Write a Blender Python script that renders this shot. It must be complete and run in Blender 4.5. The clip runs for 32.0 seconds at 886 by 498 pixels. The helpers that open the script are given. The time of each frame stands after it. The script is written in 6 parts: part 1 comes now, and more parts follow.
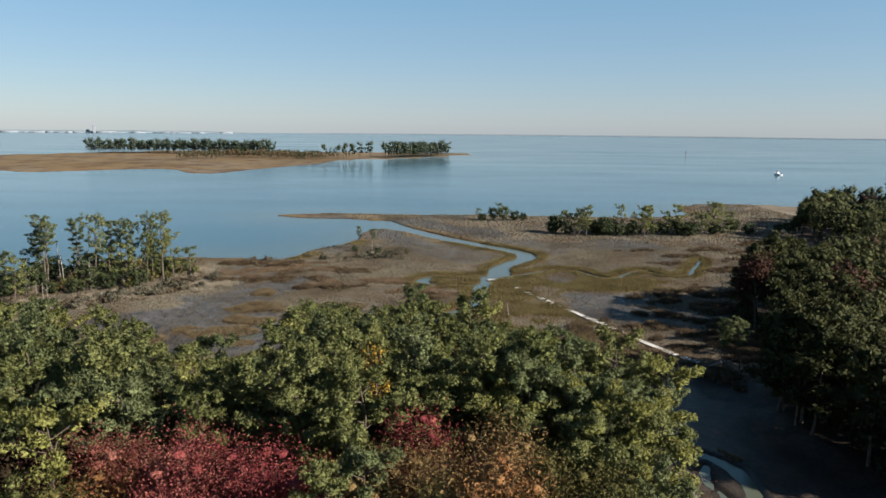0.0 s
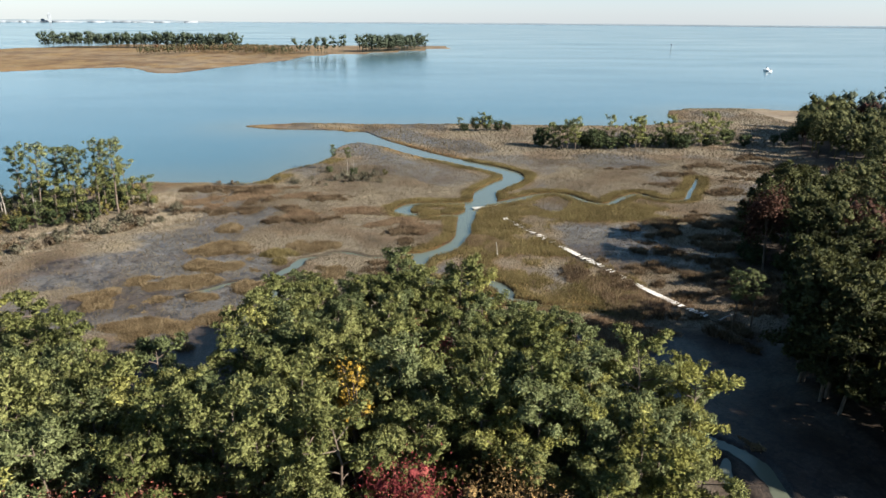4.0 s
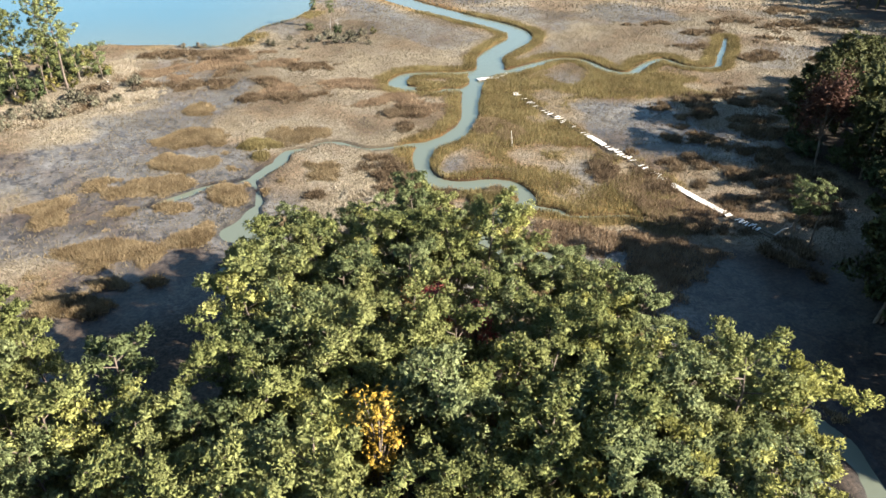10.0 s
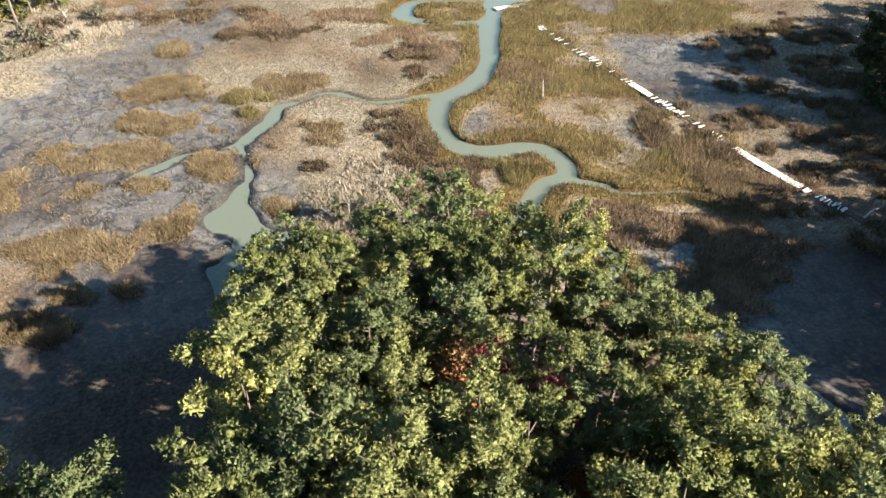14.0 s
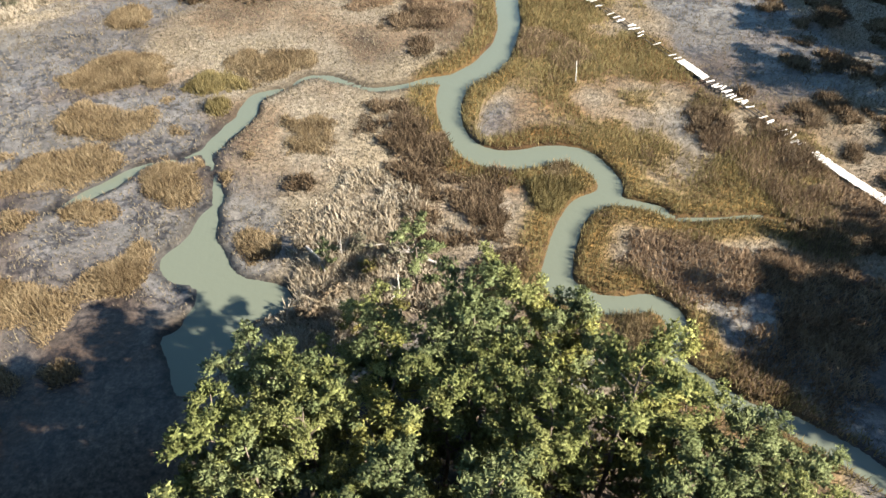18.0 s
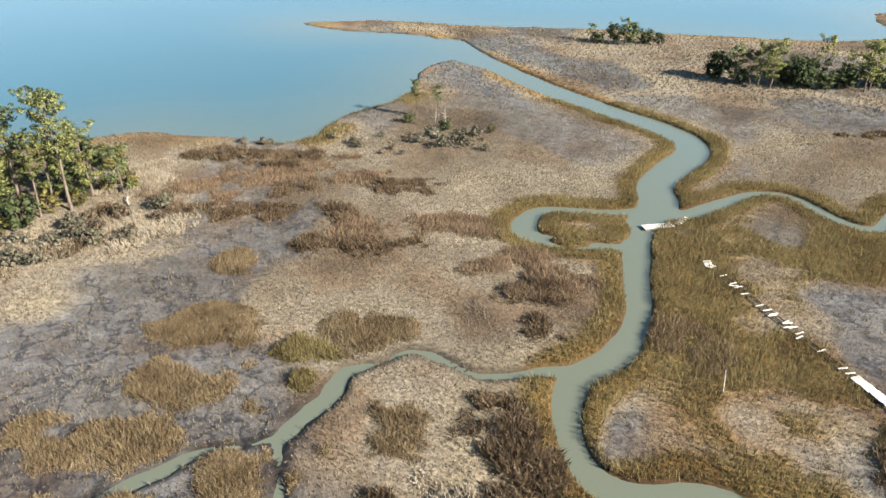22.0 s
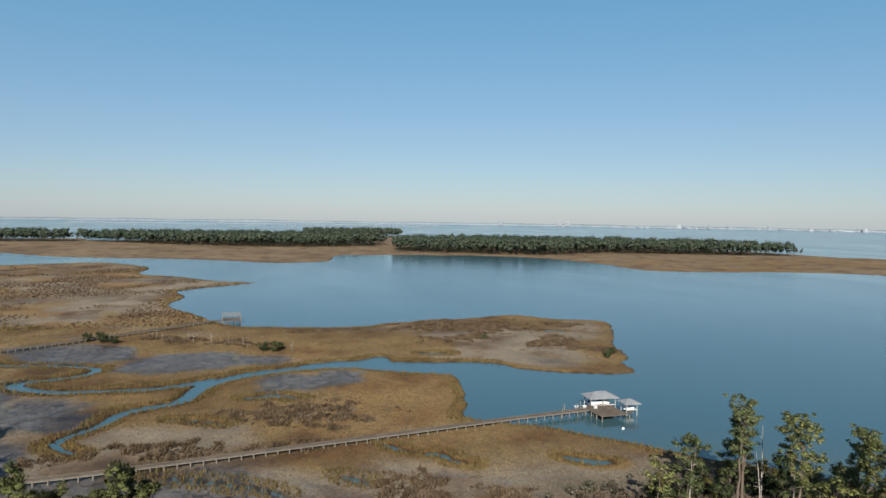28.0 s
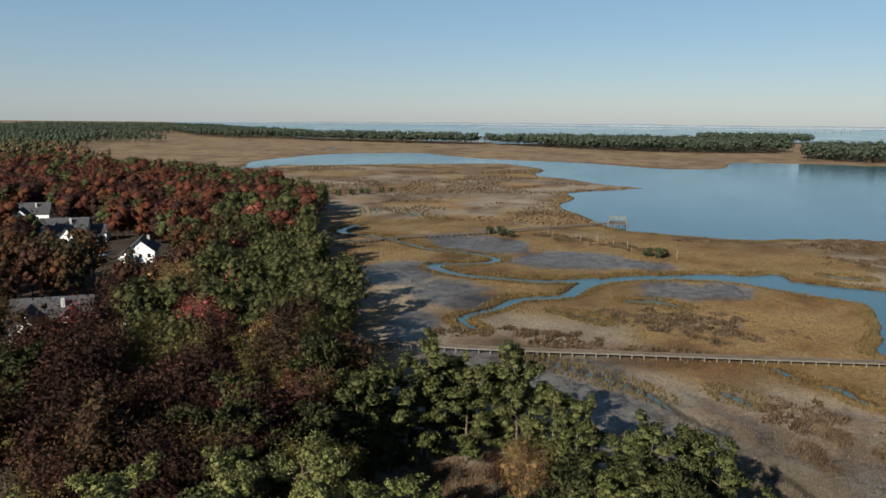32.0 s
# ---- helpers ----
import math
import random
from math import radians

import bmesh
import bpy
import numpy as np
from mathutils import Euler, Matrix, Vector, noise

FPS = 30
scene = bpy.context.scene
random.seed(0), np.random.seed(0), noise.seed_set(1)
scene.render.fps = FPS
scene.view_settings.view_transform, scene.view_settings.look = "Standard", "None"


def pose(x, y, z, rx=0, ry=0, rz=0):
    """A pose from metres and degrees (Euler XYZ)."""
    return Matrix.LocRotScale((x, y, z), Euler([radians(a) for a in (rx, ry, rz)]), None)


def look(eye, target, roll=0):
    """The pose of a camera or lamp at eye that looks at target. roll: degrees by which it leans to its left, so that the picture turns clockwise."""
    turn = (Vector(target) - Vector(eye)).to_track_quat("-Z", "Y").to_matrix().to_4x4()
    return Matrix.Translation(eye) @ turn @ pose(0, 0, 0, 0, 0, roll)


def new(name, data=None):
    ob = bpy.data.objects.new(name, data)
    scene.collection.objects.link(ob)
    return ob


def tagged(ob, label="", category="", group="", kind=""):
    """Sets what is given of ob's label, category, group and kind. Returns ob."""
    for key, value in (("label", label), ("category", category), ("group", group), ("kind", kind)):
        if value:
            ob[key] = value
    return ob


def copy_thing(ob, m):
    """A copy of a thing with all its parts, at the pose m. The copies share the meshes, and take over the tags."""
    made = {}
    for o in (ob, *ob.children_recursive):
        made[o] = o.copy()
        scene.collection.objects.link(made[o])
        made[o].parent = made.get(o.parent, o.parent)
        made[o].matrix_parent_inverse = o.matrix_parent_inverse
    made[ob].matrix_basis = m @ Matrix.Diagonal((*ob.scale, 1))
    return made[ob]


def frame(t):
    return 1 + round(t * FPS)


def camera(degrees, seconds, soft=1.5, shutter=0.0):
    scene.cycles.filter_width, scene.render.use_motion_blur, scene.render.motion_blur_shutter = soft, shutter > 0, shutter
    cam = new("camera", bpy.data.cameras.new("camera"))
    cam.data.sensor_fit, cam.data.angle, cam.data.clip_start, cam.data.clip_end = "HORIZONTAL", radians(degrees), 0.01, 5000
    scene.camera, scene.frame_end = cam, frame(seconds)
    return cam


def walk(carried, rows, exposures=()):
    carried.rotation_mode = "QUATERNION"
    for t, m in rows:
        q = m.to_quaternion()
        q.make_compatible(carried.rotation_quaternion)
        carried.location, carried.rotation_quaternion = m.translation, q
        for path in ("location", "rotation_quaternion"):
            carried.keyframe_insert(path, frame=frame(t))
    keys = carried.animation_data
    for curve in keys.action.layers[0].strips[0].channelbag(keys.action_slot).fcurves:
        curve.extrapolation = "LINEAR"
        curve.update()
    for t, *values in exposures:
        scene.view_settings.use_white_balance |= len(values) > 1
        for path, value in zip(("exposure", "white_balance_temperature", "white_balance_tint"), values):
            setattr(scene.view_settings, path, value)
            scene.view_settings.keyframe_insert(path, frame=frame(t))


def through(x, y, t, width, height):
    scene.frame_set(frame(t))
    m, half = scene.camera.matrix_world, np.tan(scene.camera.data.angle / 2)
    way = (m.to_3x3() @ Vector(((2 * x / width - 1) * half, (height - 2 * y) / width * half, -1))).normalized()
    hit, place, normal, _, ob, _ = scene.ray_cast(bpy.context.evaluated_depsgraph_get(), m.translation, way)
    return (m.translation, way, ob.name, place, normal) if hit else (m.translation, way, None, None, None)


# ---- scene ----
cam = camera(64.69, 32.0)
# seconds, x, y, z, then the turns about x, y and z in degrees
PATH = [
    (0.0, 0.00, 0.00, 42.73, 80.23, -0.53, -0.00),
    (0.5, 0.45, 1.31, 42.95, 78.39, -0.47, -0.02),
    (1.0, 0.67, 3.03, 43.43, 76.85, -0.43, -0.10),
    (1.5, 0.74, 5.24, 44.18, 76.46, -0.45, -0.29),
    (2.0, 0.61, 7.81, 45.15, 76.30, -0.46, -0.57),
    (2.5, 0.36, 10.36, 46.10, 75.93, -0.48, -0.91),
    (4.5, -1.31, 17.93, 49.22, 68.41, -0.36, -2.10),
    (5.0, -1.44, 19.58, 49.76, 64.44, -0.35, -2.24),
    (5.5, -1.52, 21.37, 50.17, 60.98, -0.39, -2.24),
    (6.0, -1.68, 23.12, 50.44, 58.79, -0.44, -2.17),
    (6.5, -1.79, 24.58, 50.83, 58.42, -0.46, -2.30),
    (7.0, -2.05, 26.02, 51.19, 58.43, -0.48, -2.46),
    (7.5, -2.36, 27.55, 51.45, 58.42, -0.51, -2.60),
    (8.0, -2.82, 29.25, 51.53, 58.43, -0.56, -2.74),
    (8.5, -3.27, 31.03, 51.56, 58.44, -0.61, -2.90),
    (9.0, -3.81, 32.95, 51.58, 58.44, -0.67, -3.04),
    (9.5, -4.41, 34.95, 51.63, 58.44, -0.68, -3.21),
    (10.0, -4.96, 37.12, 51.67, 58.43, -0.70, -3.38),
    (10.5, -5.53, 39.46, 51.66, 58.42, -0.73, -3.54),
    (11.0, -6.09, 41.93, 51.65, 58.38, -0.76, -3.72),
    (11.5, -6.61, 44.34, 51.69, 58.29, -0.80, -3.90),
    (12.0, -7.17, 46.74, 51.64, 57.04, -0.84, -4.02),
    (12.5, -7.64, 49.10, 51.57, 56.11, -0.87, -4.17),
    (13.0, -8.16, 51.52, 51.44, 54.80, -0.90, -4.27),
    (13.5, -8.45, 54.11, 51.22, 52.90, -0.93, -4.32),
    (14.0, -8.64, 56.77, 50.86, 51.08, -0.95, -4.29),
    (14.5, -8.64, 59.19, 50.54, 49.46, -0.94, -4.19),
    (16.5, -8.17, 69.22, 49.47, 45.49, -0.73, -4.06),
    (17.0, -8.17, 72.03, 49.29, 44.89, -0.70, -4.22),
    (17.5, -8.32, 74.93, 49.27, 44.86, -0.72, -4.30),
    (18.0, -8.43, 77.99, 49.36, 44.85, -0.72, -4.38),
    (18.5, -8.50, 81.10, 49.41, 44.85, -0.72, -4.49),
    (19.0, -8.63, 84.03, 49.46, 44.87, -0.73, -4.61),
    (19.5, -8.82, 86.81, 49.56, 44.94, -0.73, -4.74),
    (20.0, -8.97, 89.41, 49.78, 46.45, -0.78, -4.86),
    (20.5, -9.03, 91.45, 49.72, 49.98, -0.83, -5.01),
    (21.0, -9.21, 93.00, 49.66, 53.62, -0.93, -5.02),
    (21.5, -9.51, 94.14, 49.47, 57.45, -1.01, -5.03),
    (22.0, -9.95, 94.95, 49.66, 61.15, -1.05, 5.35),
    (22.5, -9.97, 95.48, 49.64, 64.66, -1.21, 17.57),
    (23.0, -9.95, 95.83, 49.59, 67.92, -1.15, 22.76),
    (23.5, -10.17, 95.93, 49.45, 71.14, -1.18, 30.46),
    (24.0, -9.91, 96.02, 49.39, 74.12, -1.23, 37.75),
    (24.5, -9.62, 96.03, 49.52, 77.04, -1.24, 43.42),
    (25.0, -9.45, 95.86, 49.66, 79.84, -1.27, 48.85),
    (25.5, -9.32, 95.66, 49.79, 82.61, -1.25, 53.57),
    (27.5, -7.88, 94.96, 50.05, 87.42, -0.89, 65.82),
    (28.0, -7.85, 95.03, 50.00, 87.37, -0.86, 71.72),
    (28.5, -7.91, 95.00, 50.03, 87.28, -0.74, 76.35),
    (29.0, -8.21, 94.92, 49.94, 87.21, -0.75, 81.40),
    (29.5, -8.55, 94.84, 49.82, 87.12, -0.71, 87.10),
    (30.0, -8.78, 94.76, 49.54, 86.77, -0.72, 92.47),
    (30.5, -8.93, 94.88, 49.33, 84.53, -0.68, 96.58),
    (31.0, -8.98, 95.02, 49.24, 82.47, -0.58, 98.92),
    (31.5, -9.10, 95.04, 49.29, 80.79, -0.59, 100.12),
    (32.0, -9.37, 94.96, 49.27, 79.32, -0.48, 102.70),
]
# seconds, stops, white balance
EXPOSURES = [(0.0, 1.16, 6300, 10), (2.5, 1.52, 6350, 10), (6.0, 2.13, 6500, 10), (9.0, 2.63, 6500, 10), (13.0, 2.68, 6500, 10), (17.0, 2.75, 6500, 10), (20.0, 2.50, 6500, 10), (23.0, 2.18, 6450, 10), (25.5, 1.62, 6500, 10), (27.5, 1.03, 6250, 10), (29.0, 0.76, 6100, 10), (30.0, 0.56, 6000, 10), (31.0, 0.70, 6250, 10), (32.0, 0.93, 6450, 10)]
walk(cam, [(t, pose(x, y, z, rx, ry, rz)) for t, x, y, z, rx, ry, rz in PATH],
     exposures=EXPOSURES)

# ---- world and sun ----
SUN_ELEVATION, SUN_AZIMUTH = radians(28.0), math.atan2(0.91, -0.40)
world = bpy.data.worlds.new("sky")
scene.world = world
world.use_nodes = True
wn = world.node_tree.nodes
sky = wn.new("ShaderNodeTexSky")
sky.sky_type, sky.sun_disc = "NISHITA", False
sky.sun_elevation, sky.sun_rotation = SUN_ELEVATION, SUN_AZIMUTH
sky.air_density, sky.dust_density, sky.ozone_density, sky.altitude = 1.0, 0.25, 3.5, 0.0
wn["Background"].inputs["Strength"].default_value = 0.050
haze = wn.new("ShaderNodeMix")
haze.data_type = "RGBA"
rise = wn.new("ShaderNodeSeparateXYZ")
world.node_tree.links.new(wn.new("ShaderNodeTexCoord").outputs["Generated"], rise.inputs[0])
thick = wn.new("ShaderNodeMapRange")
thick.inputs[1].default_value, thick.inputs[2].default_value = 0.25, 0.7
thick.inputs[3].default_value, thick.inputs[4].default_value = 0.52, 0.0
tint = wn.new("ShaderNodeValToRGB")
tint.color_ramp.elements[0].color, tint.color_ramp.elements[1].color = (3.65, 4.45, 5.65, 1), (1.25, 4.3, 6.2, 1)
tint.color_ramp.elements[1].position = 0.32
world.node_tree.links.new(rise.outputs[2], tint.inputs[0])
world.node_tree.links.new(tint.outputs[0], haze.inputs[7])
world.node_tree.links.new(rise.outputs[2], thick.inputs[0])
world.node_tree.links.new(thick.outputs[0], haze.inputs[0])
world.node_tree.links.new(sky.outputs[0], haze.inputs[6])
world.node_tree.links.new(haze.outputs[2], wn["Background"].inputs["Color"])

sun_data = bpy.data.lights.new("sun", "SUN")
sun_data.energy, sun_data.angle, sun_data.color = 5.0, radians(0.6), (1.0, 0.93, 0.82)
sun = new("sun", sun_data)
sun_from = Vector((0.91 * math.cos(SUN_ELEVATION), -0.40 * math.cos(SUN_ELEVATION), math.sin(SUN_ELEVATION))).normalized()
sun.matrix_basis = look(sun_from * 300, (0, 0, 0))


# ---- materials ----
def material(name, rough=0.9, spec=0.2):
    m = bpy.data.materials.new(name)
    m.use_nodes = True
    b = m.node_tree.nodes["Principled BSDF"]
    b.inputs["Roughness"].default_value = rough
    b.inputs["Specular IOR Level"].default_value = spec
    return m, m.node_tree.nodes, m.node_tree.links, b


def ramp(nodes, stops):
    r = nodes.new("ShaderNodeValToRGB")
    e = r.color_ramp.elements
    while len(e) < len(stops):
        e.new(0.5)
    for el, (p, c) in zip(e, stops):
        el.position, el.color = p, (*c, 1)
    return r


def noise_node(nodes, links, vec, scale, detail=4.0, rough=0.55):
    n = nodes.new("ShaderNodeTexNoise")
    n.inputs["Scale"].default_value, n.inputs["Detail"].default_value = scale, detail
    n.inputs["Roughness"].default_value = rough
    links.new(vec, n.inputs["Vector"])
    return n.outputs["Fac"]


def mix(nodes, links, kind, fac, a, b):
    m = nodes.new("ShaderNodeMix")
    m.data_type, m.blend_type = "RGBA", kind
    for slot, v in ((0, fac), (6, a), (7, b)):
        if isinstance(v, bpy.types.NodeSocket):
            links.new(v, m.inputs[slot])
        elif slot == 0:
            m.inputs[0].default_value = v
        else:
            m.inputs[slot].default_value = (*v, 1)
    return m.outputs[2]


def bump(nodes, links, b, height, strength, distance):
    n = nodes.new("ShaderNodeBump")
    n.inputs["Strength"].default_value, n.inputs["Distance"].default_value = strength, distance
    links.new(height, n.inputs["Height"])
    links.new(n.outputs[0], b.inputs["Normal"])


def plain(name, dark, light, scale=2.0, rough=0.85, spec=0.2, metal=0.0, relief=0.0, per_piece=0.0):
    """Two-scale mottled paint, wood or stone."""
    m, n, l, b = material(name, rough, spec)
    co = n.new("ShaderNodeTexCoord").outputs["Object"]
    f1 = noise_node(n, l, co, scale)
    f2 = noise_node(n, l, co, scale * 9)
    r = ramp(n, [(0.3, dark), (0.7, light)])
    l.new(f1, r.inputs[0])
    col = mix(n, l, "OVERLAY", 0.35, r.outputs[0], ramp_of(n, l, f2))
    if per_piece:
        oi = n.new("ShaderNodeObjectInfo").outputs["Random"]
        rr = ramp(n, [(0.0, (1 - per_piece,) * 3), (1.0, (1, 1, 1))])
        l.new(oi, rr.inputs[0])
        col = mix(n, l, "MULTIPLY", 1.0, col, rr.outputs[0])
    l.new(col, b.inputs["Base Color"])
    b.inputs["Metallic"].default_value = metal
    if relief:
        bump(n, l, b, f2, 0.6, relief)
    return m


def ramp_of(n, l, fac):
    r = ramp(n, [(0.25, (0.25, 0.25, 0.25)), (0.75, (0.75, 0.75, 0.75))])
    l.new(fac, r.inputs[0])
    return r.outputs[0]


def foliage(name, stops, scale=0.9, through=0.15, vary=0.35, tuft=0.12):
    """Leaves or needles: hue by tree and by clump, some light through them."""
    m, n, l, b = material(name, 0.75, 0.15)
    co = n.new("ShaderNodeTexCoord").outputs["Object"]
    oi = n.new("ShaderNodeObjectInfo").outputs["Random"]
    isl = n.new("ShaderNodeNewGeometry").outputs["Random Per Island"]
    f1 = noise_node(n, l, co, scale, 3.0)
    a = n.new("ShaderNodeMath")
    a.operation = "MULTIPLY_ADD"
    l.new(oi, a.inputs[0])
    a.inputs[1].default_value = vary
    l.new(f1, a.inputs[2])
    s = n.new("ShaderNodeMath")
    s.operation = "MULTIPLY_ADD"
    l.new(isl, s.inputs[0])
    s.inputs[1].default_value = tuft
    l.new(a.outputs[0], s.inputs[2])
    o = n.new("ShaderNodeMath")
    o.operation = "SUBTRACT"
    l.new(s.outputs[0], o.inputs[0])
    o.inputs[1].default_value = vary / 2 + tuft / 2
    r = ramp(n, stops)
    l.new(o.outputs[0], r.inputs[0])
    grain = noise_node(n, l, co, 6.0, 4.0, 0.75)
    gr = ramp(n, [(0.36, (0.50, 0.50, 0.50)), (0.64, (1.3, 1.3, 1.3))])
    l.new(grain, gr.inputs[0])
    leaf = mix(n, l, "MULTIPLY", 1.0, r.outputs[0], gr.outputs[0])
    l.new(leaf, b.inputs["Base Color"])
    bump(n, l, b, grain, 0.8, 0.22)
    t = n.new("ShaderNodeBsdfTranslucent")
    l.new(leaf, t.inputs["Color"])
    mx = n.new("ShaderNodeMixShader")
    mx.inputs[0].default_value = through
    l.new(b.outputs[0], mx.inputs[1])
    l.new(t.outputs[0], mx.inputs[2])
    l.new(mx.outputs[0], n["Material Output"].inputs["Surface"])
    return m


def grass(name, stops, scale=0.12):
    """Standing dead grass: hue by place over metres and by blade."""
    m, n, l, b = material(name, 0.85, 0.12)
    co = n.new("ShaderNodeNewGeometry")
    f1 = noise_node(n, l, co.outputs["Position"], scale, 5.0, 0.6)
    s = n.new("ShaderNodeMath")
    s.operation = "MULTIPLY_ADD"
    l.new(co.outputs["Random Per Island"], s.inputs[0])
    s.inputs[1].default_value = 0.4
    l.new(f1, s.inputs[2])
    o = n.new("ShaderNodeMath")
    o.operation = "SUBTRACT"
    l.new(s.outputs[0], o.inputs[0])
    o.inputs[1].default_value = 0.2
    r = ramp(n, stops)
    l.new(o.outputs[0], r.inputs[0])
    l.new(r.outputs[0], b.inputs["Base Color"])
    t = n.new("ShaderNodeBsdfTranslucent")
    l.new(r.outputs[0], t.inputs["Color"])
    mx = n.new("ShaderNodeMixShader")
    mx.inputs[0].default_value = 0.3
    l.new(b.outputs[0], mx.inputs[1])
    l.new(t.outputs[0], mx.inputs[2])
    l.new(mx.outputs[0], n["Material Output"].inputs["Surface"])
    return m


PINE = foliage("pine_needles", [(0.25, (0.115, 0.128, 0.040)), (0.5, (0.183, 0.192, 0.064)), (0.78, (0.240, 0.244, 0.090))], through=0.25, tuft=0.26)
PINE_MID = foliage("deep_green_pine_needles", [(0.25, (0.063, 0.072, 0.023)), (0.5, (0.103, 0.112, 0.037)), (0.78, (0.144, 0.148, 0.058))], through=0.2, tuft=0.4)
PINE_OLIVE = foliage("yellow_green_pine_needles", [(0.25, (0.172, 0.170, 0.043)), (0.5, (0.260, 0.254, 0.072)), (0.78, (0.328, 0.318, 0.104))], through=0.25, tuft=0.26)
# darker copy of the pine needles: the right and west woods' shade in colour
PINE_SHADED = foliage("shaded_pine_needles", [(0.25, (0.029, 0.034, 0.011)), (0.5, (0.050, 0.055, 0.018)), (0.78, (0.080, 0.080, 0.028))], tuft=0.35)
PINE_COOL = foliage("blue_green_pine_needles", [(0.25, (0.098, 0.117, 0.046)), (0.5, (0.151, 0.173, 0.071)), (0.78, (0.206, 0.226, 0.100))], through=0.25, tuft=0.26)
OLIVE = foliage("olive_leaves", [(0.25, (0.046, 0.046, 0.012)), (0.5, (0.118, 0.102, 0.028)), (0.78, (0.198, 0.164, 0.053))])
RED = foliage("crimson_leaves", [(0.25, (0.120, 0.018, 0.020)), (0.5, (0.255, 0.054, 0.050)), (0.78, (0.350, 0.120, 0.090))], tuft=0.3)
SALMON = foliage("salmon_red_leaves", [(0.25, (0.150, 0.040, 0.030)), (0.5, (0.290, 0.098, 0.070)), (0.78, (0.390, 0.185, 0.130))], tuft=0.3)
ORANGE = foliage("orange_leaves", [(0.25, (0.130, 0.055, 0.020)), (0.5, (0.235, 0.110, 0.040)), (0.78, (0.310, 0.185, 0.075))])
RUSSET = foliage("russet_leaves", [(0.25, (0.075, 0.043, 0.018)), (0.5, (0.181, 0.110, 0.043)), (0.78, (0.306, 0.198, 0.080))])
BROWNLEAF = foliage("brown_leaves", [(0.25, (0.023, 0.014, 0.007)), (0.5, (0.049, 0.029, 0.014)), (0.78, (0.087, 0.052, 0.023))])
MAROON = foliage("maroon_leaves", [(0.25, (0.020, 0.008, 0.006)), (0.5, (0.046, 0.019, 0.012)), (0.78, (0.080, 0.038, 0.024))])
WOODMIX = foliage("rust_and_brown_autumn_leaves", [(0.30, (0.024, 0.022, 0.008)), (0.42, (0.056, 0.034, 0.013)), (0.52, (0.100, 0.042, 0.016)), (0.62, (0.115, 0.032, 0.016)), (0.74, (0.050, 0.018, 0.012))], 0.12, 0.15, 0.35, 0.2)
YELLOW = foliage("yellow_leaves", [(0.25, (0.223, 0.118, 0.012)), (0.5, (0.372, 0.236, 0.031)), (0.78, (0.434, 0.322, 0.087))])
GREYSHRUB = foliage("grey_green_shrub_leaves", [(0.25, (0.066, 0.060, 0.037)), (0.5, (0.123, 0.112, 0.073)), (0.78, (0.180, 0.165, 0.117))])
CEDAR = foliage("dark_cedar_leaves", [(0.25, (0.019, 0.028, 0.011)), (0.5, (0.043, 0.057, 0.021)), (0.78, (0.081, 0.093, 0.037))])
SCRUB = foliage("brown_scrub_twigs", [(0.25, (0.076, 0.054, 0.034)), (0.5, (0.148, 0.112, 0.072)), (0.78, (0.216, 0.172, 0.118))])
BARK = plain("pine_bark", (0.062, 0.046, 0.034), (0.136, 0.105, 0.081), 1.2, relief=0.02)
DEADWOOD = plain("bleached_dead_wood", (0.19, 0.165, 0.14), (0.34, 0.305, 0.265), 1.5, relief=0.01)
G_GOLD = grass("golden_cordgrass", [(0.25, (0.061, 0.046, 0.019)), (0.5, (0.131, 0.103, 0.043)), (0.78, (0.191, 0.154, 0.070))])
G_LOW = grass("tan_marsh_grass", [(0.25, (0.068, 0.055, 0.034)), (0.5, (0.127, 0.104, 0.069)), (0.78, (0.175, 0.147, 0.103))])
G_WEST = grass("olive_brown_cordgrass", [(0.25, (0.070, 0.050, 0.020)), (0.5, (0.118, 0.086, 0.034)), (0.78, (0.160, 0.118, 0.048))])
G_REED = grass("straw_reeds", [(0.25, (0.072, 0.050, 0.027)), (0.5, (0.158, 0.114, 0.062)), (0.75, (0.232, 0.178, 0.108))], 0.25)
G_BROWN = grass("brown_marsh_shrub", [(0.25, (0.045, 0.031, 0.018)), (0.5, (0.095, 0.065, 0.038)), (0.75, (0.170, 0.124, 0.078))], 0.3)
G_PALE = grass("pale_dry_grass", [(0.25, (0.152, 0.118, 0.078)), (0.5, (0.253, 0.209, 0.149)), (0.75, (0.329, 0.284, 0.215))], 0.3)
G_RED = grass("reddish_dry_grass", [(0.25, (0.085, 0.055, 0.034)), (0.5, (0.165, 0.113, 0.070)), (0.78, (0.240, 0.172, 0.108))], 0.3)
TIMBER = plain("weathered_grey_brown_timber", (0.085, 0.066, 0.048), (0.155, 0.125, 0.093), 0.8, relief=0.004, per_piece=0.3)
PLANK = plain("sun_bleached_plank", (0.400, 0.368, 0.320), (0.624, 0.592, 0.536), 1.5, relief=0.003, per_piece=0.3)
PILE = plain("grey_timber_pile", (0.095, 0.084, 0.068), (0.190, 0.172, 0.146), 0.8, relief=0.006)
SHINGLE = plain("grey_roof_shingles", (0.135, 0.14, 0.148), (0.205, 0.21, 0.22), 1.2, relief=0.006)
DARKROOF = plain("charcoal_roof_shingles", (0.034, 0.034, 0.037), (0.060, 0.060, 0.064), 0.8, relief=0.006)
WHITE = plain("white_painted_siding", (0.70, 0.70, 0.68), (0.84, 0.83, 0.80), 0.5, rough=0.6, spec=0.4)
GREYPAINT = plain("weathered_grey_white_paint", (0.20, 0.20, 0.19), (0.32, 0.32, 0.30), 0.7, rough=0.7)
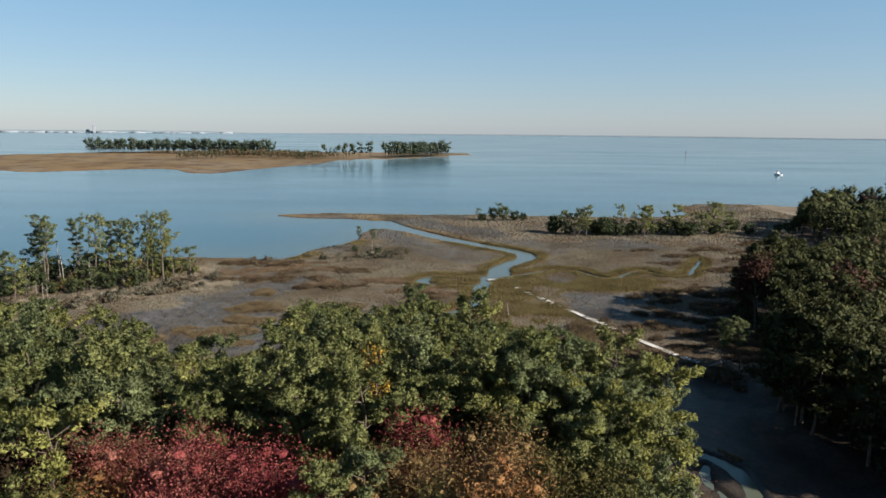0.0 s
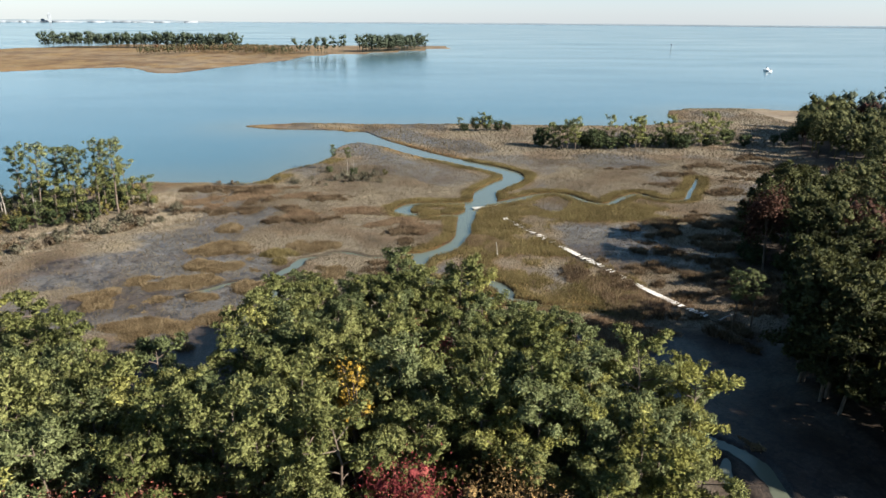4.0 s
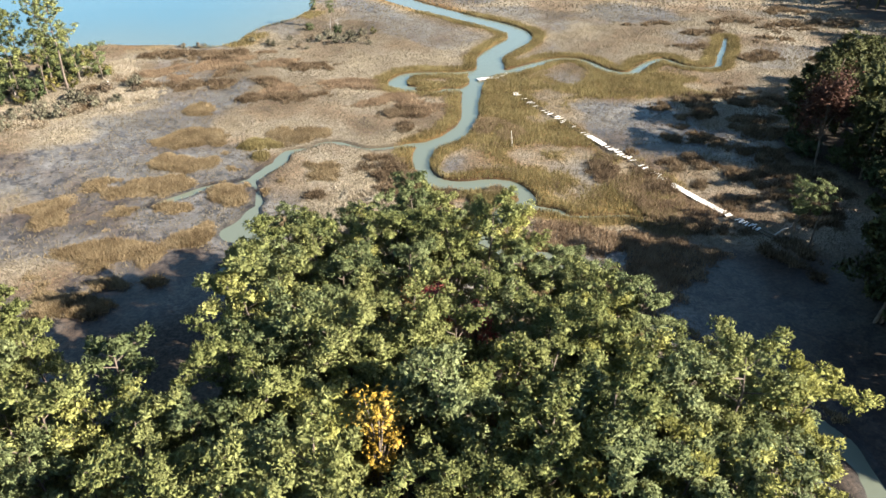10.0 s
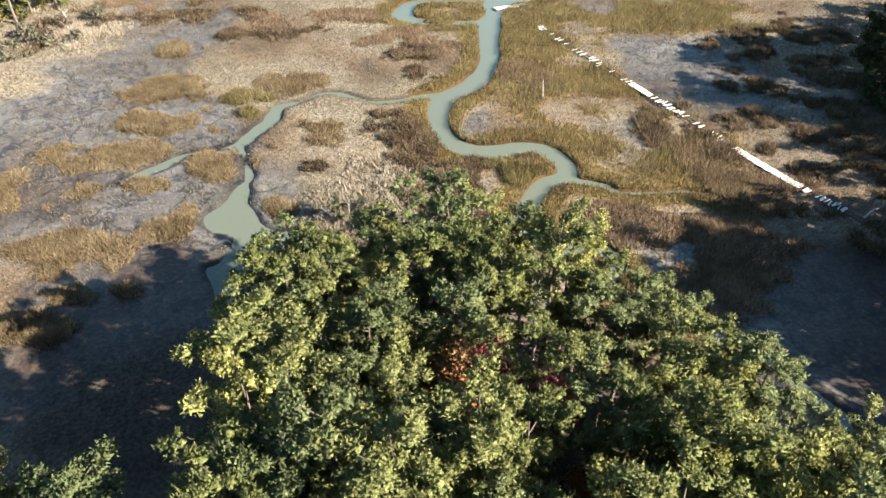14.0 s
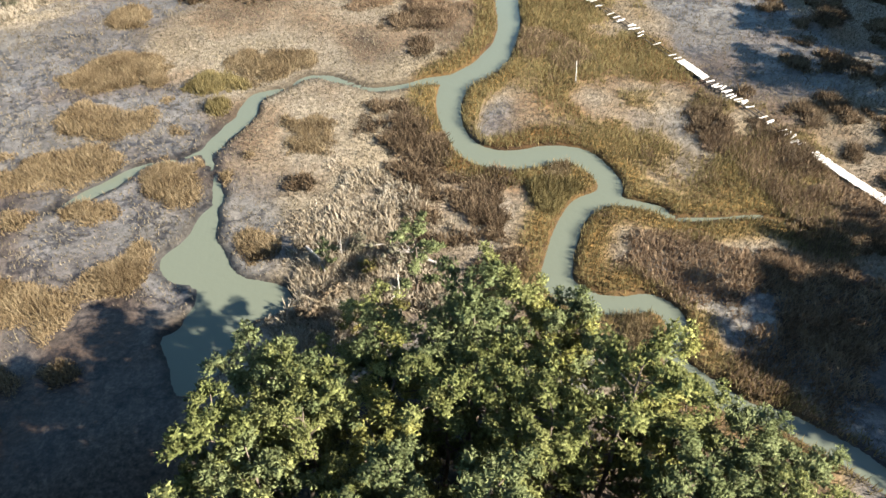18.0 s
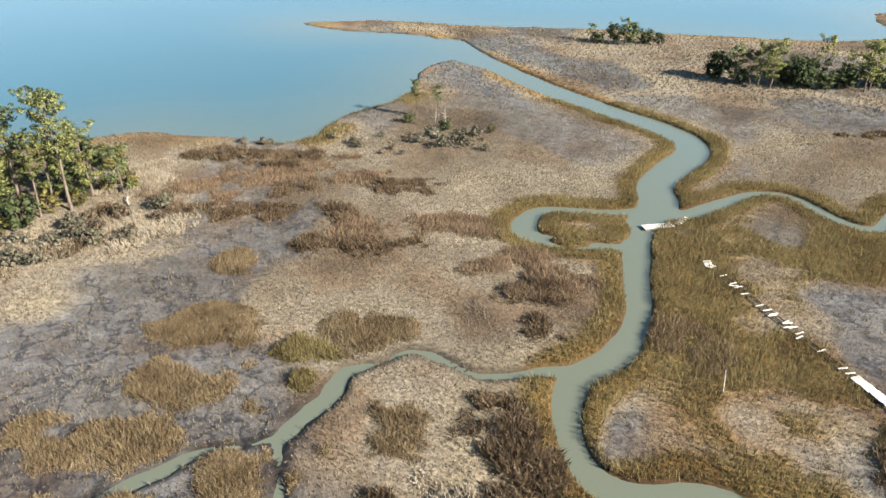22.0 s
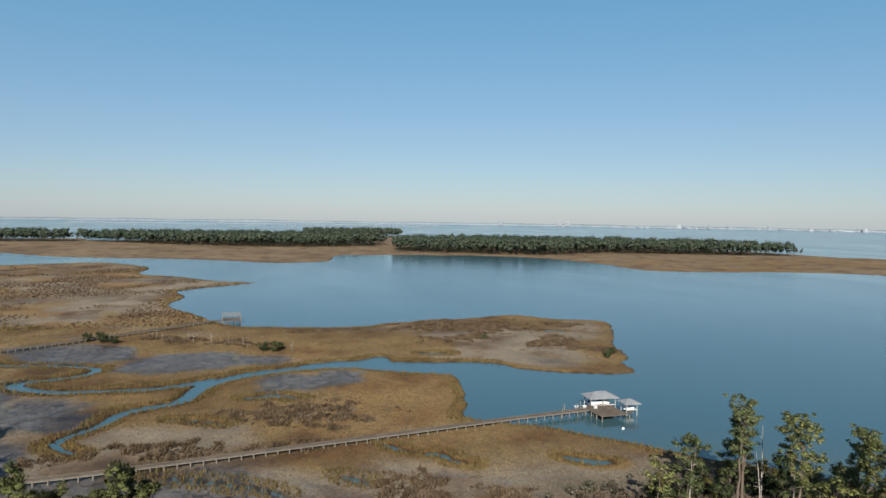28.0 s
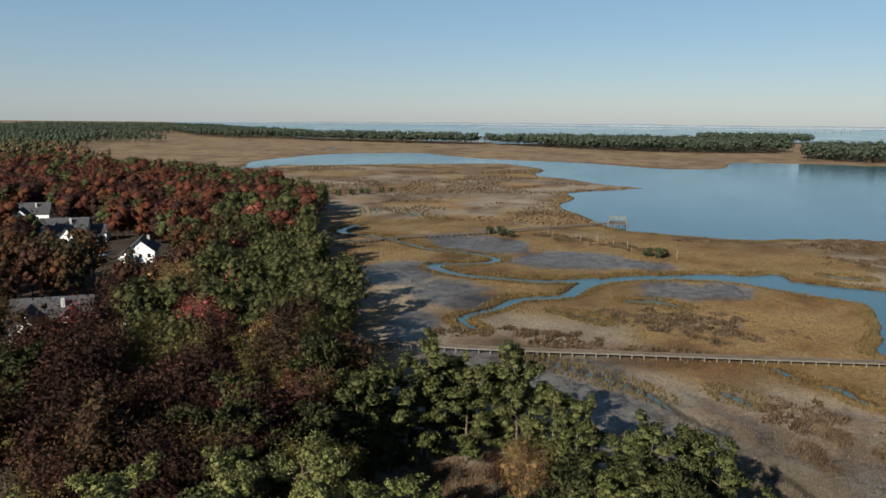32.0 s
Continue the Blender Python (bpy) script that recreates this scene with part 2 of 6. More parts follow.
HULL = plain("white_boat_gelcoat", (0.72, 0.72, 0.71), (0.82, 0.82, 0.80), 1.0, rough=0.25, spec=0.5)
NAVY = plain("dark_blue_canvas", (0.02, 0.03, 0.06), (0.05, 0.07, 0.12), 2.0)
DARKGLASS = plain("dark_window_glass", (0.015, 0.018, 0.02), (0.03, 0.035, 0.04), 0.6, rough=0.08, spec=0.6)
CONCRETE = plain("pale_concrete", (0.260, 0.248, 0.229), (0.360, 0.347, 0.322), 0.4, relief=0.003)
# far shore, buildings and bridge: aerial haze mixed into their base colours
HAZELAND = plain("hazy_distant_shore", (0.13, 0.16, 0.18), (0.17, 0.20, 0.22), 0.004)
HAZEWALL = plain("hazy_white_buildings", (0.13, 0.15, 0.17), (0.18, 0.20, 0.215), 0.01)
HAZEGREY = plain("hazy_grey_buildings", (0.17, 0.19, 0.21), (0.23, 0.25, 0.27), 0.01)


def ground_material():
    m, n, l, b = material("marsh_ground", 0.9, 0.25)
    pos = n.new("ShaderNodeNewGeometry").outputs["Position"]
    at = n.new("ShaderNodeAttribute")
    at.attribute_name = "cover"
    sep = n.new("ShaderNodeSeparateColor")
    l.new(at.outputs["Color"], sep.inputs[0])
    big = noise_node(n, l, pos, 0.035, 6.0, 0.6)
    mid = noise_node(n, l, pos, 0.30, 5.0, 0.65)
    fine = noise_node(n, l, pos, 2.6, 6.0, 0.7)
    tan = ramp(n, [(0.30, (0.099, 0.080, 0.057)), (0.5, (0.156, 0.128, 0.092)), (0.70, (0.212, 0.175, 0.126))])
    l.new(big, tan.inputs[0])
    gold = ramp(n, [(0.3, (0.106, 0.064, 0.020)), (0.7, (0.190, 0.116, 0.036))])
    l.new(mid, gold.inputs[0])
    mud = ramp(n, [(0.3, (0.058, 0.054, 0.051)), (0.7, (0.122, 0.114, 0.106))])
    l.new(mid, mud.inputs[0])
    # forest floor brown, darkened to carry the woods' shade
    shaded_litter = ramp(n, [(0.35, (0.018, 0.014, 0.011)), (0.65, (0.047, 0.034, 0.025))])
    l.new(fine, shaded_litter.inputs[0])
    c = mix(n, l, "MIX", sep.outputs[1], tan.outputs[0], gold.outputs[0])
    c = mix(n, l, "MIX", sep.outputs[0], c, mud.outputs[0])
    c = mix(n, l, "MIX", sep.outputs[2], c, shaded_litter.outputs[0])
    # bank edge darkened: wet mud, plus shade under overhanging grass put into the colour
    wet_shaded_bank = ramp(n, [(0.0, (0.30, 0.29, 0.27)), (1.0, (1, 1, 1))])
    l.new(at.outputs["Alpha"], wet_shaded_bank.inputs[0])
    c = mix(n, l, "MULTIPLY", 1.0, c, wet_shaded_bank.outputs[0])
    # reddish and brown stands over tens of metres
    stand = noise_node(n, l, pos, 0.055, 3.0, 0.5)
    sr = ramp(n, [(0.36, (1.12, 1.10, 1.02)), (0.50, (1, 1, 1)), (0.60, (0.88, 0.75, 0.64)), (0.68, (0.54, 0.46, 0.40))])
    l.new(stand, sr.inputs[0])
    c = mix(n, l, "MULTIPLY", 0.95, c, sr.outputs[0])
    scrub = noise_node(n, l, pos, 0.028, 9.0, 0.68)
    sc = ramp(n, [(0.53, (1, 1, 1)), (0.575, (0.66, 0.58, 0.52)), (0.63, (0.50, 0.43, 0.38))])
    l.new(scrub, sc.inputs[0])
    c = mix(n, l, "MULTIPLY", 0.62, c, sc.outputs[0])
    tract = noise_node(n, l, pos, 0.012, 6.0, 0.62)
    tr = ramp(n, [(0.36, (0.62, 0.54, 0.47)), (0.50, (1, 1, 1)), (0.64, (1.12, 1.08, 1.02))])
    l.new(tract, tr.inputs[0])
    c = mix(n, l, "MULTIPLY", 0.85, c, tr.outputs[0])
    # dark wet runnels that branch over the mud
    run = noise_node(n, l, pos, 0.14, 6.0, 0.6)
    ab = n.new("ShaderNodeMath")
    ab.operation = "SUBTRACT"
    l.new(run, ab.inputs[0])
    ab.inputs[1].default_value = 0.5
    ab2 = n.new("ShaderNodeMath")
    ab2.operation = "ABSOLUTE"
    l.new(ab.outputs[0], ab2.inputs[0])
    rr = ramp(n, [(0.0, (0.32, 0.33, 0.38)), (0.012, (0.55, 0.55, 0.58)), (0.030, (1, 1, 1))])
    l.new(ab2.outputs[0], rr.inputs[0])
    c = mix(n, l, "MULTIPLY", sep.outputs[0], c, rr.outputs[0])
    clod = noise_node(n, l, pos, 0.85, 6.0, 0.7)
    cr = ramp(n, [(0.34, (0.52, 0.50, 0.50)), (0.5, (1, 1, 1)), (0.68, (1.16, 1.15, 1.12))])
    l.new(clod, cr.inputs[0])
    c = mix(n, l, "MULTIPLY", 0.6, c, cr.outputs[0])
    f = ramp(n, [(0.3, (0.22, 0.22, 0.22)), (0.7, (0.74, 0.74, 0.74))])
    l.new(fine, f.inputs[0])
    c = mix(n, l, "OVERLAY", 1.0, c, f.outputs[0])
    l.new(c, b.inputs["Base Color"])
    wet = n.new("ShaderNodeMapRange")
    l.new(sep.outputs[0], wet.inputs[0])
    wet.inputs[3].default_value, wet.inputs[4].default_value = 0.95, 0.52
    l.new(wet.outputs[0], b.inputs["Roughness"])
    bump(n, l, b, fine, 0.9, 0.10)
    return m


def water_material():
    m, n, l, b = material("turbid_water", 0.06, 0.5)
    pos = n.new("ShaderNodeNewGeometry").outputs["Position"]
    at = n.new("ShaderNodeAttribute")
    at.attribute_name = "shallow"
    big = noise_node(n, l, pos, 0.004, 4.0)
    r = ramp(n, [(0.3, (0.024, 0.064, 0.080)), (0.7, (0.031, 0.077, 0.093))])
    l.new(big, r.inputs[0])
    c = mix(n, l, "MIX", at.outputs["Fac"], r.outputs[0], (0.080, 0.088, 0.064))
    l.new(c, b.inputs["Base Color"])
    b.inputs["IOR"].default_value = 1.33
    # long wind streaks: calmer and rougher water
    mp = n.new("ShaderNodeMapping")
    mp.inputs["Scale"].default_value = (0.0035, 0.010, 1)
    mp.inputs["Rotation"].default_value = (0, 0, radians(20))
    l.new(pos, mp.inputs["Vector"])
    streak = noise_node(n, l, mp.outputs[0], 1.0, 5.0, 0.6)
    mr = n.new("ShaderNodeMapRange")
    l.new(streak, mr.inputs[0])
    mr.inputs[1].default_value, mr.inputs[2].default_value = 0.35, 0.65
    mr.inputs[3].default_value, mr.inputs[4].default_value = 0.11, 0.17
    l.new(mr.outputs[0], b.inputs["Roughness"])
    rip = noise_node(n, l, pos, 1.6, 3.0)
    bump(n, l, b, rip, 0.35, 0.06)
    return m


GROUND, WATER = ground_material(), water_material()


# ---- plan ----
def smooth(points, steps=4, closed=False):
    """A Catmull-Rom line through the plan's points."""
    p = np.array(points, float)
    n = len(p)
    out = []
    for i in range(n if closed else n - 1):
        if closed:
            a, b, c, d = p[(i - 1) % n], p[i], p[(i + 1) % n], p[(i + 2) % n]
        else:
            a, b, c, d = p[max(i - 1, 0)], p[i], p[i + 1], p[min(i + 2, n - 1)]
        for k in range(steps):
            t = k / steps
            out.append(0.5 * (2 * b + (c - a) * t + (2 * a - 5 * b + 4 * c - d) * t * t + (3 * b - a - 3 * c + d) * t ** 3))
    if not closed:
        out.append(p[-1])
    return np.array(out)


def value_noise(x, y, seed):
    xi, yi = np.floor(x).astype(np.int64), np.floor(y).astype(np.int64)
    fx, fy = x - xi, y - yi
    fx, fy = fx * fx * (3 - 2 * fx), fy * fy * (3 - 2 * fy)

    def h(a, b):
        k = (a * 374761393 + b * 668265263 + seed * 974634777) & 0x7FFFFFFF
        k = ((k ^ (k >> 13)) * 1274126177) & 0x7FFFFFFF
        return (k ^ (k >> 16)) % 65536 / 65535.0

    return (h(xi, yi) * (1 - fx) + h(xi + 1, yi) * fx) * (1 - fy) + (h(xi, yi + 1) * (1 - fx) + h(xi + 1, yi + 1) * fx) * fy


def fbm(x, y, size, seed, octaves=4):
    total, amp, norm = 0.0, 1.0, 0.0
    for k in range(octaves):
        total = total + amp * value_noise(x / size + 17.3 * k, y / size + 9.1 * k, seed + k)
        norm += amp
        amp, size = amp * 0.5, size * 0.5
    return total / norm


def segments_distance(x, y, line, widths=None, closed=False):
    """Distance to a line, less its half width."""
    a = line if not closed else np.vstack([line, line[:1]])
    w = widths if widths is not None else np.zeros(len(a))
    best = np.full(x.shape, 1e9)
    for i in range(len(a) - 1):
        d = a[i + 1] - a[i]
        q = np.clip(((x - a[i][0]) * d[0] + (y - a[i][1]) * d[1]) / (d @ d + 1e-9), 0, 1)
        best = np.minimum(best, np.hypot(x - a[i][0] - q * d[0], y - a[i][1] - q * d[1]) - (w[i] + q * (w[min(i + 1, len(w) - 1)] - w[i])))
    return best


def inside(x, y, poly):
    r = np.zeros(x.shape, bool)
    px, py = poly[:, 0], poly[:, 1]
    j = len(poly) - 1
    for i in range(len(poly)):
        if py[i] != py[j]:
            r ^= ((py[i] > y) != (py[j] > y)) & (x < (px[j] - px[i]) * (y - py[i]) / (py[j] - py[i]) + px[i])
        j = i
    return r


def signed(x, y, poly):
    d = segments_distance(x, y, poly, closed=True)
    return np.where(inside(x, y, poly), d, -d)


def step(a, b, v):
    t = np.clip((v - a) / (b - a), 0, 1)
    return t * t * (3 - 2 * t)


SHORE_NORTH = [(5200, 900), (900, 430), (330, 405), (205, 403), (201, 412), (153, 411), (132, 391), (126, 357), (100, 344), (61, 345), (20, 348), (-18, 346),
               (-39, 350), (-59, 351), (-81, 343), (-79, 337), (-62, 331), (-36, 329), (-22, 303), (-27, 294), (-31, 286), (-31, 270), (-33, 257),
               (-38, 250), (-44, 240), (-47, 229), (-54, 223), (-64, 225), (-74, 225), (-83, 226), (-92, 221), (-114, 206), (-132, 191)]
SHORE_PIER = [(-144, 183), (-150, 178), (-159, 171), (-170, 157), (-180, 161), (-195, 165), (-214, 167), (-224, 151), (-233, 136), (-235, 120),
              (-243, 128), (-244, 143), (-249, 152), (-239, 155), (-232, 163), (-227, 181), (-219, 192), (-209, 204), (-203, 226)]
SHORE_WEST = [(-219, 231), (-227, 239), (-254, 250), (-273, 263), (-306, 277), (-318, 258), (-336, 240), (-328, 211), (-322, 176), (-314, 158),
              (-320, 127), (-329, 105), (-363, 90), (-411, 73), (-450, 80), (-484, 74), (-520, 112), (-534, 125), (-548, 98), (-589, 71), (-622, 40),
              (-690, 42), (-730, 20), (-764, -15), (-735, -80), (-722, -118), (-680, -180), (-670, -220), (-618, -232), (-640, -300), (-900, -700), (-1800, -1500), (-5200, -3000),
              (-5200, -5200), (5200, -5200)]
FAR_SHORE = [(-650, -330), (-625, -240), (-716, -275), (-890, -250), (-940, -145), (-862, -63), (-820, 55), (-790, 105), (-748, 152), (-764, 214), (-872, 245), (-874, 317),
             (-860, 420), (-801, 488), (-686, 505), (-605, 500), (-573, 550), (-560, 640), (-514, 705), (-425, 663), (-373, 645), (-311, 699),
             (-269, 701), (-235, 652), (-211, 650), (-186, 735), (-149, 830), (-138, 920), (-66, 988), (6, 1086), (59, 1195)]
FAR_BACK = [(6, 1265), (-187, 1275), (-483, 1250), (-562, 1120), (-614, 1035), (-734, 990), (-848, 965), (-1000, 930), (-1200, 760), (-1560, 640), (-1780, 520), (-1760, 260),
            (-1480, 40), (-1430, -110), (-1560, -300), (-1640, -560), (-2000, -1000), (-2900, -1700), (-5200, -3000), (-3000, -2400), (-900, -800)]
HOME = smooth(SHORE_NORTH + SHORE_PIER + SHORE_WEST, 3, True)
FAR = smooth(FAR_SHORE + FAR_BACK, 3, True)

# creeks: x, y, width
CREEKS = [
    [(-30, 318, 16), (-20, 301, 12), (-12, 291, 8.5), (-2, 276, 8), (9, 262, 8), (17, 253, 8), (26, 243, 8), (29, 233, 7), (23, 222, 7), (18, 213, 6.5), (17, 204, 7),
     (12, 194, 5), (10, 180, 4), (8.5, 170, 3.5), (5, 162, 4), (0, 157, 4), (-1.5, 151, 3.2), (-1, 146, 2.8), (1, 142, 3.6), (5, 140.5, 3.8), (10, 141.5, 3.6),
     (13, 140.5, 3.4), (15, 137, 3), (14.5, 134, 3), (11, 132, 3), (9, 129, 2.8), (7, 124, 2.8)],
    [(7, 124, 2.8), (6.5, 121.6, 3.0), (8.5, 119.3, 2.8), (11.7, 118.5, 2.6), (14.8, 118.6, 2.4), (16.1, 117.3, 2.4), (16.1, 115, 2.2), (14.6, 112.9, 2.2), (15.5, 110.8, 2.2), (17.4, 108.5, 2.2),
     (19.3, 106.7, 2.2), (21.9, 105.6, 2.2), (26, 102, 2.2), (29, 97, 1.8), (31, 93.3, 2.2), (34, 88.5, 1.8), (37, 85, 2.2), (38, 80.5, 2.2), (37.5, 77, 2.0), (35.5, 72, 1.6), (32, 65, 1.2), (29.5, 60, 0.8), (29, 52, 0.5)],
    [(17, 200, 4), (22, 202, 3.6), (27, 206, 3.4), (35, 211.5, 2.8), (41, 210.5, 2.8), (45, 203, 2.8), (50, 199.5, 2.8), (56, 206, 2.8), (62, 211, 2.8),
     (66, 205, 2.4), (73, 204, 2.2), (78, 213, 1.6), (87, 231, 1.4)],
    [(14, 202, 3), (9, 200.5, 2.2), (3, 200.5, 2.2), (-3, 199.5, 3.2), (-5.5, 195, 4.4), (-4.5, 190.5, 3.8), (1, 188.5, 3.4), (6, 188.5, 2.6), (11, 188.5, 2.2)],
    [(1, 158.6, 2.6), (-3, 157.9, 2.0), (-6.6, 156.9, 1.3), (-10.8, 156.2, 1.4), (-14.2, 158, 1.4), (-18.5, 159.9, 1.1), (-21.8, 157.2, 0.9), (-25.6, 155.1, 1.3), (-26.4, 150.7, 2.0), (-28.9, 146.2, 2.6), (-29.7, 143.4, 2.0),
     (-28.2, 139.7, 1.3), (-27.3, 135.4, 2.2)],
    [(-30.2, 144.4, 1.5), (-32.6, 143.1, 1.3), (-36.5, 142, 1.3), (-38.8, 139.5, 1.1), (-42.3, 136.4, 1.1), (-44.5, 134.6, 0.9)],
    [(15, 133, 2), (18.9, 131.5, 1.6), (20.6, 129.8, 1.2), (24.5, 129.4, 1.1), (29.2, 129.6, 1.0), (32.1, 128.2, 0.8), (34.3, 125.8, 0.6)],
    [(-220, 178, 26), (-228, 168, 14), (-236, 150, 9), (-238, 137, 8), (-237, 125, 7), (-231, 106, 6), (-219, 93, 5), (-203, 87, 4), (-196, 75, 3.4), (-185, 70, 2.6), (-174, 63, 2), (-165, 69, 1.6)],
    [(-226, 95, 5), (-220, 82, 4), (-220, 70, 4), (-222, 54, 4), (-230, 43, 4.4), (-236, 43, 4), (-241, 56, 3.6), (-250, 61, 3.2), (-258, 50, 3), (-262, 34, 3), (-269, 25, 3),
     (-278, 14, 3), (-284, 3, 4), (-292, -14, 4.5), (-312, -13, 4)],
    [(-362, -22, 3), (-368, -16, 5), (-366, -10, 3)],
    [(-355, -2, 3), (-354, 3, 4), (-350, 6, 2)],
    [(-345, 15, 2), (-342, 19, 3)],
    [(-202, 104, 2), (-203, 112, 3), (-199, 117, 2)],
    [(-186, 86, 1.2), (-183, 93, 1.8), (-180, 97, 1.2)],
    [(-154, 131, 0.8), (-150, 134, 1.6), (-147, 136, 0.8), (-145, 141, 1.3), (-141, 142, 0.7), (-138, 145, 1.0)],
    [(-137, 165, 2), (-133, 169, 3), (-131, 173, 2)],
    [(-106, 119, 0.8), (-107, 122, 1.2), (-103, 124, 0.8)],
    [(-139, 118, 0.8), (-136, 121, 1.6), (-133, 123, 0.9)],
    [(-149, 84, 0.8), (-143, 93, 1.0), (-136, 104, 1.1), (-128, 109, 0.8), (-120, 115, 0.7)],
    [(-288, 236, 4), (-285, 243, 4)],
    [(-250, 168, 4), (-248, 177, 3)],
    [(-640, 640, 8), (-628, 668, 6)],
    [(-1010, -320, 6), (-1040, -290, 8)],
    [(34.5, 84.5, 0.9), (33, 80.5, 1.7), (33.8, 76, 1.6), (35, 72.5, 0.9)],
]
POND = smooth([(-28.6, 134.7), (-26.6, 134.6), (-26.2, 130), (-24.9, 126.4), (-23.2, 124.7), (-19.1, 123.1), (-18.8, 120.4), (-22.4, 118.3), (-23, 116.2), (-24.3, 112.8), (-26.9, 111.1), (-28.4, 114), (-30, 117.5), (-28.4, 118.8), (-27.6, 122.8), (-30.2, 124.2), (-32.1, 127.3), (-30.2, 130.3)], 3, True)
ISLET = smooth([(-3, 196), (-1, 199), (4, 199.2), (9.5, 198.5), (11, 195), (9.5, 191), (4, 190.8), (-2, 192)], 3, True)
ISLET_SMALL = smooth([(-2, 189.7), (1, 190.0), (4.5, 189.0), (1, 187.6)], 3, True)
MUD = [smooth(p, 2, True) for p in (
    [(-75, 140), (-79, 152), (-67, 160), (-64, 171), (-57, 179), (-40, 198), (-37, 184), (-41, 172), (-38, 161), (-44, 156), (-49, 149), (-58, 142), (-67, 139)],
    [(32, 178), (52, 180), (56, 160), (48, 152), (33, 153)],
    [(16, 122), (28, 121), (37, 121), (46, 112), (60, 95), (58, 70), (40, 60), (36, 84), (28, 98), (20, 112)],
    [(-150, 80), (-140, 98), (-124, 112), (-112, 104), (-122, 90), (-134, 76)],
    [(2, 151), (5, 151), (6, 146), (2, 145)],
    [(-229, 112), (-221, 139), (-212, 134), (-205, 115), (-216, 107)],
    [(-263, 72), (-254, 106), (-240, 99), (-237, 80), (-250, 69)],
    [(-213, 41), (-200, 61), (-185, 59), (-194, 43)],
    [(58, 250), (84, 252), (80, 270), (54, 272)],
    [(-24, 300), (6, 300), (18, 272), (4, 285), (-12, 306)],
    [(-246, 78), (-262, 96), (-254, 124), (-243, 112)],
    [(-62, 118), (-22, 120), (-24, 140), (-34, 160), (-58, 162), (-66, 140)],
    [(-28, 119), (-36, 128), (-46, 126), (-50, 116), (-42, 104), (-28, 108)],
    [(-32, 289), (-22, 298), (-12, 275), (-3, 263), (5, 252), (-3, 250), (-12, 254), (-22, 270)],
    [(-28, 325), (-8, 336), (7, 309), (27, 295), (25, 274), (16, 279), (6, 284), (-9, 301), (-17, 311)],
    [(-212, 43), (-211, 57), (-195, 69), (-182, 65), (-184, 50)],
    [(-260, 73), (-270, 90), (-252, 103), (-238, 89), (-241, 78)],
    [(-213, 111), (-232, 127), (-225, 140), (-208, 130), (-204, 117)],
    [(-297, 26), (-294, 60), (-264, 74), (-258, 61), (-262, 36)],
    [(-151, 59), (-152, 82), (-152, 98), (-139, 100), (-137, 88), (-145, 60)],
    [(-227, 18), (-239, 43), (-209, 46), (-202, 27)],
    [(-248, 65), (-268, 73), (-271, 104), (-244, 100), (-241, 76)],
    [(-148, 73), (-151, 99), (-136, 105), (-130, 112), (-128, 103), (-133, 90), (-141, 79)],
    [(-122, 114), (-123, 118), (-114, 116), (-115, 113)],
    [(-174, 46), (-180, 56), (-160, 60), (-155, 54)],)]
FOREST_POINT = smooth([(-19.5, 80), (-20.5, 88), (-21, 95), (-20, 102), (-16.5, 106), (-11, 110), (-6, 111.5), (-1, 110.5), (4.5, 106.5), (9, 102.5), (12.5, 97.5), (14.5, 91), (18.5, 85), (23, 82.5), (27, 79.5), (27, 75), (23, 68), (19, 57), (18, 44), (16, 26), (-20, 24)], 2, True)
FOREST_LEFT = smooth([(-20, 24), (-19, 69), (-23.5, 78.5), (-29, 83.5), (-37, 87.5), (-44, 92.5), (-52, 99), (-75, 107), (-90, 98), (-98, 92), (-100, 86), (-88, 78), (-84, 68), (-94, 60), (-108, 66), (-118, 52), (-110, 30)], 2, True)
FOREST_RIGHT = smooth([(52, 84), (51, 98), (53, 108), (58, 113), (66, 119), (71, 130), (70, 142), (64, 151), (68, 161), (80, 168), (97, 179), (124, 207), (142, 232), (138, 256), (146, 284), (165, 318), (200, 345), (300, 350), (330, 120), (200, 40), (120, 52), (84, 62), (66, 70), (56, 77)], 2, True)
FOREST_WEST = smooth([(-110, 30), (-122, 44), (-136, 46), (-152, 43), (-175, 36), (-214, 8), (-252, -9), (-303, -32), (-360, -53), (-470, -200), (-510, -320), (-560, -420), (-300, -300), (-160, -150), (-70, -20), (-20, 10), (-20, 24)], 2, True)
WOOD_ISLET = smooth([(-109, 168), (-94, 173), (-82, 180), (-75, 190), (-70, 197), (-76, 208), (-92, 216), (-112, 202), (-122, 190), (-120, 176)], 2, True)
FORESTS = [FOREST_POINT, FOREST_LEFT, FOREST_RIGHT, FOREST_WEST]

LUSH = smooth([(10, 192), (24, 200), (42, 203), (62, 200), (66, 184), (52, 180), (34, 178), (33, 166), (44, 152), (42, 134), (36, 126), (18, 133), (6, 158)], 2, True)
# dark wet mud beside the woods, with tree shade painted into it
SHADED_MUD = [smooth(p, 2, True) for p in (
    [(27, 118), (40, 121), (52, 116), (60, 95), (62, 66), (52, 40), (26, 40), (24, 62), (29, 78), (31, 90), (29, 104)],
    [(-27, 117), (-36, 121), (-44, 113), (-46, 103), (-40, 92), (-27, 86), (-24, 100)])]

creek_lines = []
for c in CREEKS:
    s = smooth(c, 4)
    creek_lines.append((s[:, :2], s[:, 2] / 2))


